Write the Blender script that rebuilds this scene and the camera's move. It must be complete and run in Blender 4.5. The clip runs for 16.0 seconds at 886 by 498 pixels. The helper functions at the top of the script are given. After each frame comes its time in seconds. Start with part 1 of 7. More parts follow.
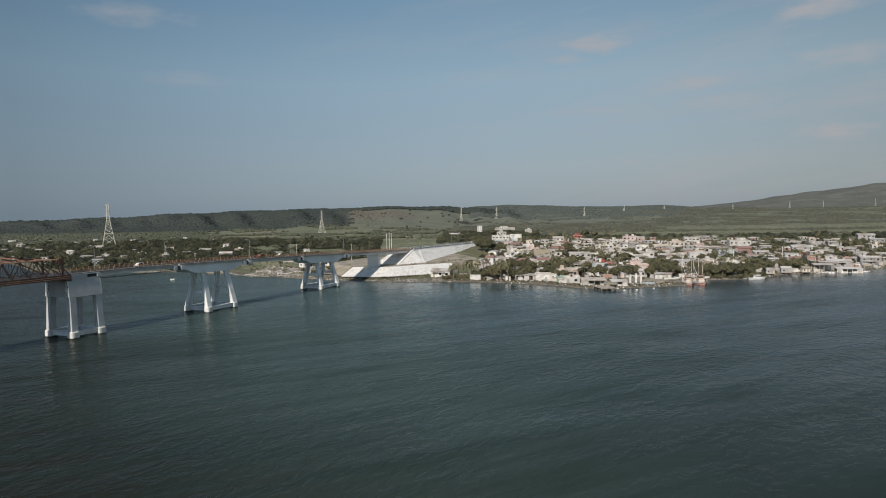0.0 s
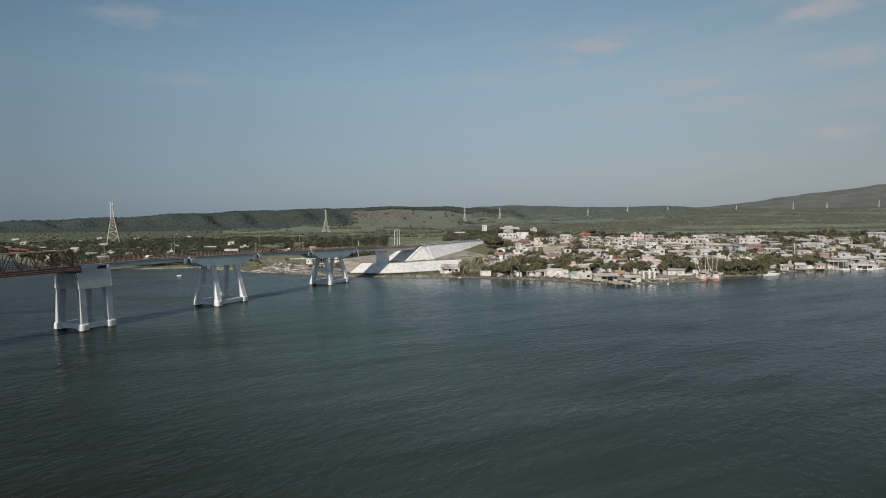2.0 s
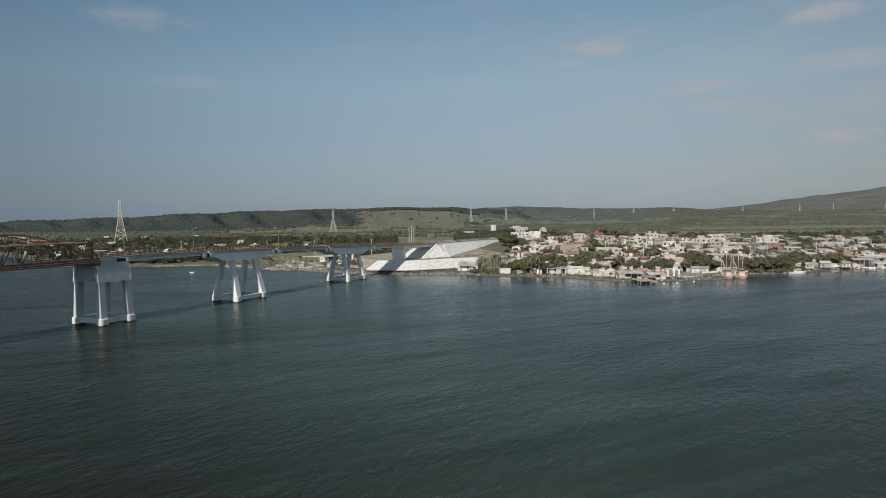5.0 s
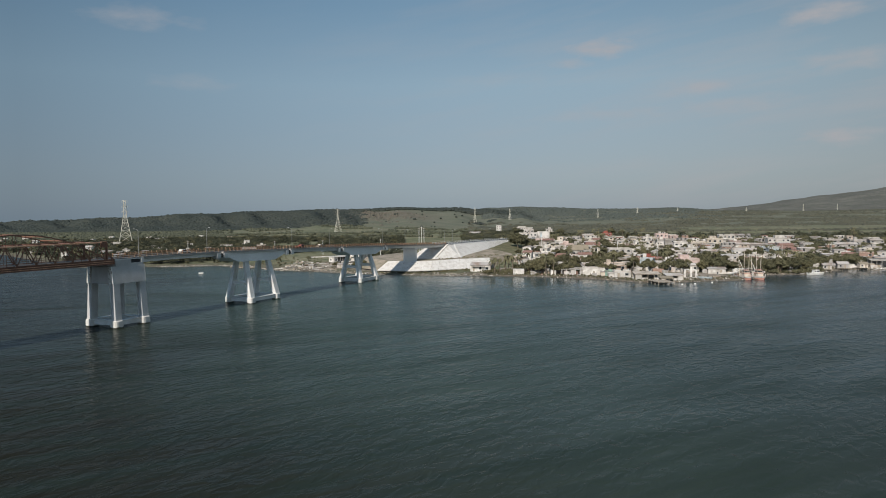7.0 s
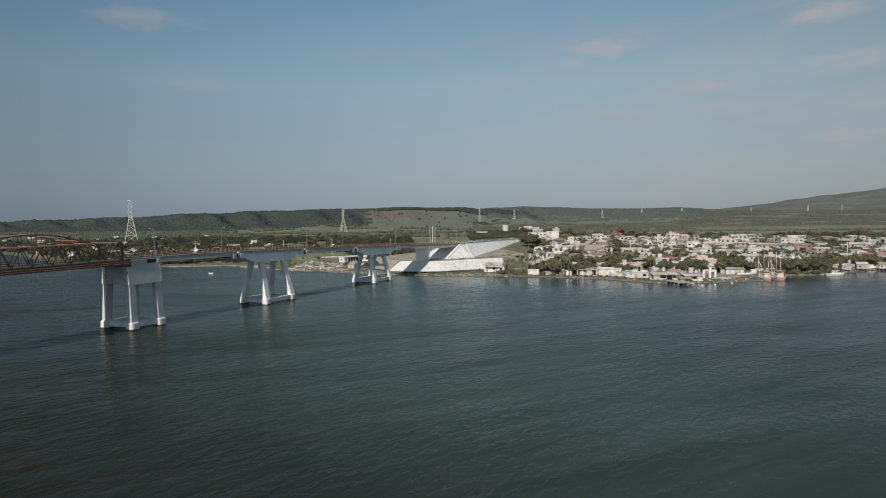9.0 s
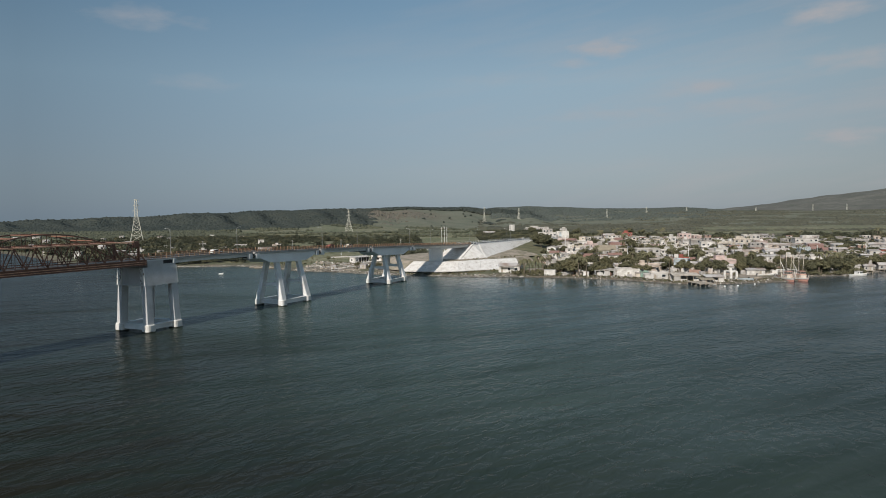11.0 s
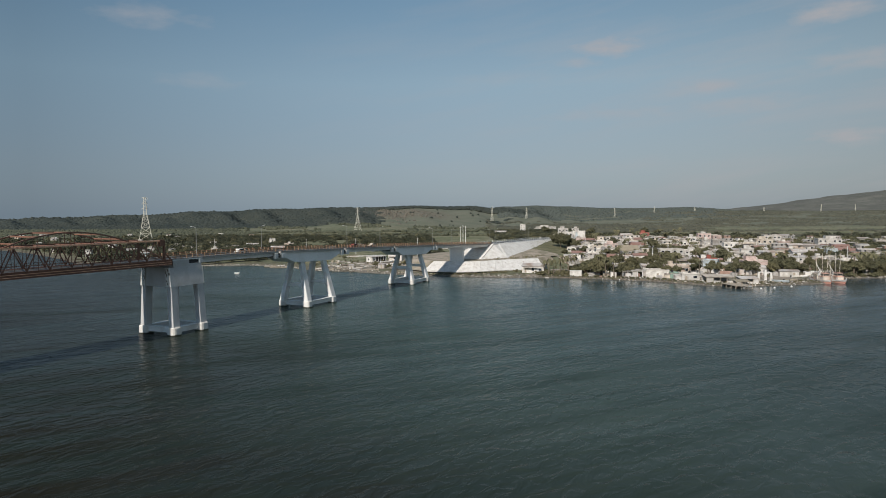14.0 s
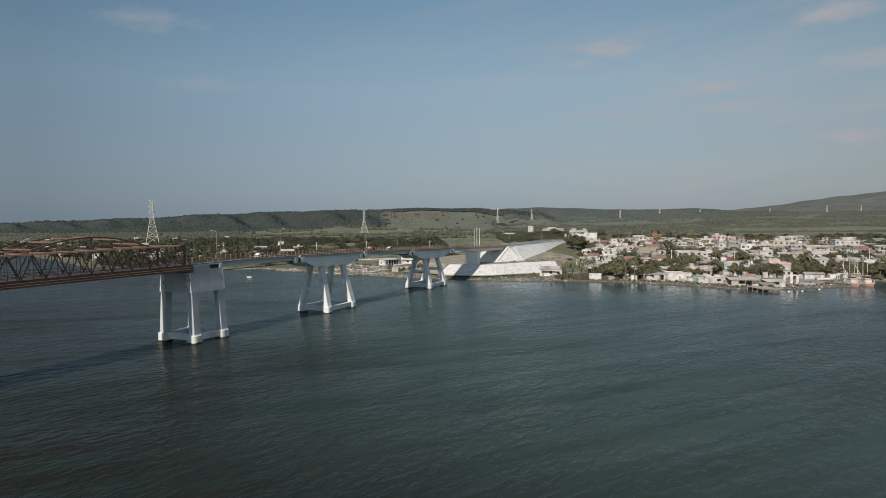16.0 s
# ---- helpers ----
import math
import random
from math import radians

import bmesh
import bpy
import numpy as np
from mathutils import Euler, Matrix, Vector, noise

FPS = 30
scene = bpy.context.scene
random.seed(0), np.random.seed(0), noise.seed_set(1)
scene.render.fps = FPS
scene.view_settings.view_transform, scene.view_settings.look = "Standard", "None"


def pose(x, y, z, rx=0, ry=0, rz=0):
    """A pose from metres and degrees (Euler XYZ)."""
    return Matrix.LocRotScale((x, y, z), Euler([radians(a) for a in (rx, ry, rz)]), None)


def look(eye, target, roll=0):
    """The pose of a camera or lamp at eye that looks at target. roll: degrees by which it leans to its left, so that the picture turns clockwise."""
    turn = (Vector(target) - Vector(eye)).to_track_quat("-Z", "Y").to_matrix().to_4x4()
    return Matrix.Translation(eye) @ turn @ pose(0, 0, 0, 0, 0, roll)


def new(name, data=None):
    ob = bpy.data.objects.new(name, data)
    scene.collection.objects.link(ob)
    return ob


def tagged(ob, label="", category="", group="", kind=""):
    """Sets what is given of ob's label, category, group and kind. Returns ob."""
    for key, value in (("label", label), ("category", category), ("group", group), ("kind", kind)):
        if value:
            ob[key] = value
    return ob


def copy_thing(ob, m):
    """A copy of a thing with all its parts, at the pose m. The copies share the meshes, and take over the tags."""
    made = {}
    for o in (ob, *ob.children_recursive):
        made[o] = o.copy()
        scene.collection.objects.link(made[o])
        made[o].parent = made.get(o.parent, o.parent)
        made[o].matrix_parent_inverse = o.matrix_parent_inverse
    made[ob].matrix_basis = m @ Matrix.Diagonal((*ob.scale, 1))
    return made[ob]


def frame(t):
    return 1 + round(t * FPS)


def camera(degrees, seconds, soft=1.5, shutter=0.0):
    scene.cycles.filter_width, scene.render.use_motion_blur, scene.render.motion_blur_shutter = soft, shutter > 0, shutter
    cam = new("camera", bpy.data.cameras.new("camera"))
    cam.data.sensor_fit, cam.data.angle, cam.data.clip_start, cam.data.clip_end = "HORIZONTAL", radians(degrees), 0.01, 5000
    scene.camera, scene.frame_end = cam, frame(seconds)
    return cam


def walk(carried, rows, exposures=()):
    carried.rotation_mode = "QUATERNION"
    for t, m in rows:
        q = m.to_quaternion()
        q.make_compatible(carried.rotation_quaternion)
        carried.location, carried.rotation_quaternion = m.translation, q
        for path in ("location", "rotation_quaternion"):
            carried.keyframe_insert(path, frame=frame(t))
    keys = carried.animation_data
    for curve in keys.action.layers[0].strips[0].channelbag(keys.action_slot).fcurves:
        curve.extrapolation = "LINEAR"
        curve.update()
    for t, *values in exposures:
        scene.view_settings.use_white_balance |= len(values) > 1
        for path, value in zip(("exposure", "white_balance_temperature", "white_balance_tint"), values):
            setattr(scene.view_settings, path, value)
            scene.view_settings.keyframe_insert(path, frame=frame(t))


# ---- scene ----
cam = camera(68.3, 16.0, soft=0.95)
# seconds, eye x, y, z, heading, tilt, roll
PATH = [
    (0, 19.75, -14.60, 39.34, -0.394, -3.388, -0.827),
    (0.5, 18.58, -13.55, 38.67, -0.364, -3.356, -0.822),
    (1, 17.35, -12.61, 37.86, -0.343, -3.308, -0.805),
    (1.5, 16.13, -11.68, 36.94, -0.316, -3.299, -0.795),
    (2, 14.87, -10.73, 36.04, -0.286, -3.259, -0.753),
    (2.5, 13.55, -9.70, 35.13, -0.252, -3.234, -0.705),
    (3, 12.09, -8.65, 34.28, -0.236, -3.214, -0.708),
    (3.5, 10.62, -7.56, 33.65, -0.218, -3.199, -0.692),
    (4, 9.17, -6.49, 33.32, -0.171, -3.146, -0.677),
    (6.5, 1.57, -1.05, 32.99, -0.021, -3.074, -0.590),
    (7, 0.00, 0.00, 33.00, -0.000, -3.073, -0.616),
    (7.5, -1.60, 1.05, 32.98, 0.022, -3.068, -0.642),
    (8, -3.17, 2.13, 32.94, 0.053, -3.071, -0.645),
    (8.5, -4.72, 3.31, 32.94, 0.104, -3.096, -0.623),
    (9, -6.37, 4.60, 32.92, 0.140, -3.080, -0.602),
    (11.5, -14.81, 11.66, 32.81, 0.307, -3.111, -0.560),
    (12, -16.45, 13.03, 32.77, 0.350, -3.144, -0.530),
    (12.5, -18.07, 14.48, 32.70, 0.413, -3.198, -0.481),
    (13, -19.73, 16.00, 32.71, 0.450, -3.202, -0.406),
    (13.5, -21.49, 17.54, 32.70, 0.480, -3.187, -0.370),
    (14, -23.25, 19.11, 32.67, 0.522, -3.168, -0.378),
    (14.5, -25.01, 20.67, 32.68, 0.592, -3.144, -0.400),
    (15, -26.89, 22.16, 32.73, 0.624, -3.140, -0.408),
    (15.5, -28.73, 23.62, 32.81, 0.659, -3.137, -0.396),
    (16, -30.50, 25.10, 32.92, 0.711, -2.986, -0.567),
]
walk(cam, [(t, pose(x, y, z, 90 + tilt, 0, head) @ pose(0, 0, 0, 0, 0, roll)) for t, x, y, z, head, tilt, roll in PATH],
     exposures=((0.0, 0.0), (16.0, 0.0)))

# ---- sky and sun ----
SUN_EL = radians(36)
SUN_TO = Vector((-0.4385, -0.8987, 0)).normalized() * math.cos(SUN_EL) + Vector((0, 0, math.sin(SUN_EL)))
world = bpy.data.worlds.new("sky")
scene.world = world
world.use_nodes = True
wn, wl = world.node_tree.nodes, world.node_tree.links
wn.clear()


def wnode(kind, **values):
    n = wn.new(kind)
    for k, v in values.items():
        n.inputs[k].default_value = v
    return n


def wmath(op, a, b=None, c=None):
    n = wn.new("ShaderNodeMath")
    n.operation = op
    for i, v in enumerate((a, b, c)):
        if v is None:
            continue
        if isinstance(v, (int, float)):
            n.inputs[i].default_value = v
        else:
            wl.new(v, n.inputs[i])
    return n.outputs[0]


sky = wn.new("ShaderNodeTexSky")
sky.sky_type, sky.sun_disc = "NISHITA", False
sky.sun_elevation, sky.sun_rotation = SUN_EL, math.atan2(SUN_TO.x, SUN_TO.y)
sky.air_density, sky.dust_density, sky.ozone_density, sky.altitude = 1.0, 1.2, 2.0, 0
# thin evening-grey haze towards the horizon, and a few small clouds
tc = wn.new("ShaderNodeTexCoord")
sep = wn.new("ShaderNodeSeparateXYZ")
wl.new(tc.outputs["Generated"], sep.inputs[0])
az = wmath("ARCTAN2", sep.outputs["X"], sep.outputs["Y"])
el = wmath("ARCSINE", sep.outputs["Z"])
comb = wn.new("ShaderNodeCombineXYZ")
wl.new(wmath("MULTIPLY", az, 1.0), comb.inputs[0])
wl.new(wmath("MULTIPLY", el, 2.6), comb.inputs[1])
puff = wnode("ShaderNodeTexNoise", Scale=30.0, Detail=4.0, Roughness=0.5)
wl.new(comb.outputs[0], puff.inputs["Vector"])
veil = wnode("ShaderNodeTexNoise", Scale=4.0, Detail=5.0, Roughness=0.55)
slant = wn.new("ShaderNodeCombineXYZ")
wl.new(az, slant.inputs[0])
wl.new(wmath("MULTIPLY_ADD", el, 6.5, wmath("MULTIPLY", az, -0.9)), slant.inputs[1])
wl.new(slant.outputs[0], veil.inputs["Vector"])


def cloud(a, e, wa, we, power):
    """One soft cloud at an azimuth and elevation in degrees."""
    da = wmath("DIVIDE", wmath("SUBTRACT", az, radians(a)), radians(wa))
    de = wmath("DIVIDE", wmath("SUBTRACT", el, radians(e)), radians(we))
    r2 = wmath("ADD", wmath("MULTIPLY", da, da), wmath("MULTIPLY", de, de))
    g = wmath("POWER", 2.718, wmath("MULTIPLY", r2, -1.0))
    n = wmath("MULTIPLY", wmath("SUBTRACT", wmath("ADD", wmath("MULTIPLY", puff.outputs["Fac"], 0.62), wmath("MULTIPLY", g, 0.5)), 0.53), 3.2)
    return wmath("MULTIPLY", wmath("MINIMUM", wmath("MAXIMUM", wmath("MULTIPLY", wmath("POWER", g, 0.5), n), 0.0), 1.0), power)


total = None
for spec in ((13.7, 13.5, 3.2, 1.0, 0.75), (11.2, 12.4, 2.4, 0.7, 0.4), (30.0, 14.4, 3.4, 1.0, 0.7), (-24.6, 15.3, 5.4, 1.1, 0.36),
             (-20.6, 10.7, 4.2, 0.9, 0.2), (31.3, 5.5, 3.2, 0.8, 0.75), (32.0, 10.9, 5.0, 1.1, 0.5), (21.0, 9.9, 3.6, 0.8, 0.4),
             (24.5, 8.4, 6.0, 0.9, 0.35), (37.5, 6.2, 3.0, 0.9, 0.6), (13.0, 8.2, 7.0, 0.8, 0.3), (5.0, 11.4, 6.0, 0.8, 0.14), (44, 10, 5, 1.2, 0.6), (-48, 14, 6, 1.4, 0.6),
             (90, 18, 9, 2.5, 0.6), (-110, 20, 9, 2.5, 0.6), (160, 22, 9, 2.5, 0.6)):
    c = cloud(*spec)
    total = c if total is None else wmath("ADD", total, c)
band = wmath("MULTIPLY", wmath("MULTIPLY", wmath("SUBTRACT", veil.outputs["Fac"], 0.45), 1.1), wmath("SUBTRACT", 1.0, wmath("ABSOLUTE", wmath("SUBTRACT", el, 0.22))))
total = wmath("MINIMUM", wmath("ADD", total, wmath("MULTIPLY", wmath("MAXIMUM", band, 0.0), wmath("MULTIPLY_ADD", wmath("SINE", az), 1.5, 0.5))), 0.8)
# the lower sky is dulled by sea haze: a soft blue-grey that gives way to the clear sky overhead
grade = wn.new("ShaderNodeValToRGB")
wl.new(sep.outputs["Z"], grade.inputs[0])
ramp = grade.color_ramp
for pos, col in ((0.0, (2.56, 3.19, 3.79)), (0.07, (2.76, 3.44, 4.04)), (0.19, (2.65, 3.75, 4.55)), (0.30, (1.72, 2.90, 4.00)), (0.60, (1.1, 2.1, 3.4)), (1.0, (0.8, 1.6, 2.9))):
    e = ramp.elements.new(pos) if pos not in (0.0, 1.0) else ramp.elements[0 if pos == 0.0 else -1]
    e.color = (*[c / 5.0 for c in col], 1)
haze = wn.new("ShaderNodeMix")
haze.data_type, haze.blend_type = "RGBA", "MULTIPLY"
haze.inputs[0].default_value = 1.0
wl.new(grade.outputs[0], haze.inputs[6])
haze.inputs[7].default_value = (5.0, 5.0, 5.0, 1)
tint = wn.new("ShaderNodeMix")
tint.data_type = "RGBA"
tint.inputs[0].default_value = 0.85
wl.new(sky.outputs[0], tint.inputs[6])
wl.new(haze.outputs[2], tint.inputs[7])
# the haze is brightest over the shore ahead, greyer on the land side and bluer on the sea side
side = wn.new("ShaderNodeVectorMath")
side.operation = "MULTIPLY"
wl.new(tint.outputs[2], side.inputs[0])
lift = wmath("MAXIMUM", wmath("MULTIPLY_ADD", wmath("SINE", az), 0.23, wmath("MULTIPLY_ADD", wmath("COSINE", az), 1.3, -0.29)), 0.68)
# and it grows brighter round towards the sun's side, behind
away = wmath("MINIMUM", wmath("MAXIMUM", wmath("DIVIDE", wmath("SUBTRACT", 0.68, wmath("COSINE", wmath("SUBTRACT", az, 0.17))), 0.8), 0.0), 1.0)
lift = wmath("MULTIPLY_ADD", away, 0.45, lift)
grey = wn.new("ShaderNodeCombineXYZ")
wl.new(wmath("MULTIPLY", lift, wmath("MULTIPLY_ADD", wmath("SINE", az), 0.11, 1.0)), grey.inputs[0])
wl.new(lift, grey.inputs[1])
wl.new(wmath("MULTIPLY", lift, wmath("MULTIPLY_ADD", wmath("SINE", az), -0.10, 1.0)), grey.inputs[2])
wl.new(grey.outputs[0], side.inputs[1])
mixc = wn.new("ShaderNodeMix")
mixc.data_type = "RGBA"
wl.new(total, mixc.inputs[0])
wl.new(side.outputs[0], mixc.inputs[6])
mixc.inputs[7].default_value = (4.05, 3.95, 4.1, 1)
back = wn.new("ShaderNodeBackground")
back.inputs["Strength"].default_value = 0.1
wl.new(mixc.outputs[2], back.inputs["Color"])
wl.new(back.outputs[0], wn.new("ShaderNodeOutputWorld").inputs["Surface"])

sun = new("sun", bpy.data.lights.new("sun", "SUN"))
sun.data.energy, sun.data.angle, sun.data.color = 4.6, radians(0.8), (1.0, 0.94, 0.86)
sun.matrix_world = look((0, 0, 300), Vector((0, 0, 300)) - SUN_TO)

# ---- materials ----
def mat(name, base, rough=0.8, vary=0.15, scale=1.0, fine=6.0, bump=0.0, metal=0.0, stain=None, stain_amount=0.5, random_vary=0.0, spec=0.5):
    """A surface with broad stains and fine grain; stain is a second colour in patches."""
    m = bpy.data.materials.new(name)
    m.use_nodes = True
    n, l = m.node_tree.nodes, m.node_tree.links
    b = n["Principled BSDF"]
    b.inputs["Roughness"].default_value, b.inputs["Metallic"].default_value = rough, metal
    b.inputs["Specular IOR Level"].default_value = spec
    geo = n.new("ShaderNodeNewGeometry")
    big = n.new("ShaderNodeTexNoise")
    big.inputs["Scale"].default_value, big.inputs["Detail"].default_value = scale * 0.25, 5
    small = n.new("ShaderNodeTexNoise")
    small.inputs["Scale"].default_value, small.inputs["Detail"].default_value = scale * fine, 4
    for t in (big, small):
        l.new(geo.outputs["Position"], t.inputs["Vector"])
    patch = n.new("ShaderNodeMapRange")
    patch.inputs["From Min"].default_value, patch.inputs["From Max"].default_value = 0.42, 0.66
    patch.inputs["To Max"].default_value = stain_amount
    l.new(big.outputs["Fac"], patch.inputs["Value"])
    mix = n.new("ShaderNodeMix")
    mix.data_type = "RGBA"
    l.new(patch.outputs[0], mix.inputs[0])
    mix.inputs[6].default_value = (*base, 1)
    mix.inputs[7].default_value = (*(stain or [c * 0.75 for c in base]), 1)
    hsv = n.new("ShaderNodeHueSaturation")
    val = n.new("ShaderNodeMapRange")
    val.inputs["From Min"].default_value, val.inputs["From Max"].default_value = 0.3, 0.7
    val.inputs["To Min"].default_value, val.inputs["To Max"].default_value = 1 - vary, 1 + vary
    l.new(small.outputs["Fac"], val.inputs["Value"])
    value = val.outputs[0]
    if random_vary:
        info = n.new("ShaderNodeObjectInfo")
        r = n.new("ShaderNodeMapRange")
        r.inputs["To Min"].default_value, r.inputs["To Max"].default_value = 1 - random_vary, 1 + random_vary
        l.new(info.outputs["Random"], r.inputs["Value"])
        mu = n.new("ShaderNodeMath")
        mu.operation = "MULTIPLY"
        l.new(value, mu.inputs[0])
        l.new(r.outputs[0], mu.inputs[1])
        value = mu.outputs[0]
    l.new(value, hsv.inputs["Value"])
    l.new(mix.outputs[2], hsv.inputs["Color"])
    l.new(hsv.outputs[0], b.inputs["Base Color"])
    if bump:
        bp = n.new("ShaderNodeBump")
        bp.inputs["Strength"].default_value, bp.inputs["Distance"].default_value = 0.6, bump
        l.new(small.outputs["Fac"], bp.inputs["Height"])
        l.new(bp.outputs[0], b.inputs["Normal"])
    return m


def leaf_mat(name, dark, light, scale=0.15, single=0.55):
    """Foliage: each clump its own green, with broad patches."""
    m = bpy.data.materials.new(name)
    m.use_nodes = True
    n, l = m.node_tree.nodes, m.node_tree.links
    b = n["Principled BSDF"]
    b.inputs["Roughness"].default_value, b.inputs["Specular IOR Level"].default_value = 0.75, 0.25
    geo = n.new("ShaderNodeNewGeometry")
    info = n.new("ShaderNodeObjectInfo")
    big = n.new("ShaderNodeTexNoise")
    big.inputs["Scale"].default_value, big.inputs["Detail"].default_value = scale, 4
    l.new(geo.outputs["Position"], big.inputs["Vector"])
    s = n.new("ShaderNodeMath")
    s.operation = "MULTIPLY_ADD"
    l.new(geo.outputs["Random Per Island"], s.inputs[0])
    s.inputs[1].default_value = single
    l.new(big.outputs["Fac"], s.inputs[2])
    s2 = n.new("ShaderNodeMath")
    s2.operation = "MULTIPLY_ADD"
    l.new(info.outputs["Random"], s2.inputs[0])
    s2.inputs[1].default_value = 0.35
    l.new(s.outputs[0], s2.inputs[2])
    mr = n.new("ShaderNodeMapRange")
    mr.inputs["From Min"].default_value, mr.inputs["From Max"].default_value = 0.45, 1.2
    l.new(s2.outputs[0], mr.inputs["Value"])
    mix = n.new("ShaderNodeMix")
    mix.data_type = "RGBA"
    l.new(mr.outputs[0], mix.inputs[0])
    mix.inputs[6].default_value, mix.inputs[7].default_value = (*dark, 1), (*light, 1)
    l.new(mix.outputs[2], b.inputs["Base Color"])
    return m


def ground_mat():
    """Grassland with dry, green and bare patches, sand along the shore."""
    m = bpy.data.materials.new("grassland")
    m.use_nodes = True
    n, l = m.node_tree.nodes, m.node_tree.links
    b = n["Principled BSDF"]
    b.inputs["Roughness"].default_value, b.inputs["Specular IOR Level"].default_value = 0.95, 0.2
    geo = n.new("ShaderNodeNewGeometry")

    def tex(scale, detail=5):
        t = n.new("ShaderNodeTexNoise")
        t.inputs["Scale"].default_value, t.inputs["Detail"].default_value = scale, detail
        l.new(geo.outputs["Position"], t.inputs["Vector"])
        return t.outputs["Fac"]

    def ramped(fac, lo, hi):
        r = n.new("ShaderNodeMapRange")
        r.inputs["From Min"].default_value, r.inputs["From Max"].default_value = lo, hi
        l.new(fac, r.inputs["Value"])
        return r.outputs[0]

    def blend(fac, a, c):
        x = n.new("ShaderNodeMix")
        x.data_type = "RGBA"
        l.new(fac, x.inputs[0])
        for slot, v in ((6, a), (7, c)):
            if isinstance(v, tuple):
                x.inputs[slot].default_value = (*v, 1)
            else:
                l.new(v, x.inputs[slot])
        return x.outputs[2]

    green = blend(ramped(tex(0.012), 0.4, 0.62), (0.140, 0.146, 0.084), (0.215, 0.200, 0.128))
    green = blend(ramped(tex(0.15), 0.45, 0.7), green, (0.060, 0.074, 0.036))
    green = blend(ramped(tex(0.04), 0.6, 0.72), green, (0.22, 0.18, 0.11))
    sepz = n.new("ShaderNodeSeparateXYZ")
    l.new(geo.outputs["Position"], sepz.inputs[0])
    add = n.new("ShaderNodeMath")
    add.operation = "MULTIPLY_ADD"
    l.new(tex(0.25), add.inputs[0])
    add.inputs[1].default_value = -1.8
    l.new(sepz.outputs["Z"], add.inputs[2])
    shore = ramped(add.outputs[0], 0.25, -0.6)
    col = blend(shore, green, (0.165, 0.14, 0.10))
    # a quarried, bare patch on the hillside
    off = n.new("ShaderNodeVectorMath")
    off.operation = "DISTANCE"
    l.new(geo.outputs["Position"], off.inputs[0])
    off.inputs[1].default_value = (-165, 1520, 26)
    ragged = n.new("ShaderNodeMath")
    ragged.operation = "MULTIPLY_ADD"
    l.new(tex(0.03, 6), ragged.inputs[0])
    ragged.inputs[1].default_value = -170
    l.new(off.outputs["Value"], ragged.inputs[2])
    bare = blend(ramped(tex(0.09, 8), 0.42, 0.6), (0.118, 0.112, 0.082), (0.165, 0.142, 0.108))
    col = blend(ramped(ragged.outputs[0], 95, 10), col, bare)
    # the far hill carries dry scrub, greyed in colour to imitate distance haze
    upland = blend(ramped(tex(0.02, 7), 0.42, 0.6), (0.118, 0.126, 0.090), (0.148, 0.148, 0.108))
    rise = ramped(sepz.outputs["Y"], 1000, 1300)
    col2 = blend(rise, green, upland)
    col = blend(shore, col2, blend(ramped(tex(0.5, 6), 0.42, 0.6), (0.150, 0.126, 0.092), (0.080, 0.070, 0.050)))
    col = blend(ramped(ragged.outputs[0], 95, 10), col, bare)
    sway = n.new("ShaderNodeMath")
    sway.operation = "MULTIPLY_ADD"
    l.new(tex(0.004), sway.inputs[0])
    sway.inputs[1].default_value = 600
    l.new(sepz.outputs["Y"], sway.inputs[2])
    # hazy grey of the farthest slopes, painted into the ground colour
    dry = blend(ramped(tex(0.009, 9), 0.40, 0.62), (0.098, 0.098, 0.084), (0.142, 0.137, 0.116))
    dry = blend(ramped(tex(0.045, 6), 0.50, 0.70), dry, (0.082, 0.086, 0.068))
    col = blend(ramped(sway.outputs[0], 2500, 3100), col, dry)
    l.new(col, b.inputs["Base Color"])
    bp = n.new("ShaderNodeBump")
    bp.inputs["Distance"].default_value = 0.4
    l.new(tex(1.2), bp.inputs["Height"])
    l.new(bp.outputs[0], b.inputs["Normal"])
    return m


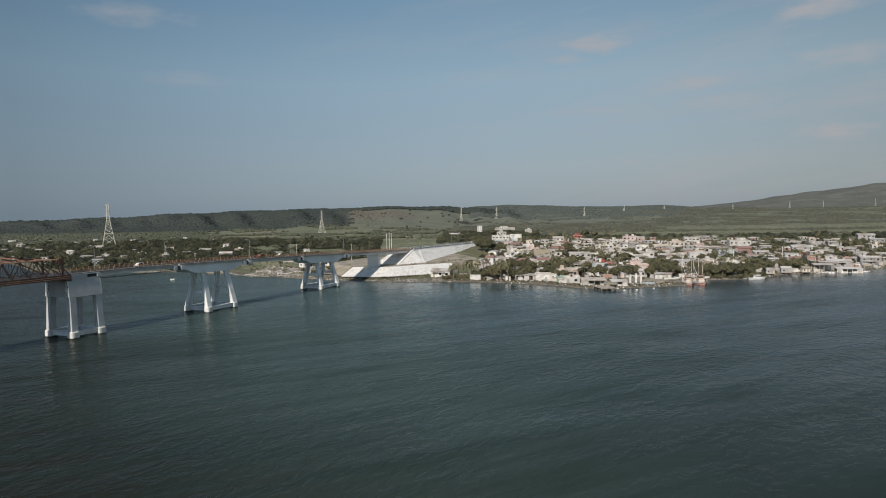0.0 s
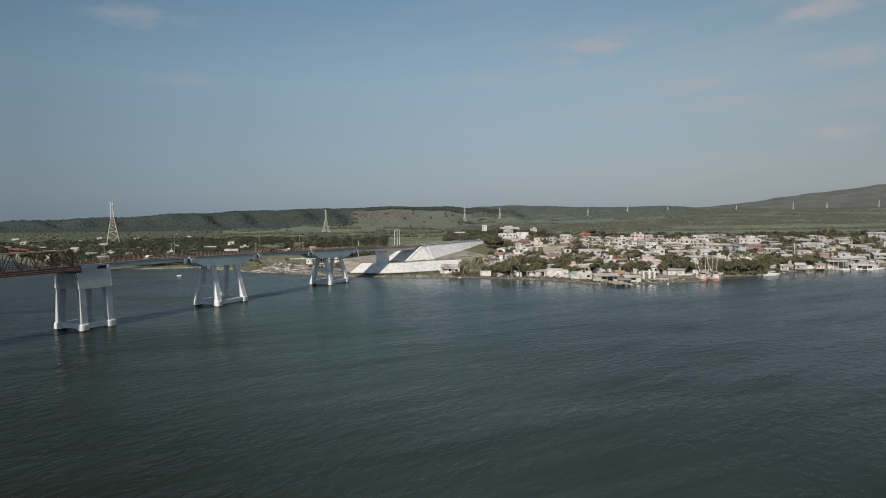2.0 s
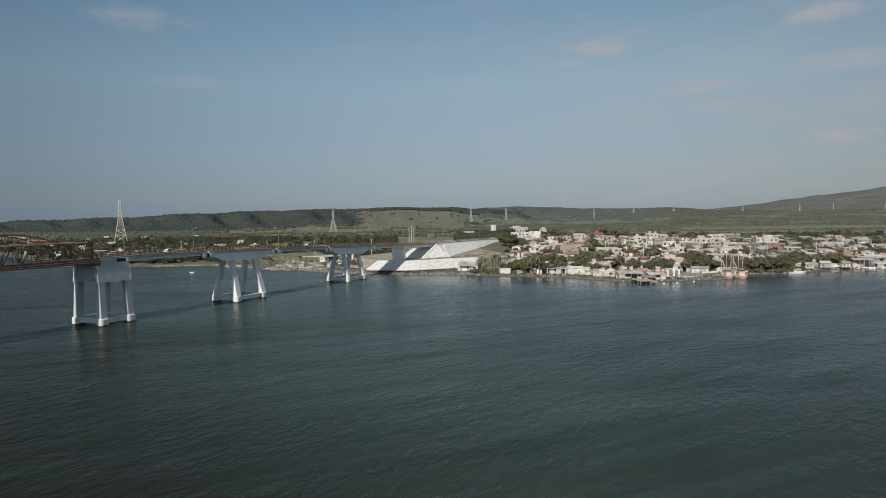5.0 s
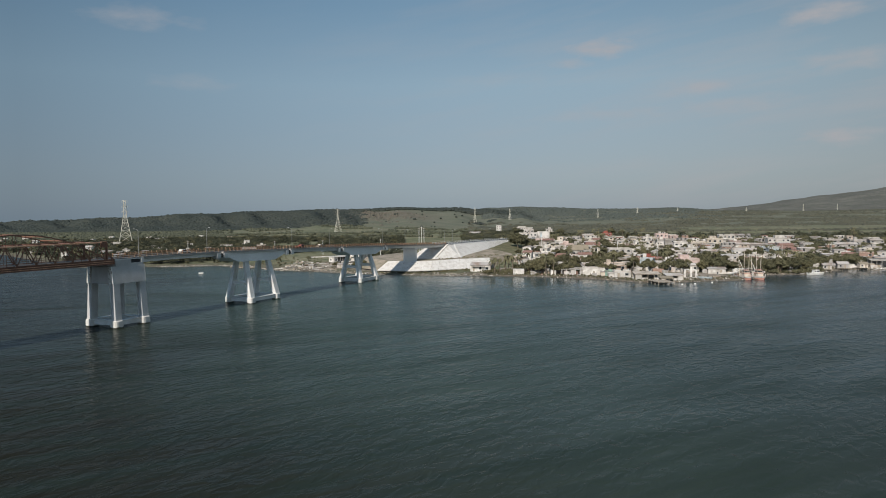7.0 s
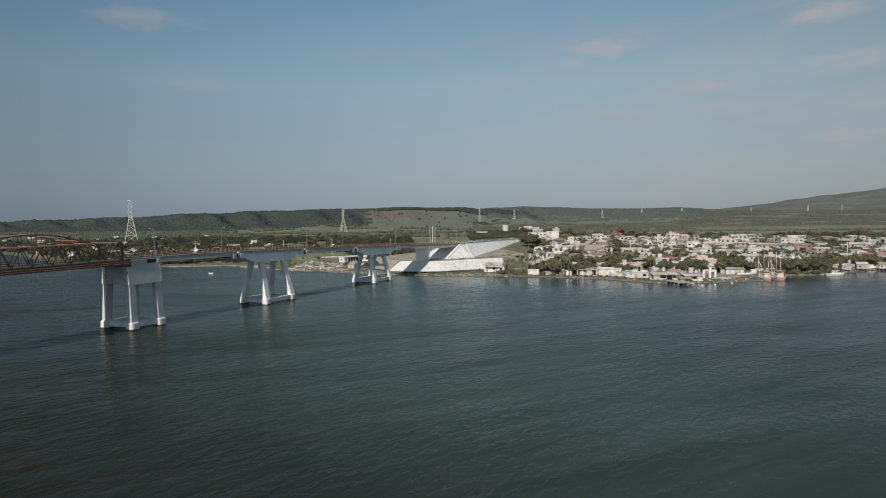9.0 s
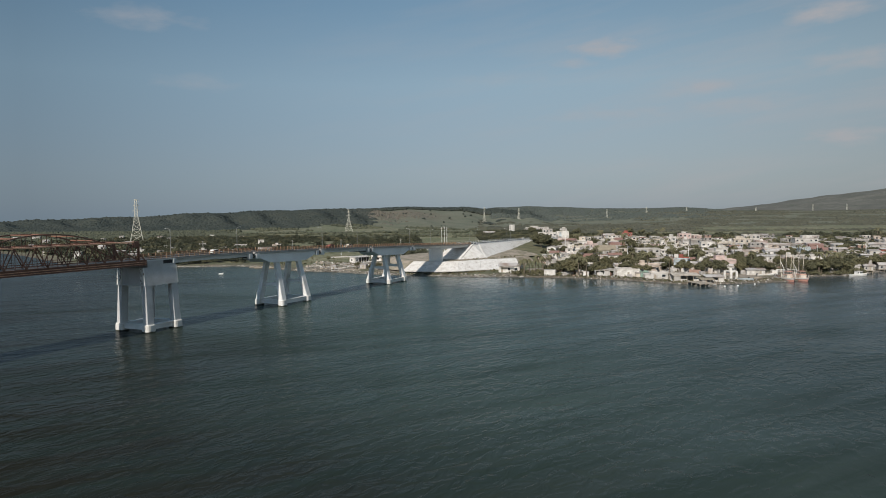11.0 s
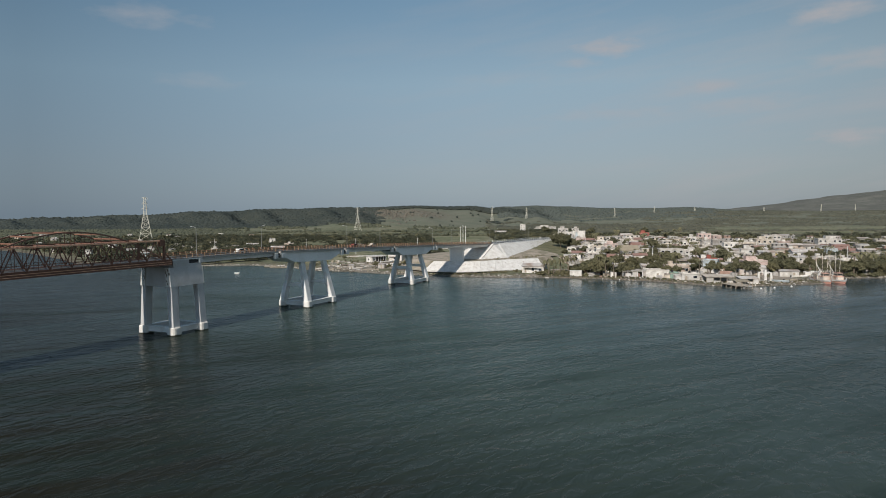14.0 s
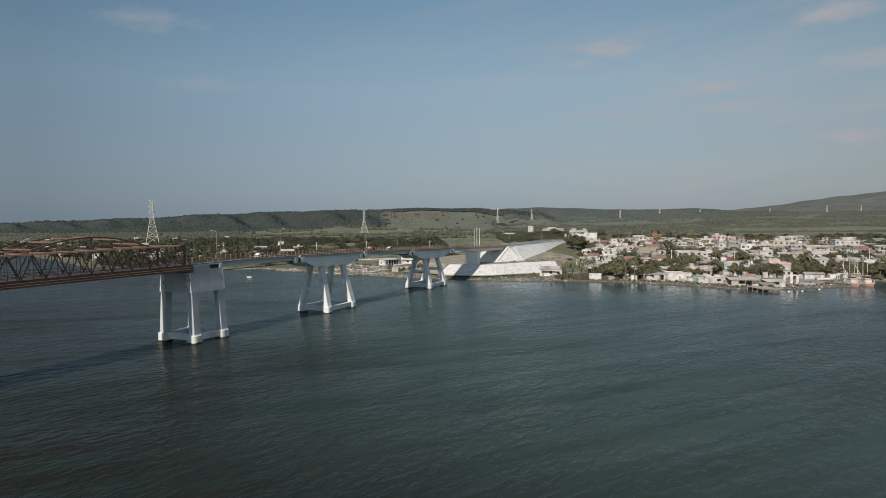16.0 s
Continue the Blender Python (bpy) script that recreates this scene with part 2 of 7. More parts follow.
def water_mat():
    """Silty lagoon water: short wind waves on a slow swell, calm in the lee of the shore."""
    m = bpy.data.materials.new("lagoon_water")
    m.use_nodes = True
    n, l = m.node_tree.nodes, m.node_tree.links
    b = n["Principled BSDF"]
    b.inputs["IOR"].default_value = 1.33
    geo = n.new("ShaderNodeNewGeometry")
    lee = n.new("ShaderNodeAttribute")
    lee.attribute_name = "lee"
    sp = n.new("ShaderNodeSeparateXYZ")
    l.new(geo.outputs["Position"], sp.inputs[0])

    def tex(along, across, turn, detail=3, rough=0.5, warp=0.0):
        """Noise drawn out along a heading; lengths in metres."""
        mp = n.new("ShaderNodeMapping")
        mp.vector_type = "TEXTURE"
        mp.inputs["Rotation"].default_value = (0, 0, radians(turn))
        mp.inputs["Scale"].default_value = (along, across, 1)
        l.new(geo.outputs["Position"], mp.inputs["Vector"])
        t = n.new("ShaderNodeTexNoise")
        t.inputs["Scale"].default_value, t.inputs["Detail"].default_value, t.inputs["Roughness"].default_value = 1.0, detail, rough
        t.inputs["Distortion"].default_value = warp
        l.new(mp.outputs[0], t.inputs["Vector"])
        return t.outputs["Fac"]

    def calc(op, *args):
        k = n.new("ShaderNodeMath")
        k.operation = op
        for i, v in enumerate(args):
            if isinstance(v, (int, float)):
                k.inputs[i].default_value = v
            else:
                l.new(v, k.inputs[i])
        return k.outputs[0]

    def ramped(v, a, c, lo=0.0, hi=1.0):
        r = n.new("ShaderNodeMapRange")
        for key, val in (("From Min", a), ("From Max", c), ("To Min", lo), ("To Max", hi)):
            r.inputs[key].default_value = val
        l.new(v, r.inputs["Value"])
        return r.outputs[0]

    def blend(fac, a, c):
        x = n.new("ShaderNodeMix")
        x.data_type = "RGBA"
        l.new(fac, x.inputs[0])
        for slot, v in ((6, a), (7, c)):
            if isinstance(v, tuple):
                x.inputs[slot].default_value = (*v, 1)
            else:
                l.new(v, x.inputs[slot])
        return x.outputs[2]

    calm = lee.outputs["Fac"]
    # gusts: broad cat's-paws crossed by finer wind streaks
    gust = calc("ADD", calc("MULTIPLY", tex(120, 34, 12, 4, 0.5, 0.4), 0.6), calc("MULTIPLY", tex(46, 9, 24, 3, 0.55, 0.3), 0.4))
    l.new(ramped(calm, 0.0, 1.0, 0.22, 0.12), b.inputs["Roughness"])
    gloss = calc("ADD", ramped(gust, 0.38, 0.62, 0.012, 0.098), calc("MULTIPLY", calm, 0.16))
    l.new(gloss, b.inputs["Specular IOR Level"])
    # colour: brown silt and painted edge dimming to the west, greener water over the shoals towards the shore
    silt = tex(150, 60, 40, 5)
    west = calc("MULTIPLY_ADD", sp.outputs["Y"], -0.0024, calc("MULTIPLY_ADD", sp.outputs["X"], -0.0042, calc("ADD", silt, 0.17)))
    deep = blend(ramped(west, 0.33, 0.64), (0.0385, 0.0530, 0.0415), (0.0150, 0.0140, 0.0088))
    # vignette-like dimming towards the east, put into the water colour
    deep = blend(ramped(sp.outputs["X"], 5, 65, 0.0, 0.9), deep, (0.0165, 0.0215, 0.0175))
    along = calc("MULTIPLY_ADD", sp.outputs["X"], 0.5, sp.outputs["Y"])
    shoal = ramped(calc("MULTIPLY_ADD", silt, 160, along), 135, 370)
    shoal = calc("MULTIPLY", shoal, calc("MULTIPLY", ramped(sp.outputs["X"], -170, 0, 0.0, 1.0), ramped(sp.outputs["X"], 30, 230, 1.0, 0.75)))
    # bluer eastwards: reflected sky painted into the base colour
    pale = blend(ramped(sp.outputs["X"], -20, 170), (0.049, 0.082, 0.083), (0.052, 0.072, 0.087))
    col = blend(shoal, deep, pale)
    streak = tex(60, 6, 28, 5, 0.6, 0.5)
    col = blend(ramped(streak, 0.42, 0.62, 0.0, 0.55), col, (0.017, 0.028, 0.023))
    l.new(col, b.inputs["Base Color"])
    # height: swell, wind waves, ripples
    h = None
    for fac, gain in ((tex(17, 8, 60, 2, 0.5, 0.3), 0.42), (tex(3.4, 1.9, 48, 2, 0.5, 0.6), 0.50), (tex(1.3, 0.9, 66, 1), 0.05)):
        h = calc("MULTIPLY_ADD", fac, gain, h if h is not None else 0.0)
    h = calc("MULTIPLY", h, ramped(calm, 0.0, 1.0, 1.0, 0.3))
    h = calc("MULTIPLY", h, ramped(gust, 0.36, 0.62, 0.65, 1.2))
    bp = n.new("ShaderNodeBump")
    bp.inputs["Strength"].default_value, bp.inputs["Distance"].default_value = 1.0, 1.0
    l.new(h, bp.inputs["Height"])
    l.new(bp.outputs[0], b.inputs["Normal"])
    return m


GRASS = ground_mat()
WATER = water_mat()
CONCRETE = mat("pale_concrete", (0.70, 0.69, 0.665), 0.85, 0.12, 0.9, 5, 0.02, stain=(0.45, 0.43, 0.40), stain_amount=0.65)
FOOTING = mat("whitewashed_footing", (0.66, 0.64, 0.60), 0.85, 0.1, 0.8, 5, 0.03, stain=(0.45, 0.42, 0.36), stain_amount=0.6)
GIRDER = mat("grey_girder_concrete", (0.78, 0.77, 0.75), 0.85, 0.08, 0.5, 6, 0.02, stain=(0.60, 0.585, 0.565), stain_amount=0.55)
ASPHALT = mat("asphalt", (0.055, 0.053, 0.05), 0.9, 0.2, 0.5, 8, 0.01)
ORANGE = mat("orange_steel_paint", (0.23, 0.115, 0.075), 0.7, 0.15, 0.5, 6, stain=(0.14, 0.070, 0.048), stain_amount=0.7)
RUST = mat("rusted_steel_paint", (0.200, 0.094, 0.060), 0.8, 0.15, 0.5, 6, stain=(0.120, 0.062, 0.043), stain_amount=0.8)
# truss paint brightened to imitate steel edges in sunlight
CHORD = mat("sunlit_orange_paint", (0.82, 0.46, 0.29), 0.55, 0.12, 0.5, 6, stain=(0.62, 0.28, 0.15), stain_amount=0.6)
SLABEDGE = mat("dull_slab_concrete", (0.42, 0.40, 0.375), 0.9, 0.15, 0.8, 6, 0.01, stain=(0.28, 0.25, 0.22), stain_amount=0.7)
KERB = mat("grimy_kerb_concrete", (0.27, 0.24, 0.21), 0.9, 0.2, 0.8, 6, 0.01, stain=(0.17, 0.14, 0.115), stain_amount=0.7)
HEADCON = mat("weathered_head_concrete", (0.49, 0.485, 0.475), 0.9, 0.12, 0.9, 6, 0.02, stain=(0.36, 0.34, 0.315), stain_amount=0.7)
STAINED = mat("stained_bare_concrete", (0.17, 0.145, 0.12), 0.9, 0.2, 1.5, 5)
RAIL = mat("brown_orange_rail_paint", (0.30, 0.155, 0.085), 0.65, 0.15, 0.5, 6, stain=(0.18, 0.09, 0.05), stain_amount=0.7)
RAILING = mat("yellow_orange_railing_paint", (0.48, 0.30, 0.18), 0.6, 0.12, 0.5, 6, stain=(0.40, 0.21, 0.12), stain_amount=0.6, random_vary=0.2)
DARK = mat("dark_bearing", (0.03, 0.03, 0.032), 0.8, 0.2, 2)
ALGAE = mat("waterline_algae", (0.075, 0.068, 0.045), 0.7, 0.3, 1.5, 5, 0.02)
GALV = mat("galvanised_steel", (0.48, 0.48, 0.46), 0.6, 0.08, 1, metal=0.3)
POLE = mat("dull_steel_pole", (0.24, 0.24, 0.23), 0.6, 0.1, 1, metal=0.3)
SLOPE = mat("white_paved_slope", (0.67, 0.64, 0.595), 0.9, 0.16, 1.6, 7, 0.05, stain=(0.47, 0.425, 0.37), stain_amount=0.6)
TOWNDIRT = mat("trodden_earth", (0.25, 0.21, 0.165), 0.95, 0.35, 0.3, 7, 0.05, stain=(0.085, 0.085, 0.045), stain_amount=0.9)
EARTH = mat("bare_earth", (0.33, 0.275, 0.215), 0.95, 0.3, 0.6, 6, 0.06, stain=(0.15, 0.135, 0.08), stain_amount=0.9)
TURF = mat("rough_turf", (0.118, 0.114, 0.064), 0.95, 0.35, 0.5, 8, 0.08, stain=(0.19, 0.170, 0.105), stain_amount=0.85, spec=0.15)
BARK = mat("bark", (0.17, 0.135, 0.10), 0.9, 0.25, 2, 6, 0.02)
GLASS = mat("dark_window_glass", (0.02, 0.024, 0.028), 0.12, 0.1, 1)
FRAME = mat("aluminium_frame", (0.55, 0.55, 0.54), 0.5, 0.05, 1, metal=0.2)
WOOD = mat("weathered_wood", (0.33, 0.28, 0.22), 0.9, 0.25, 1.5, 6, 0.02)
TIN = mat("corrugated_tin", (0.46, 0.43, 0.40), 0.75, 0.14, 0.7, 6, stain=(0.26, 0.18, 0.13), stain_amount=0.8, spec=0.25, random_vary=0.2)
TILE = mat("clay_tile", (0.235, 0.145, 0.118), 0.85, 0.2, 1.0, 6, stain=(0.22, 0.10, 0.07), stain_amount=0.7)
SLAB = mat("weathered_roof_slab", (0.50, 0.46, 0.41), 0.95, 0.14, 0.9, 5, stain=(0.27, 0.24, 0.20), stain_amount=0.85, random_vary=0.28, spec=0.15)
THATCH = mat("palm_thatch", (0.26, 0.22, 0.16), 0.95, 0.25, 1.5, 8)
BLACKTANK = mat("black_plastic", (0.02, 0.02, 0.022), 0.5, 0.1, 1)
PALESTONE = mat("pale_stone", (0.32, 0.29, 0.25), 0.9, 0.25, 1.5, 5, stain=(0.18, 0.16, 0.13), stain_amount=0.7)
STONE = mat("shore_stone", (0.145, 0.128, 0.105), 0.9, 0.2, 1.5, 5)
LEAF = leaf_mat("broad_leaves", (0.052, 0.055, 0.031), (0.142, 0.132, 0.074))
LEAFDRY = leaf_mat("olive_leaves", (0.064, 0.064, 0.034), (0.165, 0.148, 0.080))
VILLAGELEAF = leaf_mat("dark_village_leaves", (0.038, 0.044, 0.028), (0.094, 0.094, 0.058))
PALMLEAF = leaf_mat("palm_fronds", (0.075, 0.075, 0.040), (0.19, 0.17, 0.095))
WOODS = leaf_mat("woodland", (0.029, 0.036, 0.030), (0.060, 0.064, 0.050), 0.008, 0.22)
PLAINLEAF = leaf_mat("plain_leaves", (0.044, 0.050, 0.034), (0.098, 0.100, 0.062), 0.012, 0.4)
# woodland greens paled and greyed to carry distance haze
HAZYWOODS = leaf_mat("hazed_ridge_woodland", (0.058, 0.068, 0.058), (0.086, 0.094, 0.078), 0.008, 0.22)
SCRUB = leaf_mat("scrub", (0.054, 0.056, 0.040), (0.112, 0.106, 0.073), 0.012, 0.22)
BANK = mat("weedy_stone_bank", (0.13, 0.105, 0.08), 0.95, 0.35, 1.2, 5, 0.05, stain=(0.085, 0.085, 0.05), stain_amount=0.9)
PYLON = mat("cream_painted_steel", (0.58, 0.55, 0.46), 0.6, 0.06, 1)
ROCK = mat("quarry_rock", (0.128, 0.112, 0.088), 0.95, 0.25, 0.3, 6, stain=(0.12, 0.105, 0.08), stain_amount=0.8)


def paint(name, r, g, b):
    return mat(name, (r, g, b), 0.85, 0.09, 1.7, 4, stain=(r * 0.55, g * 0.52, b * 0.48), stain_amount=0.8, random_vary=0.16, spec=0.2)


WALLS = {k: paint(k + "_wall_paint", *v) for k, v in dict(
    white=(0.61, 0.58, 0.54), cream=(0.54, 0.475, 0.40), grey=(0.34, 0.32, 0.30), pale=(0.48, 0.45, 0.415), pink=(0.50, 0.385, 0.35), orange=(0.55, 0.30, 0.18),
    yellow=(0.55, 0.42, 0.20), blue=(0.42, 0.47, 0.49), green=(0.24, 0.34, 0.29), red=(0.28, 0.09, 0.07), brick=(0.30, 0.20, 0.16), peach=(0.52, 0.43, 0.36)).items()}

# ---- building helpers ----
def part(name, bm, material, parent, label=""):
    """Links a bmesh as one mesh object under a thing or a part."""
    me = bpy.data.meshes.new(name)
    bm.to_mesh(me)
    bm.free()
    me.materials.append(material)
    ob = new(name, me)
    ob.parent = parent
    return tagged(ob, label)


def piece(name, me, parent, m):
    """A part on shared mesh data."""
    ob = new(name, me)
    ob.parent = parent
    ob.matrix_basis = m
    return ob


def thing(name, m, label, category, group="", kind=""):
    ob = new(name)
    ob.empty_display_size = 0.5
    ob.matrix_basis = m
    return tagged(ob, label, category, group, kind)


def mesh_of(name, bm, material):
    me = bpy.data.meshes.new(name)
    bm.to_mesh(me)
    bm.free()
    me.materials.append(material)
    return me


CUBE = ((0, 3, 2, 1), (4, 5, 6, 7), (0, 1, 5, 4), (1, 2, 6, 5), (2, 3, 7, 6), (3, 0, 4, 7))


def hexa(bm, low, high):
    """A solid between two rings of the same number of corners, both counter-clockwise seen from above."""
    k = len(low)
    v = [bm.verts.new(c) for c in (*low, *high)]
    bm.faces.new(v[:k][::-1])
    bm.faces.new(v[k:])
    for i in range(k):
        j = (i + 1) % k
        bm.faces.new((v[i], v[j], v[k + j], v[k + i]))


def box(bm, x0, x1, y0, y1, z0, z1):
    hexa(bm, ((x0, y0, z0), (x1, y0, z0), (x1, y1, z0), (x0, y1, z0)), ((x0, y0, z1), (x1, y0, z1), (x1, y1, z1), (x0, y1, z1)))


def bar(bm, a, b, w, h=None):
    """A straight member of w by h from a to b."""
    a, b, h = Vector(a), Vector(b), h or w
    d = (b - a).normalized()
    side = d.cross(Vector((0, 0, 1)))
    side = side.normalized() if side.length > 1e-3 else Vector((0, 1, 0))
    up = side.cross(d)
    ring = [side * sx * w / 2 + up * sz * h / 2 for sx, sz in ((-1, -1), (1, -1), (1, 1), (-1, 1))]
    v = [bm.verts.new(p + r) for p in (a, b) for r in ring]
    for f in CUBE:
        bm.faces.new([v[i] for i in f])


def tube(bm, pts, radii, sides=6):
    """A tapered round limb along points."""
    rings = []
    for i, (p, r) in enumerate(zip(pts, radii)):
        p = Vector(p)
        d = (Vector(pts[min(i + 1, len(pts) - 1)]) - Vector(pts[max(i - 1, 0)])).normalized()
        q = d.to_track_quat("Z", "Y")
        rings.append([bm.verts.new(p + q @ Vector((math.cos(a) * r, math.sin(a) * r, 0))) for a in (2 * math.pi * k / sides for k in range(sides))])
    for a, b in zip(rings, rings[1:]):
        for k in range(sides):
            bm.faces.new((a[k], a[(k + 1) % sides], b[(k + 1) % sides], b[k]))
    bm.faces.new(rings[0][::-1])
    bm.faces.new(rings[-1])


def numpy_mesh(name, verts, faces, material, smooth=False):
    """A mesh from arrays of corners and equal-sided faces."""
    me = bpy.data.meshes.new(name)
    k = faces.shape[1]
    me.vertices.add(len(verts))
    me.vertices.foreach_set("co", verts.astype(np.float32).ravel())
    me.loops.add(faces.size)
    me.loops.foreach_set("vertex_index", faces.astype(np.int32).ravel())
    me.polygons.add(len(faces))
    me.polygons.foreach_set("loop_start", np.arange(0, faces.size, k, dtype=np.int32))
    me.polygons.foreach_set("use_smooth", np.full(len(faces), smooth))
    me.materials.append(material)
    me.update(calc_edges=True)
    return me


rng = np.random.default_rng(7)
random.seed(11)


def step(v, a, b):
    t = np.clip((v - a) / (b - a), 0, 1)
    return t * t * (3 - 2 * t)


# ---- land ----
COAST_X = np.array([-6000, -1500, -700, -470, -390, -312, -271, -253, -225, -173, -150, -122, -108, -95, -76, -63, -46, -30, -10, 3, 25, 50, 73, 86, 92, 113, 128, 141, 150, 156, 164, 178,
                    192, 204, 222, 237, 256, 294, 400, 700, 1500, 6000])
COAST_Y = np.array([2800, 1150, 790, 650, 582, 500, 452, 436, 431, 430, 434, 419, 399, 389, 383, 373, 363, 357, 349, 346, 344, 336, 323, 310, 304, 303, 307, 309, 314, 321, 333, 333,
                    334, 347, 357, 356, 360, 383, 430, 540, 760, 1900])
RIDGE_U = np.array([-0.68, -0.62, -0.55, -0.49, -0.42, -0.35, -0.29, -0.23, -0.16, -0.12, 0.015, 0.135, 0.24, 0.35, 0.42, 0.55, 0.9])
RIDGE_Z = np.array([14, 14.5, 20, 26.5, 30.5, 31, 32.5, 38.5, 42.5, 43, 39, 45, 36.5, 38, 25, 23, 23])
RIDGE_Y = np.array([1800, 1800, 1800, 1800, 1800, 1800, 1800, 1800, 1800, 1800, 1900, 2300, 2300, 2300, 2300, 2300, 2300])
HILL_U = np.array([0.38, 0.42, 0.465, 0.53, 0.60, 0.68, 0.80, 1.0])
HILL_Z = np.array([0, 18, 40, 71, 107, 141, 180, 215])
BASE = np.array((-100.6, 200.5))
DIR = np.array((0.425, 0.905)) / np.hypot(0.425, 0.905)


def shore_distance(x, y):
    """Metres inland of the shoreline, negative over water."""
    best = np.full(np.shape(x), 1e9)
    for i in range(len(COAST_X) - 1):
        ax, ay, bx, by = COAST_X[i], COAST_Y[i], COAST_X[i + 1], COAST_Y[i + 1]
        t = np.clip(((x - ax) * (bx - ax) + (y - ay) * (by - ay)) / ((bx - ax) ** 2 + (by - ay) ** 2), 0, 1)
        best = np.minimum(best, np.hypot(x - ax - t * (bx - ax), y - ay - t * (by - ay)))
    return np.where(y > np.interp(x, COAST_X, COAST_Y), best, -best)


def land(x, y):
    """Height of the ground."""
    x, y = np.asarray(x, float), np.asarray(y, float)
    d = shore_distance(x, y)
    h = np.where(d > 0, 0.12 + 0.55 * step(d, 0, 5) + 1.68 * step(d, 4, 60) + 2.6 * step(d, 60, 220), -3.0 * step(-d, 0, 14))
    s = (x - BASE[0]) * DIR[0] + (y - BASE[1]) * DIR[1]
    n = (x - BASE[0]) * DIR[1] - (y - BASE[1]) * DIR[0]
    h = h + 4.6 * step(s, 225, 262) * (1 - step(s, 320, 430)) * (1 - step(np.abs(n), 16, 55)) * (d > 0)
    h = h + 3.4 * np.exp(-((x - 120) ** 2 + (y - 620) ** 2) / 130 ** 2) * (d > 0)
    u = x / np.maximum(y, 1)
    wob = 3.0 * np.sin(x * 0.011 + 1.3) * np.sin(y * 0.008) + 1.5 * np.sin(x * 0.031 + y * 0.017)
    ridge = np.interp(u, RIDGE_U, RIDGE_Z) + wob
    near = 1080 + 120 * np.sin(u * 9)
    crest = np.interp(u, RIDGE_U, RIDGE_Y)
    h = h + ridge * step(y, near + 0.4 * (crest - 1800), crest) * (1 - 0.3 * step(y, crest + 100, crest + 800))
    spur = np.sin(u * 58 + 1.8 * np.sin(u * 21) + 0.004 * y) + 0.5 * np.sin(u * 131 + 0.9 + 0.006 * y)
    h = h + 5.5 * spur * step(y, near + 100, near + 420) * (1 - step(y, crest - 260, crest - 20)) * (1 - step(u, 0.10, 0.25)) * (1 - 0.6 * step(u, -0.15, -0.11) * (1 - step(u, 0.05, 0.09)))
    h = h + np.interp(u, HILL_U, HILL_Z) * step(y, 2500, 4000) + wob * 1.5 * step(y, 2300, 3000)
    h = np.where((u < -0.42) & (y > 1950), h - 60 * step(y, 1950, 2500) * step(-u, 0.42, 0.5), h)
    return h


def axis(*spans):
    out = []
    for a, b, st in spans:
        out += list(np.arange(a, b, st))
    return np.array(out + [spans[-1][1]])


gx = axis((-4900, -1500, 100), (-1500, -1260, 30), (-1260, -480, 12), (-480, -180, 10), (-180, 330, 4), (330, 600, 12), (600, 1800, 40), (1800, 4900, 100))
gy = axis((-400, 280, 85), (280, 480, 4), (480, 800, 10), (800, 1150, 25), (1150, 1900, 15), (1900, 2000, 25), (2000, 4960, 80))
X, Y = np.meshgrid(gx, gy)
Z = land(X, Y)
idx = np.arange(X.size).reshape(X.shape)
quads = np.stack([idx[:-1, :-1], idx[:-1, 1:], idx[1:, 1:], idx[1:, :-1]], -1).reshape(-1, 4)
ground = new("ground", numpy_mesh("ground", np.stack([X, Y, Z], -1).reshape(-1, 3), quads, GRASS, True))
# the town stands on trodden earth
ground.data.materials.append(TOWNDIRT)
cx, cy = (X[:-1, :-1] + X[1:, 1:]).ravel() / 2, (Y[:-1, :-1] + Y[1:, 1:]).ravel() / 2
ragged = 14 * np.sin(cx * 0.09) * np.cos(cy * 0.11) + 8 * np.sin(cx * 0.23 + cy * 0.17)
side = (cx - BASE[0]) * DIR[1] - (cy - BASE[1]) * DIR[0]
built = (shore_distance(cx, cy) + 0.35 * ragged > 7) & (side + ragged > 52) & (cy < 560 + 0.12 * cx + ragged) & (cx < 430)
yard = (np.hypot((cx + 62) * 0.75, (cy - 408) * 1.0) + ragged < 27)
ground.data.polygons.foreach_set("material_index", (built | yard).astype(np.int32))
tagged(ground, "green and dry grassy land with sandy shore and hills", "ground", kind="structure")


def ground_z(x, y):
    return float(land(x, y))


# the water; "lee" tells how far the shore shelters it from the wind
wx = axis((-4950, -550, 400), (-550, -250, 30), (-250, 400, 10), (400, 700, 30), (700, 4950, 425))
wy = axis((-2500, 200, 300), (200, 500, 8), (500, 900, 40), (900, 4950, 450))
WX, WY = np.meshgrid(wx, wy)
idx = np.arange(WX.size).reshape(WX.shape)
quads = np.stack([idx[:-1, :-1], idx[:-1, 1:], idx[1:, 1:], idx[1:, :-1]], -1).reshape(-1, 4)
water = new("water", numpy_mesh("water", np.stack([WX, WY, WX * 0], -1).reshape(-1, 3), quads, WATER))
off = -shore_distance(WX, WY) - 12 * np.sin(WX * 0.021 + 0.6) - 6 * np.sin(WX * 0.063)
lee = (1 - step(off, 8, 62)) * step(WX, -60, 20)
water.data.attributes.new("lee", "FLOAT", "POINT").data.foreach_set("value", lee.ravel().astype(np.float32))
tagged(water, "dark green-grey wind-rippled lagoon water", "water", kind="structure")

# ---- bridge ----
# local x runs along the bridge towards the town, y to its far side
BRIDGE = pose(BASE[0], BASE[1], 0, 0, 0, math.degrees(math.atan2(DIR[1], DIR[0])))
ROAD_S = (-80, 0, 18, 45, 80, 126, 155, 190, 231, 330, 450, 520)
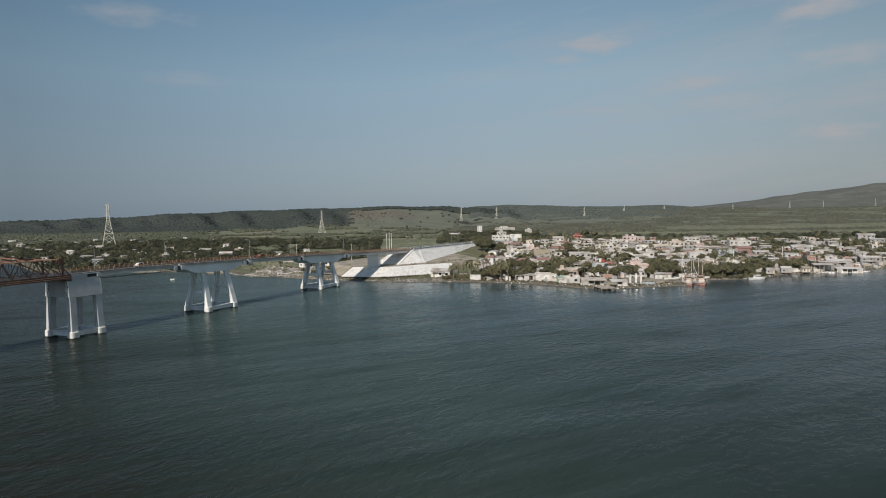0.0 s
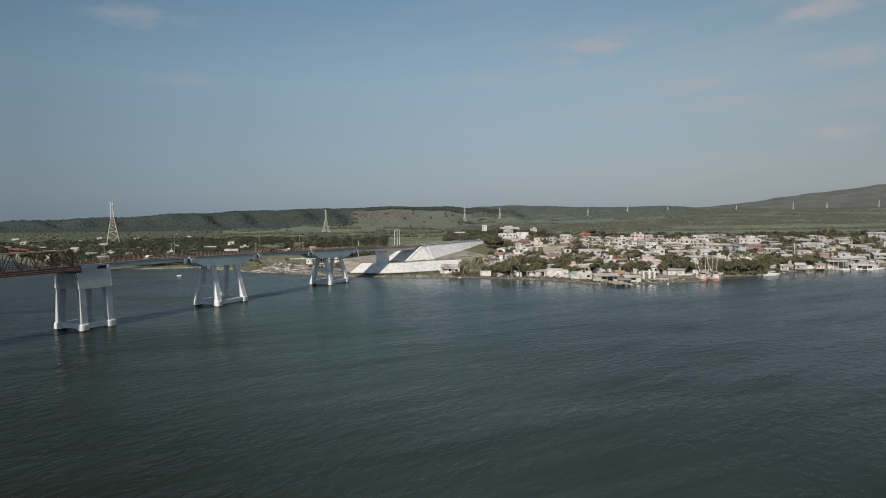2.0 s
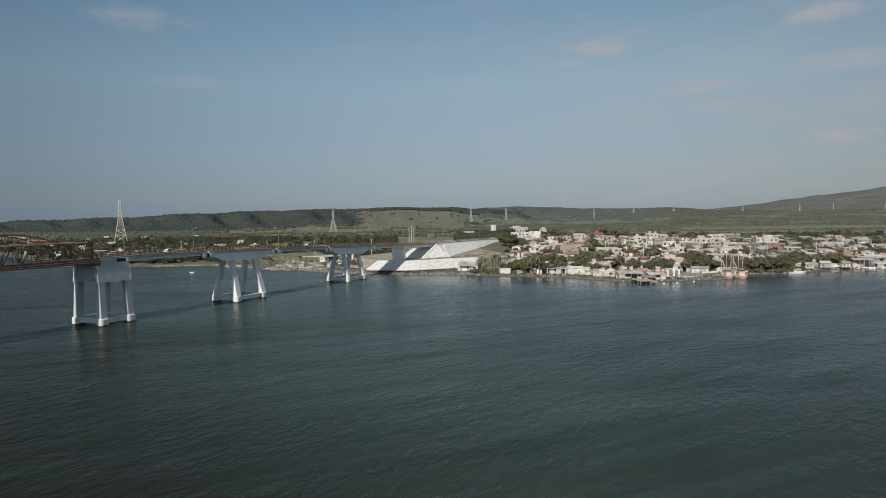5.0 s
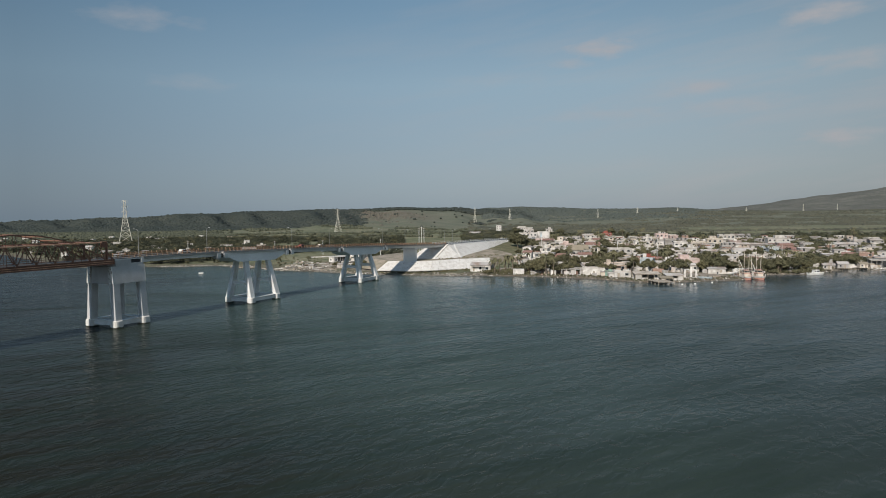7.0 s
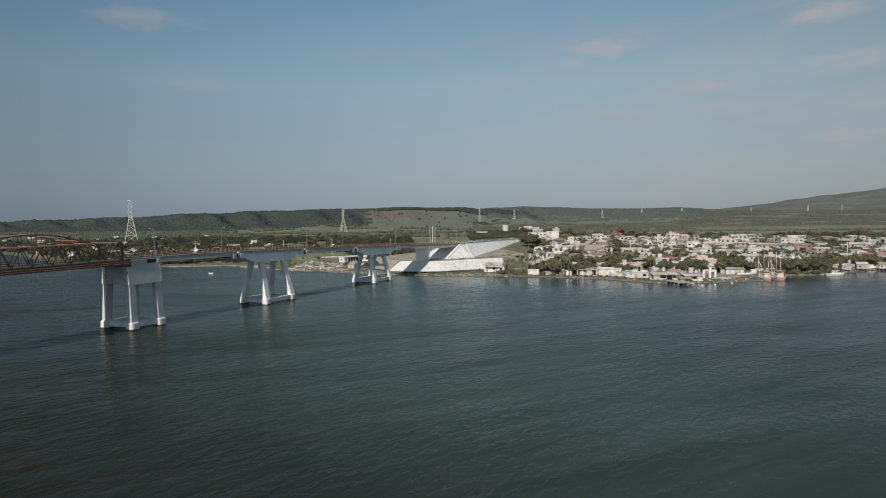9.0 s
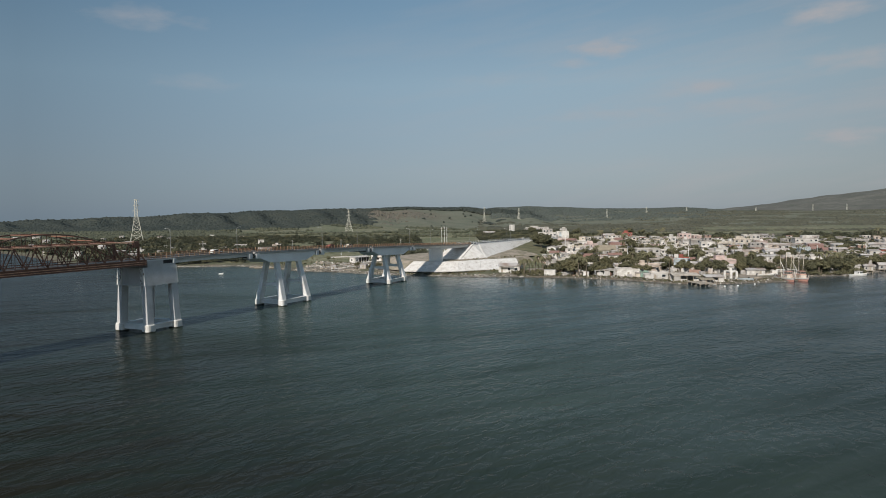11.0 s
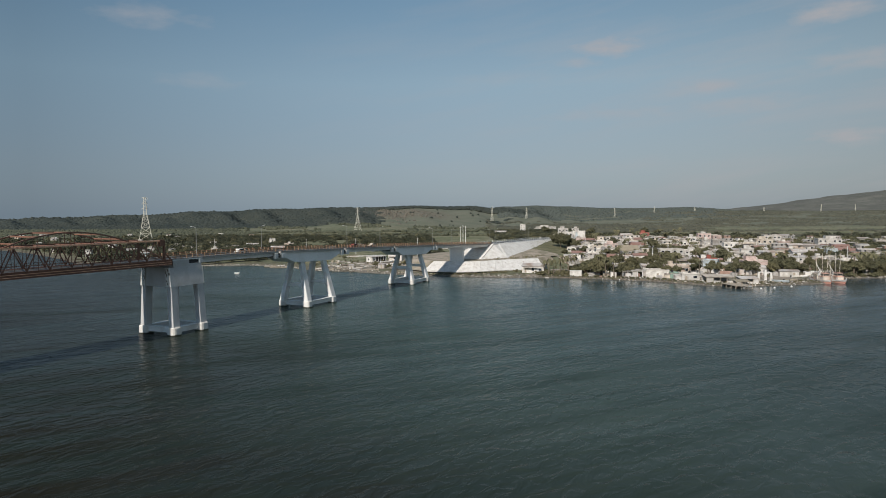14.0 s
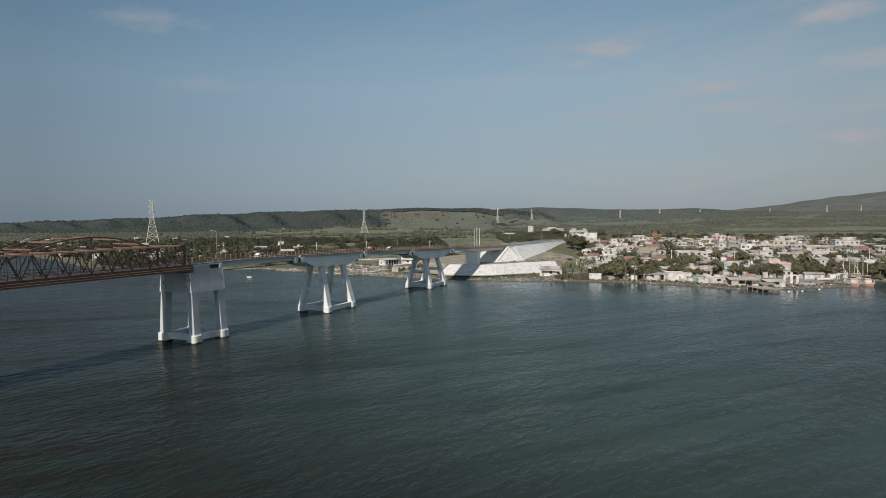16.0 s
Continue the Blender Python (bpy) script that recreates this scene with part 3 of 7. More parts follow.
ROAD_Z = (20.5, 20.55, 20.6, 20.1, 19.2, 17.75, 16.8, 15.4, 14.0, 12.8, 9.6, 8.6)


def road_z(s):
    return float(np.interp(s, ROAD_S, ROAD_Z))


def strip(bm, s0, s1, y0, y1, top, bottom, n=8):
    """A solid that follows the road from s0 to s1; top and bottom are functions of s."""
    for i in range(n):
        a, b = s0 + (s1 - s0) * i / n, s0 + (s1 - s0) * (i + 1) / n
        hexa(bm, ((a, y0, bottom(a)), (b, y0, bottom(b)), (b, y1, bottom(b)), (a, y1, bottom(a))),
             ((a, y0, top(a)), (b, y0, top(b)), (b, y1, top(b)), (a, y1, top(a))))
    bmesh.ops.remove_doubles(bm, verts=bm.verts, dist=1e-4)


def railing(parent, s0, s1):
    """Posts and two rails along both edges."""
    for side in (-1, 1):
        y = side * 4.85
        for lift, hgt in ((1.02, 0.20), (0.58, 0.18)):
            bm = bmesh.new()
            n = max(2, int((s1 - s0) / 8))
            for i in range(n):
                a, b = s0 + (s1 - s0) * i / n, s0 + (s1 - s0) * (i + 1) / n
                bar(bm, (a, y, road_z(a) + lift), (b, y, road_z(b) + lift), 0.10, hgt)
            part("rail", bm, RAIL, parent)
        k = max(1, round((s1 - s0) / 2.0))
        for i in range(k):
            s = s0 + (i + 0.5) * (s1 - s0) / k
            piece("post", POST, parent, pose(s, y, road_z(s)))


bm = bmesh.new()
hexa(bm, [(-.13, -.12, -.05), (.13, -.12, -.05), (.13, .12, -.05), (-.13, .12, -.05)], [(-.1, -.09, 1.25), (.1, -.09, 1.25), (.1, .09, 1.25), (-.1, .09, 1.25)])
POST = mesh_of("railing_post", bm, RAILING)


def span(s0, s1, depth0, depth1, label, haunch=None):
    """A stretch of concrete deck: girder, slab, kerbs, roadway and railing."""
    t = thing("bridge_span", BRIDGE, label, "bridge span", "concrete spans of the bridge")
    deep = haunch or (lambda s: depth0 + (depth1 - depth0) * (s - s0) / (s1 - s0))
    bm = bmesh.new()
    wide = 4.35 if haunch else 4.0
    strip(bm, s0, s1, -wide, wide, lambda s: road_z(s) - 0.45, lambda s: road_z(s) - deep(s), 14)
    part("girder", bm, GIRDER, t, "pale grey concrete girder")
    bm = bmesh.new()
    strip(bm, s0 + 0.03, s1 - 0.03, -5.0, 5.0, lambda s: road_z(s) - 0.05, lambda s: road_z(s) - 0.447, 6)
    part("slab", bm, SLABEDGE, t)
    bm = bmesh.new()
    strip(bm, s0 + 0.03, s1 - 0.03, -3.9, 3.9, lambda s: road_z(s) + 0.01, lambda s: road_z(s) - 0.046, 6)
    part("roadway", bm, ASPHALT, t, "worn asphalt roadway")
    for side in (-1, 1):
        bm = bmesh.new()
        a, b = sorted((side * 3.92, side * 5.02))
        strip(bm, s0 + 0.03, s1 - 0.03, a, b, lambda s: road_z(s) + 0.2, lambda s: road_z(s) - 0.04, 6)
        part("kerb", bm, KERB, t)
    railing(t, s0 + 0.3, s1 - 0.3)
    return t


def corbels(t, s):
    """The stepped bearing ends of a half joint, proud of the girder's faces."""
    for y in (-4.62, 4.62):
        for k, off in enumerate((-1.75, 1.75)):
            bm = bmesh.new()
            z = road_z(s + off)
            box(bm, s + off - 0.85, s + off + 0.85, y - 0.5, y + 0.5, z - 2.25, z - 0.5)
            bmesh.ops.bevel(bm, geom=bm.edges[:], offset=0.06, segments=1, affect="EDGES")
            part("corbel", bm, CONCRETE, t)
        bm = bmesh.new()
        box(bm, s - 0.55, s + 0.55, y - 0.3, y + 0.3, road_z(s) - 1.6, road_z(s) - 1.2)
        part("bearing_pad", bm, STAINED, t, "rust-stained bearing pad")
    bm = bmesh.new()
    box(bm, s - 0.7, s + 0.7, -4.5, 4.5, road_z(s) - 2.0, road_z(s) - 0.5)
    part("bearing", bm, DARK, t, "dark bearing gap")


def hammer(s0, s1):
    return lambda s: 1.7 + 2.3 * float(step(min(s - s0, s1 - s), 1.0, 9.0))


h1 = span(5.9, 39.2, 1.6, 1.45, "grey concrete drop-in bridge span with orange railing")
h2 = span(40.3, 77.2, 0, 0, "grey haunched concrete deck on splayed pier legs", hammer(40.3, 77.2))
span(78.3, 115.2, 1.45, 1.45, "grey concrete drop-in bridge span with orange railing")
h3 = span(116.3, 155.2, 0, 0, "grey haunched concrete deck on splayed pier legs", hammer(116.3, 155.2))
span(156.3, 190.6, 1.45, 1.45, "grey concrete drop-in bridge span with orange railing")
span(191.0, 231.5, 2.2, 1.5, "grey concrete end span resting on the white embankment")
for t, s in ((h2, 39.75), (h2, 77.75), (h3, 115.75), (h3, 155.75)):
    corbels(t, s)


def hung_pipe(t, s0, s1, drop):
    """A thin dark service pipe on hangers along the near edge of a span."""
    bm = bmesh.new()
    tube(bm, ((s0, -3.4, road_z(s0) - drop), (s1, -3.4, road_z(s1) - drop)), (0.12, 0.12), 6)
    pipe = part("service_pipe", bm, DARK, t, "dark service pipe hung below the deck")
    k = int((s1 - s0) / 6)
    for i in range(k + 1):
        s = s0 + (s1 - s0) * i / k
        bm = bmesh.new()
        box(bm, s - .05, s + .05, -3.45, -3.35, road_z(s) - drop, road_z(s) - 1.4)
        part("hanger", bm, DARK, pipe)


hung_pipe(h1, 6.2, 38.8, 2.35)


def foot(parent, s, y, k):
    """A rounded whitewashed footing block standing in the water."""
    bm = bmesh.new()
    rings = []
    for z, r in ((-3.2, k), (0.1, k), (2.0, k * 0.97), (2.25, k * 0.86)):
        rings.append([bm.verts.new((s + r * c, y + r * d, z)) for c, d in
                      ((math.copysign(abs(math.cos(a)) ** 0.55, math.cos(a)), math.copysign(abs(math.sin(a)) ** 0.55, math.sin(a))) for a in
                       (2 * math.pi * (k + 0.5) / 16 for k in range(16)))])
    for a, b in zip(rings, rings[1:]):
        for q in range(16):
            bm.faces.new((a[q], a[(q + 1) % 16], b[(q + 1) % 16], b[q]))
    bm.faces.new(rings[0][::-1])
    bm.faces.new(rings[-1])
    whole = part("footing", bm, FOOTING, parent, "whitewashed footing block, dark at the waterline")
    bm = bmesh.new()
    edge = [(s + k * 1.012 * c, y + k * 1.012 * d) for c, d in ((math.copysign(abs(math.cos(a)) ** 0.55, math.cos(a)), math.copysign(abs(math.sin(a)) ** 0.55, math.sin(a))) for a in
            (2 * math.pi * (i + 0.5) / 16 for i in range(16)))]
    lo = [bm.verts.new((a, b, -0.6)) for a, b in edge]
    hi = [bm.verts.new((a, b, 0.34 + 0.12 * math.sin(3.1 * a + b))) for a, b in edge]
    for i in range(16):
        bm.faces.new((lo[i], lo[(i + 1) % 16], hi[(i + 1) % 16], hi[i]))
    bmesh.ops.solidify(bm, geom=bm.faces[:], thickness=0.015)
    part("waterline_band", bm, ALGAE, whole, "dark algae band at the waterline")


def leg(parent, foot_at, top_at, low, high, ztop, material):
    """A concrete leg that tapers upwards, with a fold that fades out at two thirds of its height."""
    bm = bmesh.new()

    def ring(f, z, w, cut):
        s = foot_at[0] + (top_at[0] - foot_at[0]) * f
        y = foot_at[1] + (top_at[1] - foot_at[1]) * f
        a, b = w[0] / 2, w[1] / 2
        return ((s - a + cut, y - b, z), (s + a, y - b, z), (s + a, y + b, z), (s - a + cut, y + b, z), (s - a, y + b * (1 - cut / a * 0.8), z), (s - a, y - b * (1 - cut / a * 0.8), z))

    f = 0.66
    mid = (low[0] + (high[0] - low[0]) * f, low[1] + (high[1] - low[1]) * f)
    zs = (2.0, 2.0 + (ztop - 2.0) * f, ztop)
    v = [[bm.verts.new(c) for c in r] for r in (ring(0, zs[0], low, 0.12), ring(f, zs[1], mid, 0.12), ring(1, zs[2], high, 0.1))]
    for a, b in zip(v, v[1:]):
        for k in range(6):
            bm.faces.new((a[k], a[(k + 1) % 6], b[(k + 1) % 6], b[k]))
    bm.faces.new(v[0][::-1])
    bm.faces.new(v[-1])
    part("leg", bm, material, parent)


def ring_beams(t, ds, dy):
    for y in (-dy, dy):
        bm = bmesh.new()
        box(bm, -ds + 1.3, ds - 1.3, y - 0.6, y + 0.6, 0.7, 2.0)
        box(bm, -ds + 1.3, ds - 1.3, y - 0.85, y + 0.85, 2.004, 2.16)
        part("tie_beam", bm, CONCRETE, t)
    for s in (-ds, ds):
        bm = bmesh.new()
        box(bm, s - 0.6, s + 0.6, -dy + 1.3, dy - 1.3, 0.7, 2.0)
        box(bm, s - 0.85, s + 0.85, -dy + 1.3, dy - 1.3, 2.004, 2.16)
        part("tie_beam", bm, CONCRETE, t)


def portal_pier(s):
    """The tall pier: four upright legs under a solid concrete head."""
    t = thing("bridge_pier", BRIDGE @ pose(s, 0, 0), "pale concrete bridge pier with solid head on four legs", "bridge pier", "bridge piers")
    for a in (-4.8, 4.8):
        for b in (-5.4, 5.4):
            foot(t, a, b, 1.6)
            leg(t, (a, b), (a * 0.96, b * 0.88), (2.2, 1.9), (2.15, 1.75), 13.4, HEADCON)
    bm = bmesh.new()
    hexa(bm, ((-5.65, -5.78, 13.2), (5.65, -5.78, 13.2), (5.65, 5.78, 13.2), (-5.65, 5.78, 13.2)), ((-5.6, -5.2, 18.4), (5.6, -5.2, 18.4), (5.6, 5.2, 18.4), (-5.6, 5.2, 18.4)))
    part("head", bm, HEADCON, t, "solid grey concrete pier head")
    for e in (-1, 1):
        for y in (-1, 1):
            bm = bmesh.new()
            lo, hi = sorted((y * 5.79, y * 4.1)), sorted((y * 5.22, y * 3.7))
            x0, x1 = sorted((e * 5.6, e * 5.92))
            hexa(bm, ((x0, lo[0], 13.3), (x1, lo[0], 13.3), (x1, lo[1], 13.3), (x0, lo[1], 13.3)), ((x0, hi[0], 18.42), (x1, hi[0], 18.42), (x1, hi[1], 18.42), (x0, hi[1], 18.42)))
            strip_of = part("pilaster", bm, FOOTING, t, "whitewashed pilaster with flaking paint")
            chips = random.Random(int(10 * e + 3 * y + s))
            for _ in range(11):
                z = chips.uniform(13.6, 18.2)
                f = (z - 13.3) / 5.12
                mid = y * (4.945 + (4.46 - 4.945) * f) + chips.choice((-0.62, 0.62, 0.3, -0.3))
                a, b = chips.uniform(.1, .24), chips.uniform(.12, .4)
                bm = bmesh.new()
                q0, q1 = sorted((e * 5.85, e * 5.926))
                hexa(bm, ((q0, mid - a, z - b), (q1, mid - a, z - b), (q1, mid + a, z - b * .7), (q0, mid + a, z - b * .7)), ((q0, mid - a * .6, z + b), (q1, mid - a * .6, z + b), (q1, mid + a * .8, z + b * .8), (q0, mid + a * .8, z + b * .8)))
                part("bare_patch", bm, STAINED, strip_of, "bare stained patch where paint has flaked")
    bm = bmesh.new()
    box(bm, -4.3, 1.2, -5.15, 5.15, 18.404, 20.2)
    part("head_wall", bm, HEADCON, t)
    bm = bmesh.new()
    box(bm, 1.202, 5.6, -5.14, 5.14, 18.404, 19.1)
    part("bearing_shelf", bm, HEADCON, t)
    bm = bmesh.new()
    box(bm, 1.22, 5.55, -4.6, 4.6, 19.104, 20.1)
    part("bearing", bm, DARK, t, "dark bearing niche")
    bm = bmesh.new()
    box(bm, 4.9, 5.8, -5.18, 5.18, 19.104, 20.15)
    part("bearing_block", bm, CONCRETE, t)
    bm = bmesh.new()
    box(bm, -4.4, 5.85, -5.0, 5.0, 20.2, 20.5)
    part("slab", bm, CONCRETE, t)
    bm = bmesh.new()
    box(bm, -4.4, 5.85, -3.9, 3.9, 20.504, 20.56)
    part("roadway", bm, ASPHALT, t)
    for y in (-4.45, 4.45):
        bm = bmesh.new()
        box(bm, -4.4, 5.85, y - 0.55, y + 0.55, 20.504, 20.72)
        part("kerb", bm, KERB, t)
    railing(t, -4.2, 5.7)
    ring_beams(t, 4.8, 5.4)
    return t


def splayed_pier(s, y, ztop):
    """An open pier: four legs that lean together under the haunched deck."""
    t = thing("bridge_pier", BRIDGE @ pose(s, y, 0), "pale concrete bridge pier with four inward-leaning legs", "bridge pier", "bridge piers")
    for a in (-7.2, 7.2):
        for b in (-5.3, 5.3):
            foot(t, a, b, 1.4)
            leg(t, (a, b), (a * 0.87, b * 0.42), (2.2, 2.0), (2.1, 1.25), ztop, CONCRETE)
        bm = bmesh.new()
        box(bm, a * 0.945 - 0.5, a * 0.945 + 0.5, -3.6, 3.6, 7.2, 8.4)
        part("crossbeam", bm, CONCRETE, t)
    ring_beams(t, 7.2, 5.3)
    return t


portal_pier(0)
portal_pier(-66.6)
splayed_pier(59.7, -0.9, road_z(59.7) - 3.9)
splayed_pier(137.2, -0.3, road_z(137.2) - 3.9)

# landward pier, a plain wall standing on the embankment's bench
t = thing("abutment_pier", BRIDGE @ pose(192.2, 0, 0), "grey concrete wall pier standing on the embankment bench", "bridge pier")
bm = bmesh.new()
hexa(bm, ((-1.4, -3.6, 5.0), (1.4, -3.6, 5.0), (1.4, 3.6, 5.0), (-1.4, 3.6, 5.0)), ((-1.4, -3.75, 12.6), (1.4, -3.75, 12.6), (1.4, 3.75, 12.6), (-1.4, 3.75, 12.6)))
part("wall", bm, GIRDER, t)
bm = bmesh.new()
box(bm, -1.7, 1.7, -4.3, 4.3, 12.604, 13.2)
part("cap_beam", bm, CONCRETE, t)

# ---- steel truss span ----
def arch_z(s):
    return 28.7 - 0.01220 * (s + 33.0) ** 2


PANEL = 5.15
TRUSS_S = [-61.4 + PANEL * i for i in range(12)]
t = thing("truss_span", BRIDGE, "rusty orange steel truss span with bowstring arches", "truss bridge")
for y in (-4.9, 4.9):
    bm = bmesh.new()
    bar(bm, (-61.6, y, 19.85), (-4.6, y, 19.85), 0.5, 1.25)
    part("bottom_chord", bm, RUST, t, "rusty brown plate girder chord")
    for z in (20.55, 19.15):
        bm = bmesh.new()
        box(bm, -61.6, -4.6, y - 0.42, y + 0.42, z - 0.07, z + 0.07)
        part("flange", bm, RUST, t)
    # near chord takes the painted sunlit colour, far chord stays rust brown
    bm = bmesh.new()
    bar(bm, (-61.4, y, 25.75), (-7.2, y, 25.75), 0.7, 0.34)
    part("top_chord", bm, CHORD if y < 0 else RUST, t, "orange top chord, coloured bright as if sunlit" if y < 0 else "rusty brown top chord")
    # thin bright rods added to imitate sunlit flange edges on the chord
    for z in (19.5, 20.05):
        bm = bmesh.new()
        side = 1 if y > 0 else -1
        tube(bm, ((-61.6, y + side * 0.33, z), (-4.7, y + side * 0.33, z)), (0.07, 0.07), 6)
        part("pipe", bm, CHORD, t, "thin bright orange line along the chord, imitating a sunlit flange edge")
    bm = bmesh.new()
    n = 28
    pts = [(-59.0 + 52.0 * i / n, y, arch_z(-59.0 + 52.0 * i / n)) for i in range(n + 1)]
    for a, b in zip(pts, pts[1:]):
        bar(bm, a, b, 0.28, 0.30)
    part("arch_rib", bm, ORANGE, t, "curved rusty orange arch rib")
    for i, s in enumerate(TRUSS_S):
        lo, hi = 20.5, 25.6
        for d in (-PANEL / 2, PANEL / 2):
            e = s + d
            if -61.6 < e < -6.0 and -61.6 < s < -6.9:
                bm = bmesh.new()
                bar(bm, (e, y, lo), (s, y, hi), 0.19, 0.20)
                part("diagonal", bm, RUST, t)
        for e, top in ((s, max(hi, arch_z(s))), (s + PANEL / 2, max(hi, arch_z(s + PANEL / 2)))):
            if e < -7.0:
                bm = bmesh.new()
                bar(bm, (e, y, lo), (e, y, top), 0.10, 0.10)
                part("hanger", bm, RUST, t)
    bm = bmesh.new()
    bar(bm, (-4.8, y, 20.5), (-6.6, y, 22.4), 0.3, 0.3)
    part("end_brace", bm, ORANGE, t)
    bm = bmesh.new()
    bar(bm, (-6.9, y, 20.5), (-6.9, y, 25.6), 0.42, 0.42)
    part("end_post", bm, RUST, t)
    # foot rail
    for z in (21.15, 21.7):
        bm = bmesh.new()
        bar(bm, (-61.4, y * 0.94, z), (-4.6, y * 0.94, z), 0.08, 0.1)
        part("rail", bm, RUST, t)
for i in range(23):
    s = -61.4 + i * PANEL / 2
    if s > -5:
        continue
    bm = bmesh.new()
    box(bm, s - 0.2, s + 0.2, -4.6, 4.6, 19.3, 20.2)
    part("floor_beam", bm, RUST, t)
for i, s in enumerate(TRUSS_S):
    if s > -7:
        continue
    bm = bmesh.new()
    bar(bm, (s, -4.7, 25.7), (s, 4.7, 25.7), 0.25, 0.25)
    part("top_strut", bm, RUST, t)
    if arch_z(s) > 26.3:
        bm = bmesh.new()
        bar(bm, (s, -4.7, arch_z(s)), (s, 4.7, arch_z(s)), 0.25, 0.3)
        part("arch_strut", bm, RUST, t)
    if s + PANEL < -7:
        for sgn in (-1, 1):
            bm = bmesh.new()
            bar(bm, (s, -4.7 * sgn, 25.68 + 0.12 * sgn), (s + PANEL, 4.7 * sgn, 25.68 + 0.12 * sgn), 0.16, 0.16)
            part("top_brace", bm, RUST, t)
bm = bmesh.new()
box(bm, -8.6, -7.05, -5.3, -4.4, 24.3, 26.0)
part("portal_plate", bm, RUST, t, "rusty brown portal plate")
for y0, y1, m, nm in ((-4.2, 4.2, ASPHALT, "roadway"), (-4.6, -4.22, RUST, "stringer"), (4.22, 4.6, RUST, "stringer")):
    bm = bmesh.new()
    box(bm, -61.6, -4.5, y0, y1, 20.22, 20.52)
    part(nm, bm, m, t)

# ---- embankment ----
def ring_at(pts, z):
    return [(s, -n, z(s) if callable(z) else z) for s, n in pts][::-1]


emb = thing("embankment", BRIDGE, "white paved embankment carrying the road to the bridge", "embankment", kind="structure")
UP_TOP = ((231, -6.3), (231, 6.3), (240, 6.6), (262, 6.8), (331, 7), (460, 7), (460, -7), (331, -7), (262, -6.8), (240, -6.6))
UP_LOW = ((210, -10), (210, 7), (227, 16.8), (258, 18.0), (331, 16), (460, 10), (460, -10), (331, -16), (258, -18), (223, -16))
LOW_TOP = ((188, -12), (190.5, 5), (197, 12), (211, 19), (220, 26), (230, 34), (246, 37), (262, 26), (262, -45), (215, -45), (196, -28))
LOW_LOW = ((176.5, -13), (179, 6), (186, 16), (197, 25), (206, 33.5), (214, 42.5), (248, 42.5), (264, 30), (264, -49), (210, -49), (186, -32))
BENCH_Z = 6.3
bm = bmesh.new()
inner = lambda pts, k: [(s + k * (1 if s < 240 else 0), n * (1 - 0.10 * k)) for s, n in pts]
hexa(bm, ring_at(inner(UP_LOW, 2.2), 6.25), ring_at(inner(UP_TOP, 1.2), lambda s: road_z(s) - 0.12))
part("upper_slope", bm, EARTH, emb)
bm = bmesh.new()
hexa(bm, ring_at([(s + 2.2, n * 0.97) for s, n in LOW_LOW], 1.6), ring_at([(s + 1.4, n * 0.98) for s, n in LOW_TOP], BENCH_Z))
part("lower_slope", bm, EARTH, emb)


def pave(low, high, z0, z1, size, rows, gap, weeps=()):
    """White concrete panels with open joints, laid on a slope between a lower and an upper edge."""
    for (a, b), (c, d) in zip(zip(low, low[1:]), zip(high, high[1:])):
        za, zb = (z1(c[0]), z1(d[0])) if callable(z1) else (z1, z1)
        p, q, r, t = (Vector((a[0], -a[1], z0)), Vector((b[0], -b[1], z0)), Vector((d[0], -d[1], zb)), Vector((c[0], -c[1], za)))
        nrm = (q - p).cross(t - p).normalized()
        nrm = nrm if nrm.z > 0 else -nrm
        n = max(1, round((q - p).length / size))
        for i in range(n):
            for j in range(rows):
                f0, f1, g0, g1 = (i + gap) / n, (i + 1 - gap) / n, (j + gap) / rows, (j + 1 - gap) / rows
                at = [(p + (q - p) * f) * (1 - g) + (t + (r - t) * f) * g for f, g in ((f0, g0), (f1, g0), (f1, g1), (f0, g1))]
                bm = bmesh.new()
                hexa(bm, [v - nrm * 0.30 for v in at], [v + nrm * 0.10 for v in at])
                bmesh.ops.recalc_face_normals(bm, faces=bm.faces)
                panel = part("panel", bm, SLOPE, emb)
                for g in (weeps if (i + j) % 2 == 0 else weeps[:1]):
                    c = (p + (q - p) * ((f0 + f1) / 2)) * (1 - g) + (t + (r - t) * ((f0 + f1) / 2)) * g
                    u, w = (q - p).normalized() * 0.16, (t - p).normalized() * 0.2
                    at = [c - u - w, c + u - w, c + u + w, c - u + w]
                    bm = bmesh.new()
                    hexa(bm, [v + nrm * 0.05 for v in at], [v + nrm * 0.112 for v in at])
                    bmesh.ops.recalc_face_normals(bm, faces=bm.faces)
                    part("weep_hole", bm, RUST, panel, "rust-stained weep hole")


pave(LOW_LOW[:6], LOW_TOP[:6], 1.6, BENCH_Z, 4.5, 1, 0.009, (0.36, 0.72))
pave(UP_LOW[:6], UP_TOP[:6], 6.25, lambda s: road_z(s) - 0.12, 16, 1, 0.0004)
# earth and grass bank that climbs the upper slope towards the town
rows = []
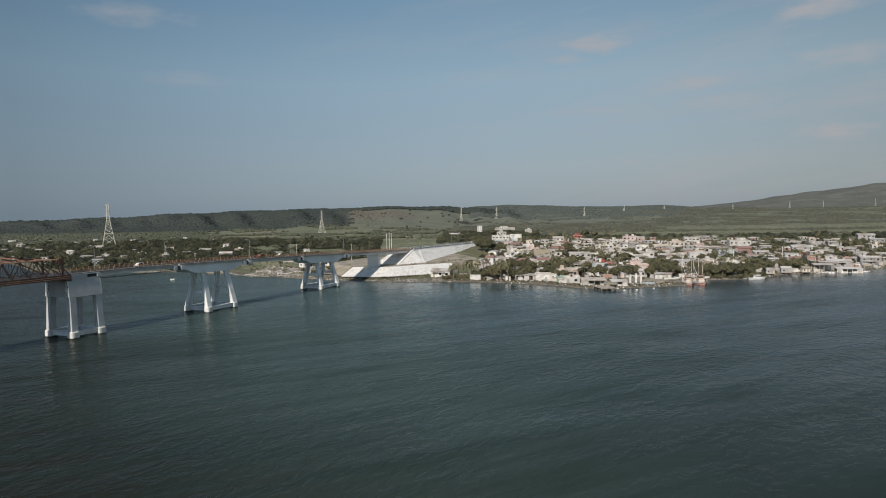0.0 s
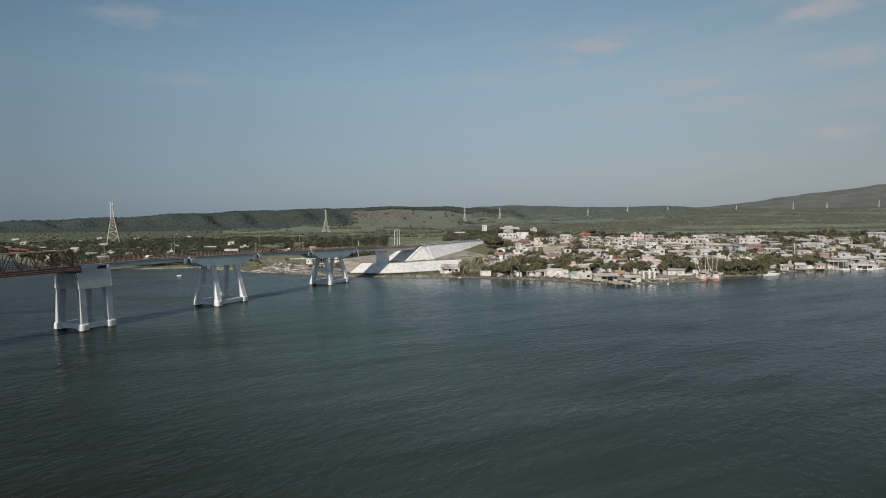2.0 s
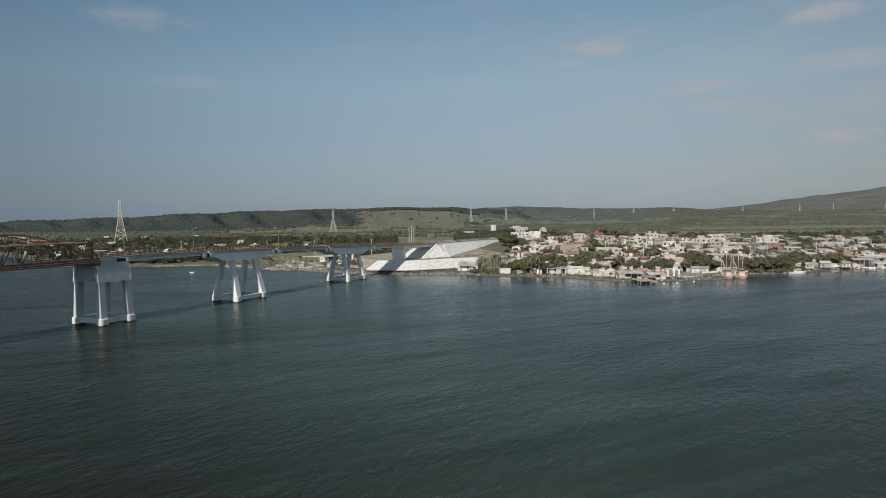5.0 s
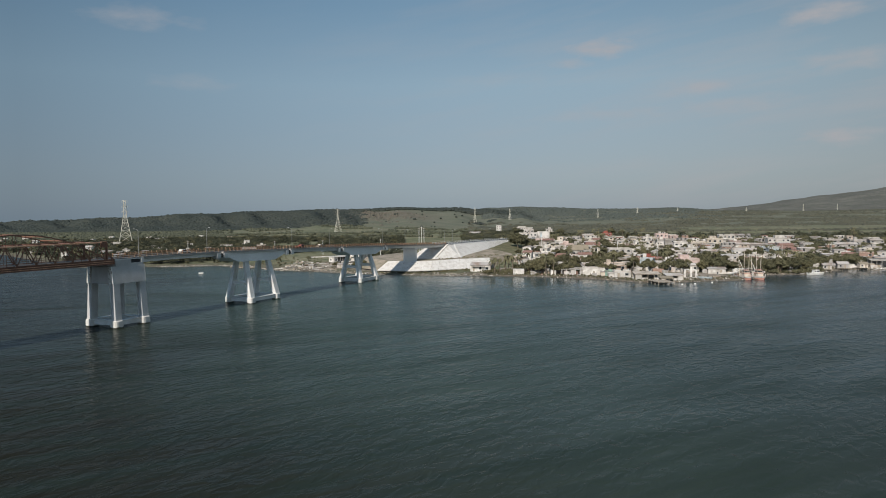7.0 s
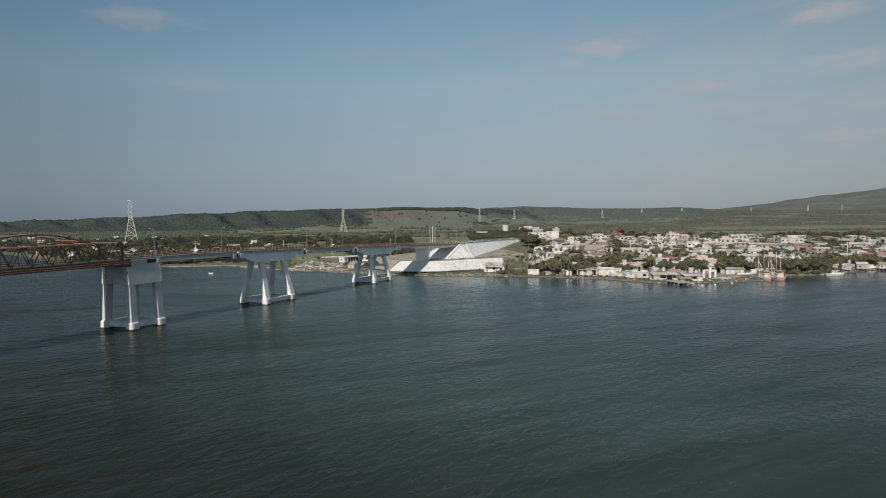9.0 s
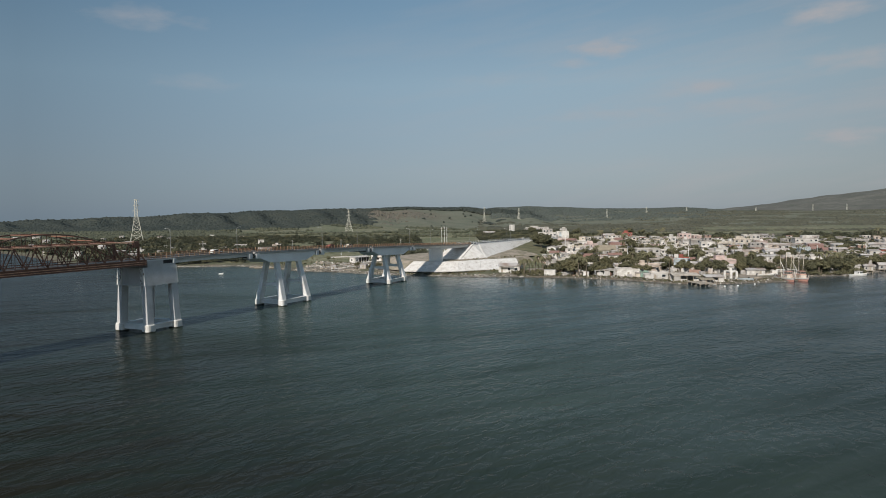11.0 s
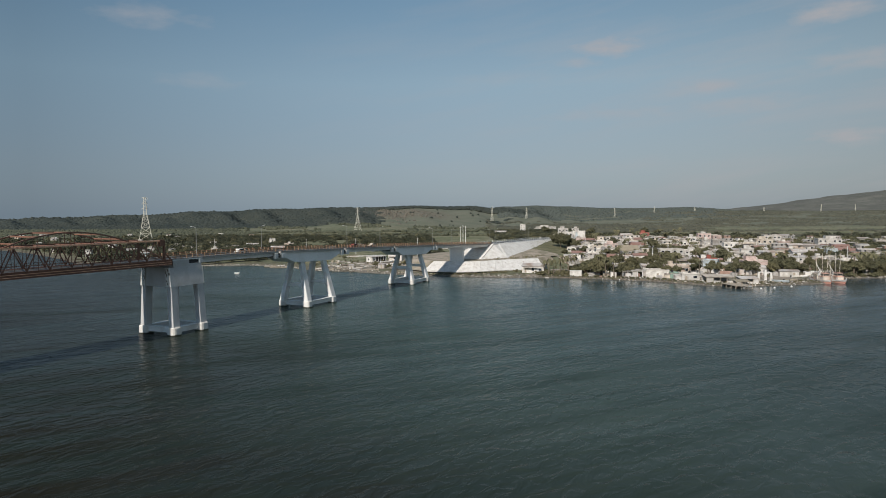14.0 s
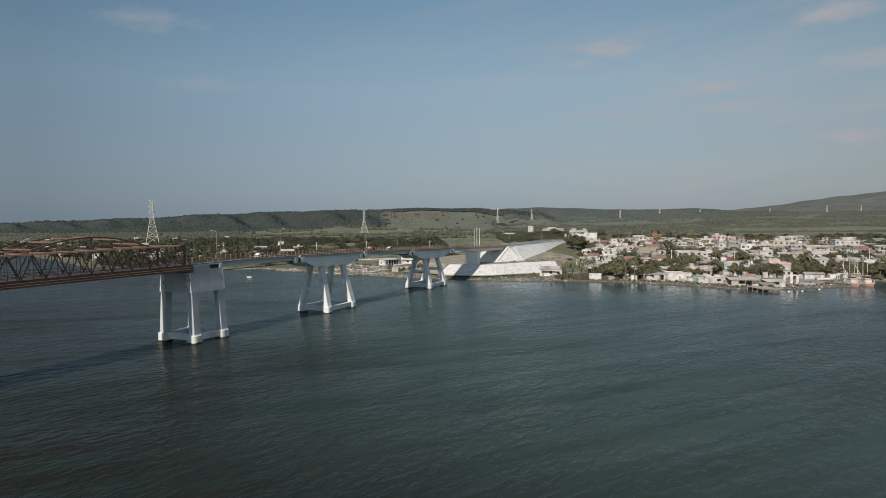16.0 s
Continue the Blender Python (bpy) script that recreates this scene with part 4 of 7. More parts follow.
for i in range(15):
    f = i / 14
    s = 224 + 122 * f
    top = 6.2 + 5.5 * f ** 0.85 + 0.2 * math.sin(9 * f)
    edge = min(42 - 12 * f, float(np.interp(s, (224, 246, 262, 290), (23, 31, 36, 40))))
    low = 18.0 - 2.0 * f
    share = (top - 6.25) / (road_z(s) - 6.37)
    n_in = low + (6.9 - low) * share - 0.6
    row = []
    for k, (g, drop) in enumerate(((0.0, 0.0), (0.22, 0.34), (0.5, 0.68), (0.8, 0.92), (1.0, 1.15))):
        n = n_in + (edge - n_in) * g
        x, y = BASE[0] + DIR[0] * s + DIR[1] * n, BASE[1] + DIR[1] * s - DIR[0] * n
        z = top + ((6.1 if s < 262 else ground_z(x, y)) - top) * drop + 0.12 * math.sin(3 * i + 2 * k)
        row.append((s, -n, z))
    rows.append(row)
for name, lo, hi, m, words in (("earth_bank", 0, 7, EARTH, "bare brown earth at the foot of the slope"), ("grass_bank", 6, 15, TURF, "rough olive grass bank beside the white slope")):
    bm = bmesh.new()
    vs = [[bm.verts.new(c) for c in row] for row in rows[lo:hi]]
    for a, b in zip(vs, vs[1:]):
        for k in range(4):
            bm.faces.new((a[k], b[k], b[k + 1], a[k + 1]))
    part(name, bm, m, emb, words)
bm = bmesh.new()
vs = [bm.verts.new((s, -n, BENCH_Z + 0.03)) for s, n in ((190, -11), (192, 4.5), (198, 11.2), (212, 18), (220.6, 25), (226, 30.6), (244, 34.4), (260.5, 25), (260.5, -43), (216, -43), (198, -27))]
bm.faces.new(vs[::-1])
part("bench", bm, EARTH, emb, "bare earth bench with dry grass")
bm = bmesh.new()
strip(bm, 231.6, 460, -5.2, 5.2, lambda s: road_z(s), lambda s: road_z(s) - 0.3, 16)
part("roadway", bm, ASPHALT, emb)
for y in (-5.75, 5.75):
    bm = bmesh.new()
    strip(bm, 231.6, 460, y - 0.5, y + 0.5, lambda s: road_z(s) + 0.18, lambda s: road_z(s) - 0.3, 16)
    part("kerb", bm, CONCRETE, emb)

# ---- woods and scrub far off ----
ICO_V = []
ICO_F = []
bm = bmesh.new()
bmesh.ops.create_icosphere(bm, subdivisions=1, radius=1.0)
bm.verts.index_update()
ICO_V = np.array([v.co[:] for v in bm.verts])
ICO_F = np.array([[v.index for v in f.verts] for f in bm.faces])
bm.free()


def clumps(xs, ys, radii, flat, lift):
    """Many uneven leafy clumps as arrays."""
    k = len(xs)
    zs = land(xs, ys)
    v = ICO_V[None] * (1 + 0.55 * (rng.random((k, len(ICO_V), 1)) - 0.5))
    a = rng.random(k) * 6.283
    c, s = np.cos(a), np.sin(a)
    vx = v[..., 0] * c[:, None] - v[..., 1] * s[:, None]
    vy = v[..., 0] * s[:, None] + v[..., 1] * c[:, None]
    r = radii[:, None]
    out = np.stack([xs[:, None] + vx * r, ys[:, None] + vy * r, (zs + radii * lift)[:, None] + v[..., 2] * r * flat], -1)
    f = ICO_F[None] + (np.arange(k) * len(ICO_V))[:, None, None]
    return out.reshape(-1, 3), f.reshape(-1, 3)


def patchy(x, y, size, seed):
    """Smooth random field between 0 and 1."""
    q = 0
    for i, (a, w) in enumerate(((1.0, 0.5), (2.3, 0.3), (5.1, 0.2))):
        q = q + w * np.sin(x / size * a * 6.28 + seed * (i + 1.3) + 1.7 * np.sin(y / size * a * 4.1 + seed)) * np.sin(y / size * a * 6.28 * 1.3 + seed * 2.1 * (i + 1))
    return 0.5 + 0.5 * q


def sow(n, u0, u1, y0, y1, keep):
    """Random spots in a wedge of the land seen from the water."""
    y = np.sqrt(y0 ** 2 + rng.random(n) * (y1 ** 2 - y0 ** 2))
    u = u0 + rng.random(n) * (u1 - u0)
    x = u * y
    ok = keep(x, y, u) & (shore_distance(x, y) > 12)
    s = (x - BASE[0]) * DIR[0] + (y - BASE[1]) * DIR[1]
    side = (x - BASE[0]) * DIR[1] - (y - BASE[1]) * DIR[0]
    ok &= ~((np.abs(side) < 14) & (s < 480))
    return x[ok], y[ok]


def bushy(spots, count=4, spread=2.2):
    """Each spot becomes a few overlapping clumps."""
    x, y = (np.repeat(a, count) for a in spots)
    return x + spread * rng.standard_normal(len(x)), y + spread * rng.standard_normal(len(y))


def grow(name, label, sets, material):
    vs, fs, base = [], [], 0
    for (x, y), lo, hi, flat, lift in sets:
        r = lo + (hi - lo) * rng.random(len(x)) ** 1.6
        v, f = clumps(x, y, r, flat, lift)
        vs.append(v)
        fs.append(f + base)
        base += len(v)
    ob = new(name, numpy_mesh(name, np.concatenate(vs), np.concatenate(fs), material, True))
    return tagged(ob, label, "woodland", kind="stuff")


def bald(u, y):
    """The grassy, tree-less hillside, with a ragged edge of forest."""
    wave = 0.035 * (patchy(u * y, y, 210, 5.5) - 0.5) + 0.02 * (patchy(u * y, y, 60, 1.5) - 0.5)
    return (u + wave > -0.125) & (u + wave < 0.06) & (y > 1130 + 900 * wave) & (y < 1720 + 1500 * wave)



grow("hill_woods", "dark green woodland covering the low hills", [
    (sow(60000, -0.80, 0.10, 1180, 1880, lambda x, y, u: ~bald(u, y) & (u + 0.09 * (patchy(x, y, 130, 7.1) - 0.5) < 0.05) & ((patchy(x, y, 260, 1.0) > 0.17) | (y > 1700) | (u < -0.135)) & ((u < 0.10) | (y > 1550) | (patchy(x, y, 300, 4.0) > 0.55))), 2.6, 7.5, 0.55, -0.12),
    (sow(1500, -0.80, 0.14, 1720, 1830, lambda x, y, u: patchy(x, y, 90, 2.7) > 0.35), 3.0, 7.0, 0.75, 0.1),
    (sow(70, -0.13, 0.06, 1130, 1720, lambda x, y, u: patchy(x, y, 120, 2.0) > 0.5), 1.6, 3.4, 0.85, 0.5),
    (sow(3600, -0.14, 0.10, 1690, 1850, lambda x, y, u: y > 0), 2.0, 6.0, 0.6, 0.4),
], WOODS)
grow("plain_trees", "dark green trees in loose rows across the plain", [
    (bushy(sow(10500, -0.75, 0.06, 760, 1180, lambda x, y, u: (patchy(x, y, 150, 3.0) > np.interp(y, (760, 850, 870, 930, 950, 1000, 1010, 1080, 1180), (0.52, 0.52, 0.78, 0.78, 0.52, 0.52, 0.78, 0.76, 0.56)) - 0.30 * np.clip((-0.30 - u) / 0.1, 0, 1)))), 0.8, 3.2, 0.75, 0.35),
], PLAINLEAF)
# the ridge's haze lies in its leaf colour
grow("ridge_woods", "grey-green woodland on the long ridge behind the town, distance haze in its colour", [
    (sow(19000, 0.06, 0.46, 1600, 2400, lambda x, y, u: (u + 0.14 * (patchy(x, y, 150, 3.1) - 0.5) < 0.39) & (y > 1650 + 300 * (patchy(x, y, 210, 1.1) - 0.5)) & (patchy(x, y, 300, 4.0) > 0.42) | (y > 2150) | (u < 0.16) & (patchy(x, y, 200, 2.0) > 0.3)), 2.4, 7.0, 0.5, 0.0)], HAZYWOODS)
grow("plain_scrub", "olive scrub and hedges across the plain", [
    (sow(22000, 0.04, 0.78, 700, 1500, lambda x, y, u: ((patchy(x, y, 170, 5.0) > np.interp(y, (700, 780, 800, 880, 900, 980, 1050, 1150, 1300, 1500), (0.40, 0.55, 0.95, 0.95, 0.30, 0.36, 0.52, 0.42, 0.55, 0.62)) + 0.08 * np.sin(y / 31 + x / 300 + 1.5 * np.sin(x / 170))) | (u < 0.24) & (y < 900) & (patchy(x, y, 110, 9.0) > 0.35)) & ~((u + 0.05 * (patchy(x, y, 160, 2.4) - 0.5) > 0.36) & (y > 930) & (y < 1160))), 1.8, 5.2, 0.55, 0.0),
    (sow(18000, 0.28, 0.80, 1450, 2550, lambda x, y, u: patchy(x, y, 320, 6.0) > 0.40 + 0.14 * np.sin(y / 90 + x / 400 + 2 * np.sin(x / 230))), 2.4, 7.0, 0.42, -0.05),
], SCRUB)
# broken rock on the quarried hillside
rocks = (-180 + 55 * rng.standard_normal(700), 1480 + 110 * rng.standard_normal(700))
rocks = grow("quarry_rocks", "broken brown rock on the bare hillside", [(rocks, 0.6, 4.0, 0.55, 0.1)], ROCK)
tagged(rocks, "broken brown rock on the bare hillside", "rocks", kind="stuff")


# ---- single trees ----
def leaf_cloud(bm, centre, radius, count, size, flat=0.8):
    """Small leaf sprays scattered in a ball shape, denser towards its skin."""
    c = Vector(centre)
    for _ in range(count):
        d = Vector((random.gauss(0, 1), random.gauss(0, 1), random.gauss(0, 1))).normalized()
        p = c + Vector((d.x, d.y, d.z * flat)) * radius * (0.55 + 0.5 * random.random())
        n = (d + Vector((random.gauss(0, .5), random.gauss(0, .5), random.gauss(0, .5) + 0.4))).normalized()
        q = n.to_track_quat("Z", "Y")
        s = size * (0.6 + 0.8 * random.random())
        k = [(-s, -s * .5, 0), (s * .2, -s * .8, s * .25), (s, s * .1, -s * .1), (s * .1, s * .7, s * .2)]
        bm.faces.new([bm.verts.new(p + q @ Vector(v)) for v in k])


def make_tree(height, spread, material, label, seed):
    random.seed(seed)
    t = thing("tree", pose(0, 0, 0), label, "tree", "trees of the town")
    bm = bmesh.new()
    fork = height * 0.32
    lean = Vector((random.uniform(-.3, .3), random.uniform(-.3, .3), 0))
    tube(bm, ((0, 0, -0.3), lean * 0.5 + Vector((0, 0, fork * 0.6)), lean + Vector((0, 0, fork))), (height * 0.04, height * 0.03, height * 0.025), 7)
    tips = []
    for k in range(6):
        a = k * 1.05 + random.uniform(-.3, .3)
        r = spread * random.uniform(0.45, 0.75)
        tip = lean + Vector((math.cos(a) * r, math.sin(a) * r, height * random.uniform(0.55, 0.8)))
        mid = lean + Vector((math.cos(a) * r * .4, math.sin(a) * r * .4, (fork + tip.z) * 0.52))
        tube(bm, (lean + Vector((0, 0, fork * 0.95)), mid, tip), (height * .018, height * .012, height * .005), 5)
        tips.append(tip)
    tips.append(lean + Vector((0, 0, height * 0.85)))
    part("trunk", bm, BARK, t)
    bm = bmesh.new()
    for tip in tips:
        leaf_cloud(bm, tip, spread * random.uniform(0.40, 0.58), 190, height * 0.05, 0.75)
        for _ in range(3):
            o = Vector((random.gauss(0, 1), random.gauss(0, 1), random.gauss(0, .6))) * spread * 0.36
            leaf_cloud(bm, tip + o, spread * random.uniform(0.18, 0.3), 60, height * 0.045, 0.8)
    part("crown", bm, material, t)
    return t


def make_palm(height, label, seed, material=None, droop=1.0):
    random.seed(seed)
    t = thing("palm_tree", pose(0, 0, 0), label, "palm tree", "coconut palms by the shore")
    bm = bmesh.new()
    lean = Vector((random.uniform(-1, 1), random.uniform(-1, 1), 0)) * height * 0.08
    pts = [(lean.x * f * f, lean.y * f * f, -0.3 + (height + .3) * f) for f in (0, .25, .5, .75, 1)]
    tube(bm, pts, (0.26, 0.19, 0.16, 0.14, 0.13), 6)
    part("trunk", bm, BARK, t)
    top = Vector(pts[-1])
    for k in range(12):
        bm = bmesh.new()
        a = k * 2.399
        rise = random.uniform(-0.5, 0.9)
        length = height * random.uniform(0.26, 0.34)
        prev = None
        for i in range(7):
            f = i / 6
            o = Vector((math.cos(a), math.sin(a), 0)) * length * f * (1 - 0.12 * f) + Vector((0, 0, length * (rise * f * 0.8 - droop * 0.75 * f * f)))
            side = Vector((-math.sin(a), math.cos(a), 0)) * length * 0.13 * (math.sin(math.pi * min(1, 0.15 + f * 0.85)) + 0.05)
            ring = [bm.verts.new(top + o + side - Vector((0, 0, side.length * 0.8))), bm.verts.new(top + o), bm.verts.new(top + o - side - Vector((0, 0, side.length * 0.8)))]
            if prev:
                bm.faces.new((prev[0], prev[1], ring[1], ring[0]))
                bm.faces.new((prev[1], prev[2], ring[2], ring[1]))
            prev = ring
        part("frond", bm, material or PALMLEAF, t)
    return t


TREES = [make_tree(7.0, 3.6, LEAF, "broad leafy green tree with spreading crown", 1), make_tree(7.0, 3.2, LEAFDRY, "olive green tree with loose crown", 2),
         make_tree(7.0, 2.6, LEAF, "dense dark green tree among the houses", 3), make_tree(7.0, 4.2, LEAF, "wide low dark green tree", 4)]
PALMS = [make_palm(9.0, "tall coconut palm with drooping fronds", 5), make_palm(7.5, "leaning coconut palm with drooping fronds", 6), make_palm(6.0, "dry brownish palm with hanging fronds", 8, LEAFDRY, 1.7)]


def leafy_mass(name, label, spots, material):
    """Many leafy crowns off in the distance, joined; each spot is x, y, height."""
    random.seed(9)
    tm = bmesh.new()
    for k in range(5):
        leaf_cloud(tm, (random.uniform(-.45, .45), random.uniform(-.45, .45), random.uniform(.35, .8)), random.uniform(.3, .42), 40, 0.098, .8)
    tm.verts.index_update()
    bv = np.array([v.co[:] for v in tm.verts])
    bf = np.array([[v.index for v in f.verts] for f in tm.faces])
    tm.free()
    sp = np.array(spots)
    k = len(sp)
    a = rng.random(k) * 6.283
    c, s = np.cos(a)[:, None], np.sin(a)[:, None]
    h = sp[:, 2:3] * 0.8
    wide = h * (0.75 + 0.5 * rng.random((k, 1)))
    v = np.stack([sp[:, 0:1] + (bv[:, 0] * c - bv[:, 1] * s) * wide, sp[:, 1:2] + (bv[:, 0] * s + bv[:, 1] * c) * wide, land(sp[:, 0], sp[:, 1])[:, None] + bv[:, 2] * h], -1)
    f = bf[None] + (np.arange(k) * len(bv))[:, None, None]
    return tagged(new(name, numpy_mesh(name, v.reshape(-1, 3), f.reshape(-1, 4), material)), label, "woodland", kind="stuff")


USED = set()
SPOTS = []


def plant(protos, i, x, y, size, turn):
    """Stands a tree on the ground; the first of each kind is the model itself."""
    m = pose(x, y, ground_z(x, y) - 0.05, 0, 0, turn) @ Matrix.Scale(size, 4)
    SPOTS.append((x, y, 2.0))
    key = (id(protos), i)
    if key not in USED:
        USED.add(key)
        protos[i].matrix_basis = m
        return protos[i]
    ob = copy_thing(protos[i], Matrix.Identity(4))
    ob.matrix_basis = m
    return ob


def tree(x, y, height, i=0):
    return plant(TREES, i, x, y, height / 7.4, (x * 37 + y * 11) % 360)


def palm(x, y, height, i=0):
    return plant(PALMS, i, x, y, height / (9.0, 7.5, 6.0)[i], (x * 53 + y * 17) % 360)


tree(54, 470, 11.0, 3)
for x, y, h, i in ((60, 478, 7.0, 0), (63, 470, 5.5, 2), (50, 432, 4.5, 1), (57, 440, 5.0, 2), (66, 452, 6.0, 0), (49.5, 345, 8.0, 1), (53, 346, 7.0, 1), (68, 351, 6.5, 1), (50, 342, 5.5, 1), (61, 339, 6.0, 1), (66, 341, 5.5, 1), (95.6, 374, 8, 0), (102, 378, 7, 2), (134, 398, 8, 0), (139, 401, 6.5, 2), (119.6, 345, 6.5, 2),
                   (126, 349, 6.0, 0), (144, 342, 8, 0), (149, 346, 7, 2), (170, 339, 7.0, 3), (175.7, 339, 7.4, 0), (181, 341, 7.8, 3), (186, 344, 7.5, 0)):
    tree(x, y, h, i)
for x, y, h, i in ((192, 345, 7.5, 0), (198, 353, 8, 3), (204, 360, 8.5, 0), (211, 362, 7, 2), (153, 366, 7.5, 0), (159, 369, 6.5, 2), (228, 363, 7.5, 3), (223, 370, 8, 0), (233, 371, 7, 2), (360, 527, 9, 0),
                   (373, 526, 9, 2), (368, 522, 8, 3), (174, 350, 6, 1), (40, 357, 4, 1), (-40, 392, 4.5, 0), (-46, 389, 4, 2), (-52, 384, 4.5, 1), (-57, 386, 3.5, 2), (-112, 442, 4, 1), (-118, 448, 3.5, 2), (-66, 398, 3.5, 1), (-48, 395, 4.5, 1), (-92, 446, 3.5, 2), (165, 341, 6.5, 1), (168, 345, 7, 1), (173, 344, 6.5, 3), (178, 346, 7.5, 1), (184, 349, 7, 1), (190, 340, 6, 1),
                   (196, 346, 7, 1), (200, 349, 6, 1), (214, 366, 7, 1), (161, 338, 5, 1)):
    tree(x, y, h, i)
for x, y, h, i in ((53.4, 339, 9.6, 0), (57.4, 338, 9.4, 1), (89.9, 344, 10.5, 0), (181, 343, 11, 0), (174, 338, 11, 1), (47.5, 364, 9.5, 0), (28, 354, 8, 2), (31, 357, 7.5, 2), (33.5, 353, 8.5, 2),
                   (37.9, 353, 9.5, 2), (36, 358, 9, 0), (40.5, 356, 8, 1), (43, 361, 9, 0), (26, 358, 7, 2), (190, 350, 10, 1), (214, 375, 9, 0)):
    palm(x, y, h, i)

# ---- houses ----
bm = bmesh.new()
box(bm, -0.5, 0.5, -0.07, 0.05, 0, 0.06)
box(bm, -0.5, 0.5, -0.05, 0.05, 0.94, 1)
box(bm, -0.5, -0.44, -0.05, 0.05, 0.06, 0.94)
box(bm, 0.44, 0.5, -0.05, 0.05, 0.06, 0.94)
WINDOW_FRAME = mesh_of("window_frame", bm, FRAME)
bm = bmesh.new()
box(bm, -0.44, 0.44, -0.02, 0.045, 0.06, 0.94)
PANE = mesh_of("pane", bm, GLASS)
bm = bmesh.new()
box(bm, -0.5, 0.5, -0.03, 0.05, 0, 1)
DOOR = mesh_of("house_door", bm, WOOD)
bm = bmesh.new()
box(bm, -0.13, 0.13, -0.13, 0.13, 0, 0.9)
STUB = mesh_of("column_stub", bm, SLABEDGE)


def opening(parent, x, y, z, w, h, turn):
    m = pose(x, y, z, 0, 0, turn) @ Matrix.Diagonal((w, 1, h, 1))
    win = piece("window", WINDOW_FRAME, parent, m)
    piece("pane", PANE, win, Matrix.Identity(4))


WORDS = dict(white="whitewashed", cream="cream", grey="bare grey", pale="weathered pale", pink="faded pink", orange="orange", yellow="yellow", blue="light blue", green="green",
             red="dark red", brick="brick-red", peach="peach")
ROOFS = dict(flat="flat concrete roof", gable="low tin gable roof", tin="corrugated tin roof", tile="clay tile roof", thatch="steep thatched roof")


def house(x, y, w, d, h, turn, colour, roof):
    """A small concrete house: walls, roof, door and windows."""
    z = ground_z(x, y) - 0.1
    floors = max(1, round(h / 3.0))
    t = thing("house", pose(x, y, z, 0, 0, turn), "%s %s house with %s" % (WORDS[colour], "one-storey" if floors == 1 else "two-storey" if floors == 2 else "three-storey", ROOFS[roof]), "house", "houses of the town")
    SPOTS.append((x, y, max(w, d) * 0.62))
    r = random.Random(int(x * 13 + y * 7))
    a, b = w / 2, d / 2
    bm = bmesh.new()
    box(bm, -a, a, -b, b, -1.2, h)
    if roof == "flat" and floors > 1 and w > 7 and r.random() < 0.5:
        # a set-back upper room
        c = r.uniform(-0.3, 0.3) * a
        box(bm, c - a * 0.42, c + a * 0.42, -b * 0.4, b * 0.8, h, h + 2.4)
    part("wall", bm, WALLS[colour], t)
    bm = bmesh.new()
    if roof == "flat":
        box(bm, -a - 0.18, a + 0.18, -b - 0.22, b + 0.18, h + 0.004, h + 0.17)
        part("roof", bm, SLAB, t)
        bm = bmesh.new()
        for q in ((-a, a, -b, -b + 0.15), (-a, a, b - 0.15, b), (-a, -a + 0.15, -b + 0.152, b - 0.152), (a - 0.15, a, -b + 0.152, b - 0.152)):
            box(bm, *q, h + 0.175, h + 0.55)
        part("parapet", bm, WALLS[colour], t)
    else:
        rise = dict(gable=0.16, tin=0.10, tile=0.22, thatch=0.42)[roof] * d
        o, e, k = 0.5, 0.45, 0.12
        for sg in (-1, 1):
            lo, hi = (sg * (b + o), h - 0.02), (0, h + rise)
            hexa(bm, [(-a - e, lo[0], lo[1]), (a + e, lo[0], lo[1]), (a + e, 0, hi[1]), (-a - e, 0, hi[1])][::sg and -sg],
                 [(-a - e, lo[0], lo[1] + k), (a + e, lo[0], lo[1] + k), (a + e, 0, hi[1] + k), (-a - e, 0, hi[1] + k)][::-sg])
        part("roof", bm, dict(gable=TIN, tin=TIN, tile=TILE, thatch=THATCH)[roof], t)
        bm = bmesh.new()
        for s in (-a + 0.1, a - 0.1):
            hexa(bm, ((s - .1, -b, h), (s + .1, -b, h), (s + .1, b, h), (s - .1, b, h)), ((s - .1, -0.05, h + rise - .03), (s + .1, -0.05, h + rise - .03), (s + .1, 0.05, h + rise - .03), (s - .1, 0.05, h + rise - .03)))
        part("gable", bm, WALLS[colour], t)
    # openings
    n = max(1, int(w / 3.0))
    fh = h / floors
    door = r.randrange(n)
    for f in range(floors):
        for i in range(n):
            px = -a + w * (i + 0.5) / n
            if f == 0 and i == door:
                piece("door", DOOR, t, pose(px, -b - 0.02, 0.1) @ Matrix.Diagonal((1.0, 1, min(2.1, fh * 0.75), 1)))
            elif r.random() < 0.85:
                opening(t, px, -b - 0.02, f * fh + fh * 0.34, r.choice((1.1, 1.4, 1.8)), fh * 0.42, 0)
        if d > 4:
            opening(t, -a - 0.02, r.uniform(-0.3, 0.3) * d, f * fh + fh * 0.34, 1.2, fh * 0.42, -90)
    if roof == "flat" and r.random() < 0.6:
        # unfinished column stubs left standing on the roof
        for sx in (-1, 1):
            for sy in (-1, 1):
                if r.random() < 0.75:
                    piece("column_stub", STUB, t, pose(sx * (a - 0.3), sy * (b - 0.3), h + 0.17))
    if roof == "flat" and w > 5 and r.random() < 0.45:
        # stair bulkhead
        c = r.uniform(-0.5, 0.5) * a
        bm = bmesh.new()
        box(bm, c - 1.1, c + 1.1, -0.2, min(b - 0.2, 2.0), h + 0.172, h + r.uniform(1.6, 2.4))
        part("bulkhead", bm, WALLS[r.choice((colour, "grey", "pale", "white"))], t)
    if r.random() < 0.55:
        # a lean-to built on at one side
        s, k, hh = r.choice((-1, 1)), r.uniform(1.6, 3.2), min(h * 0.8, r.uniform(2.0, 2.7))
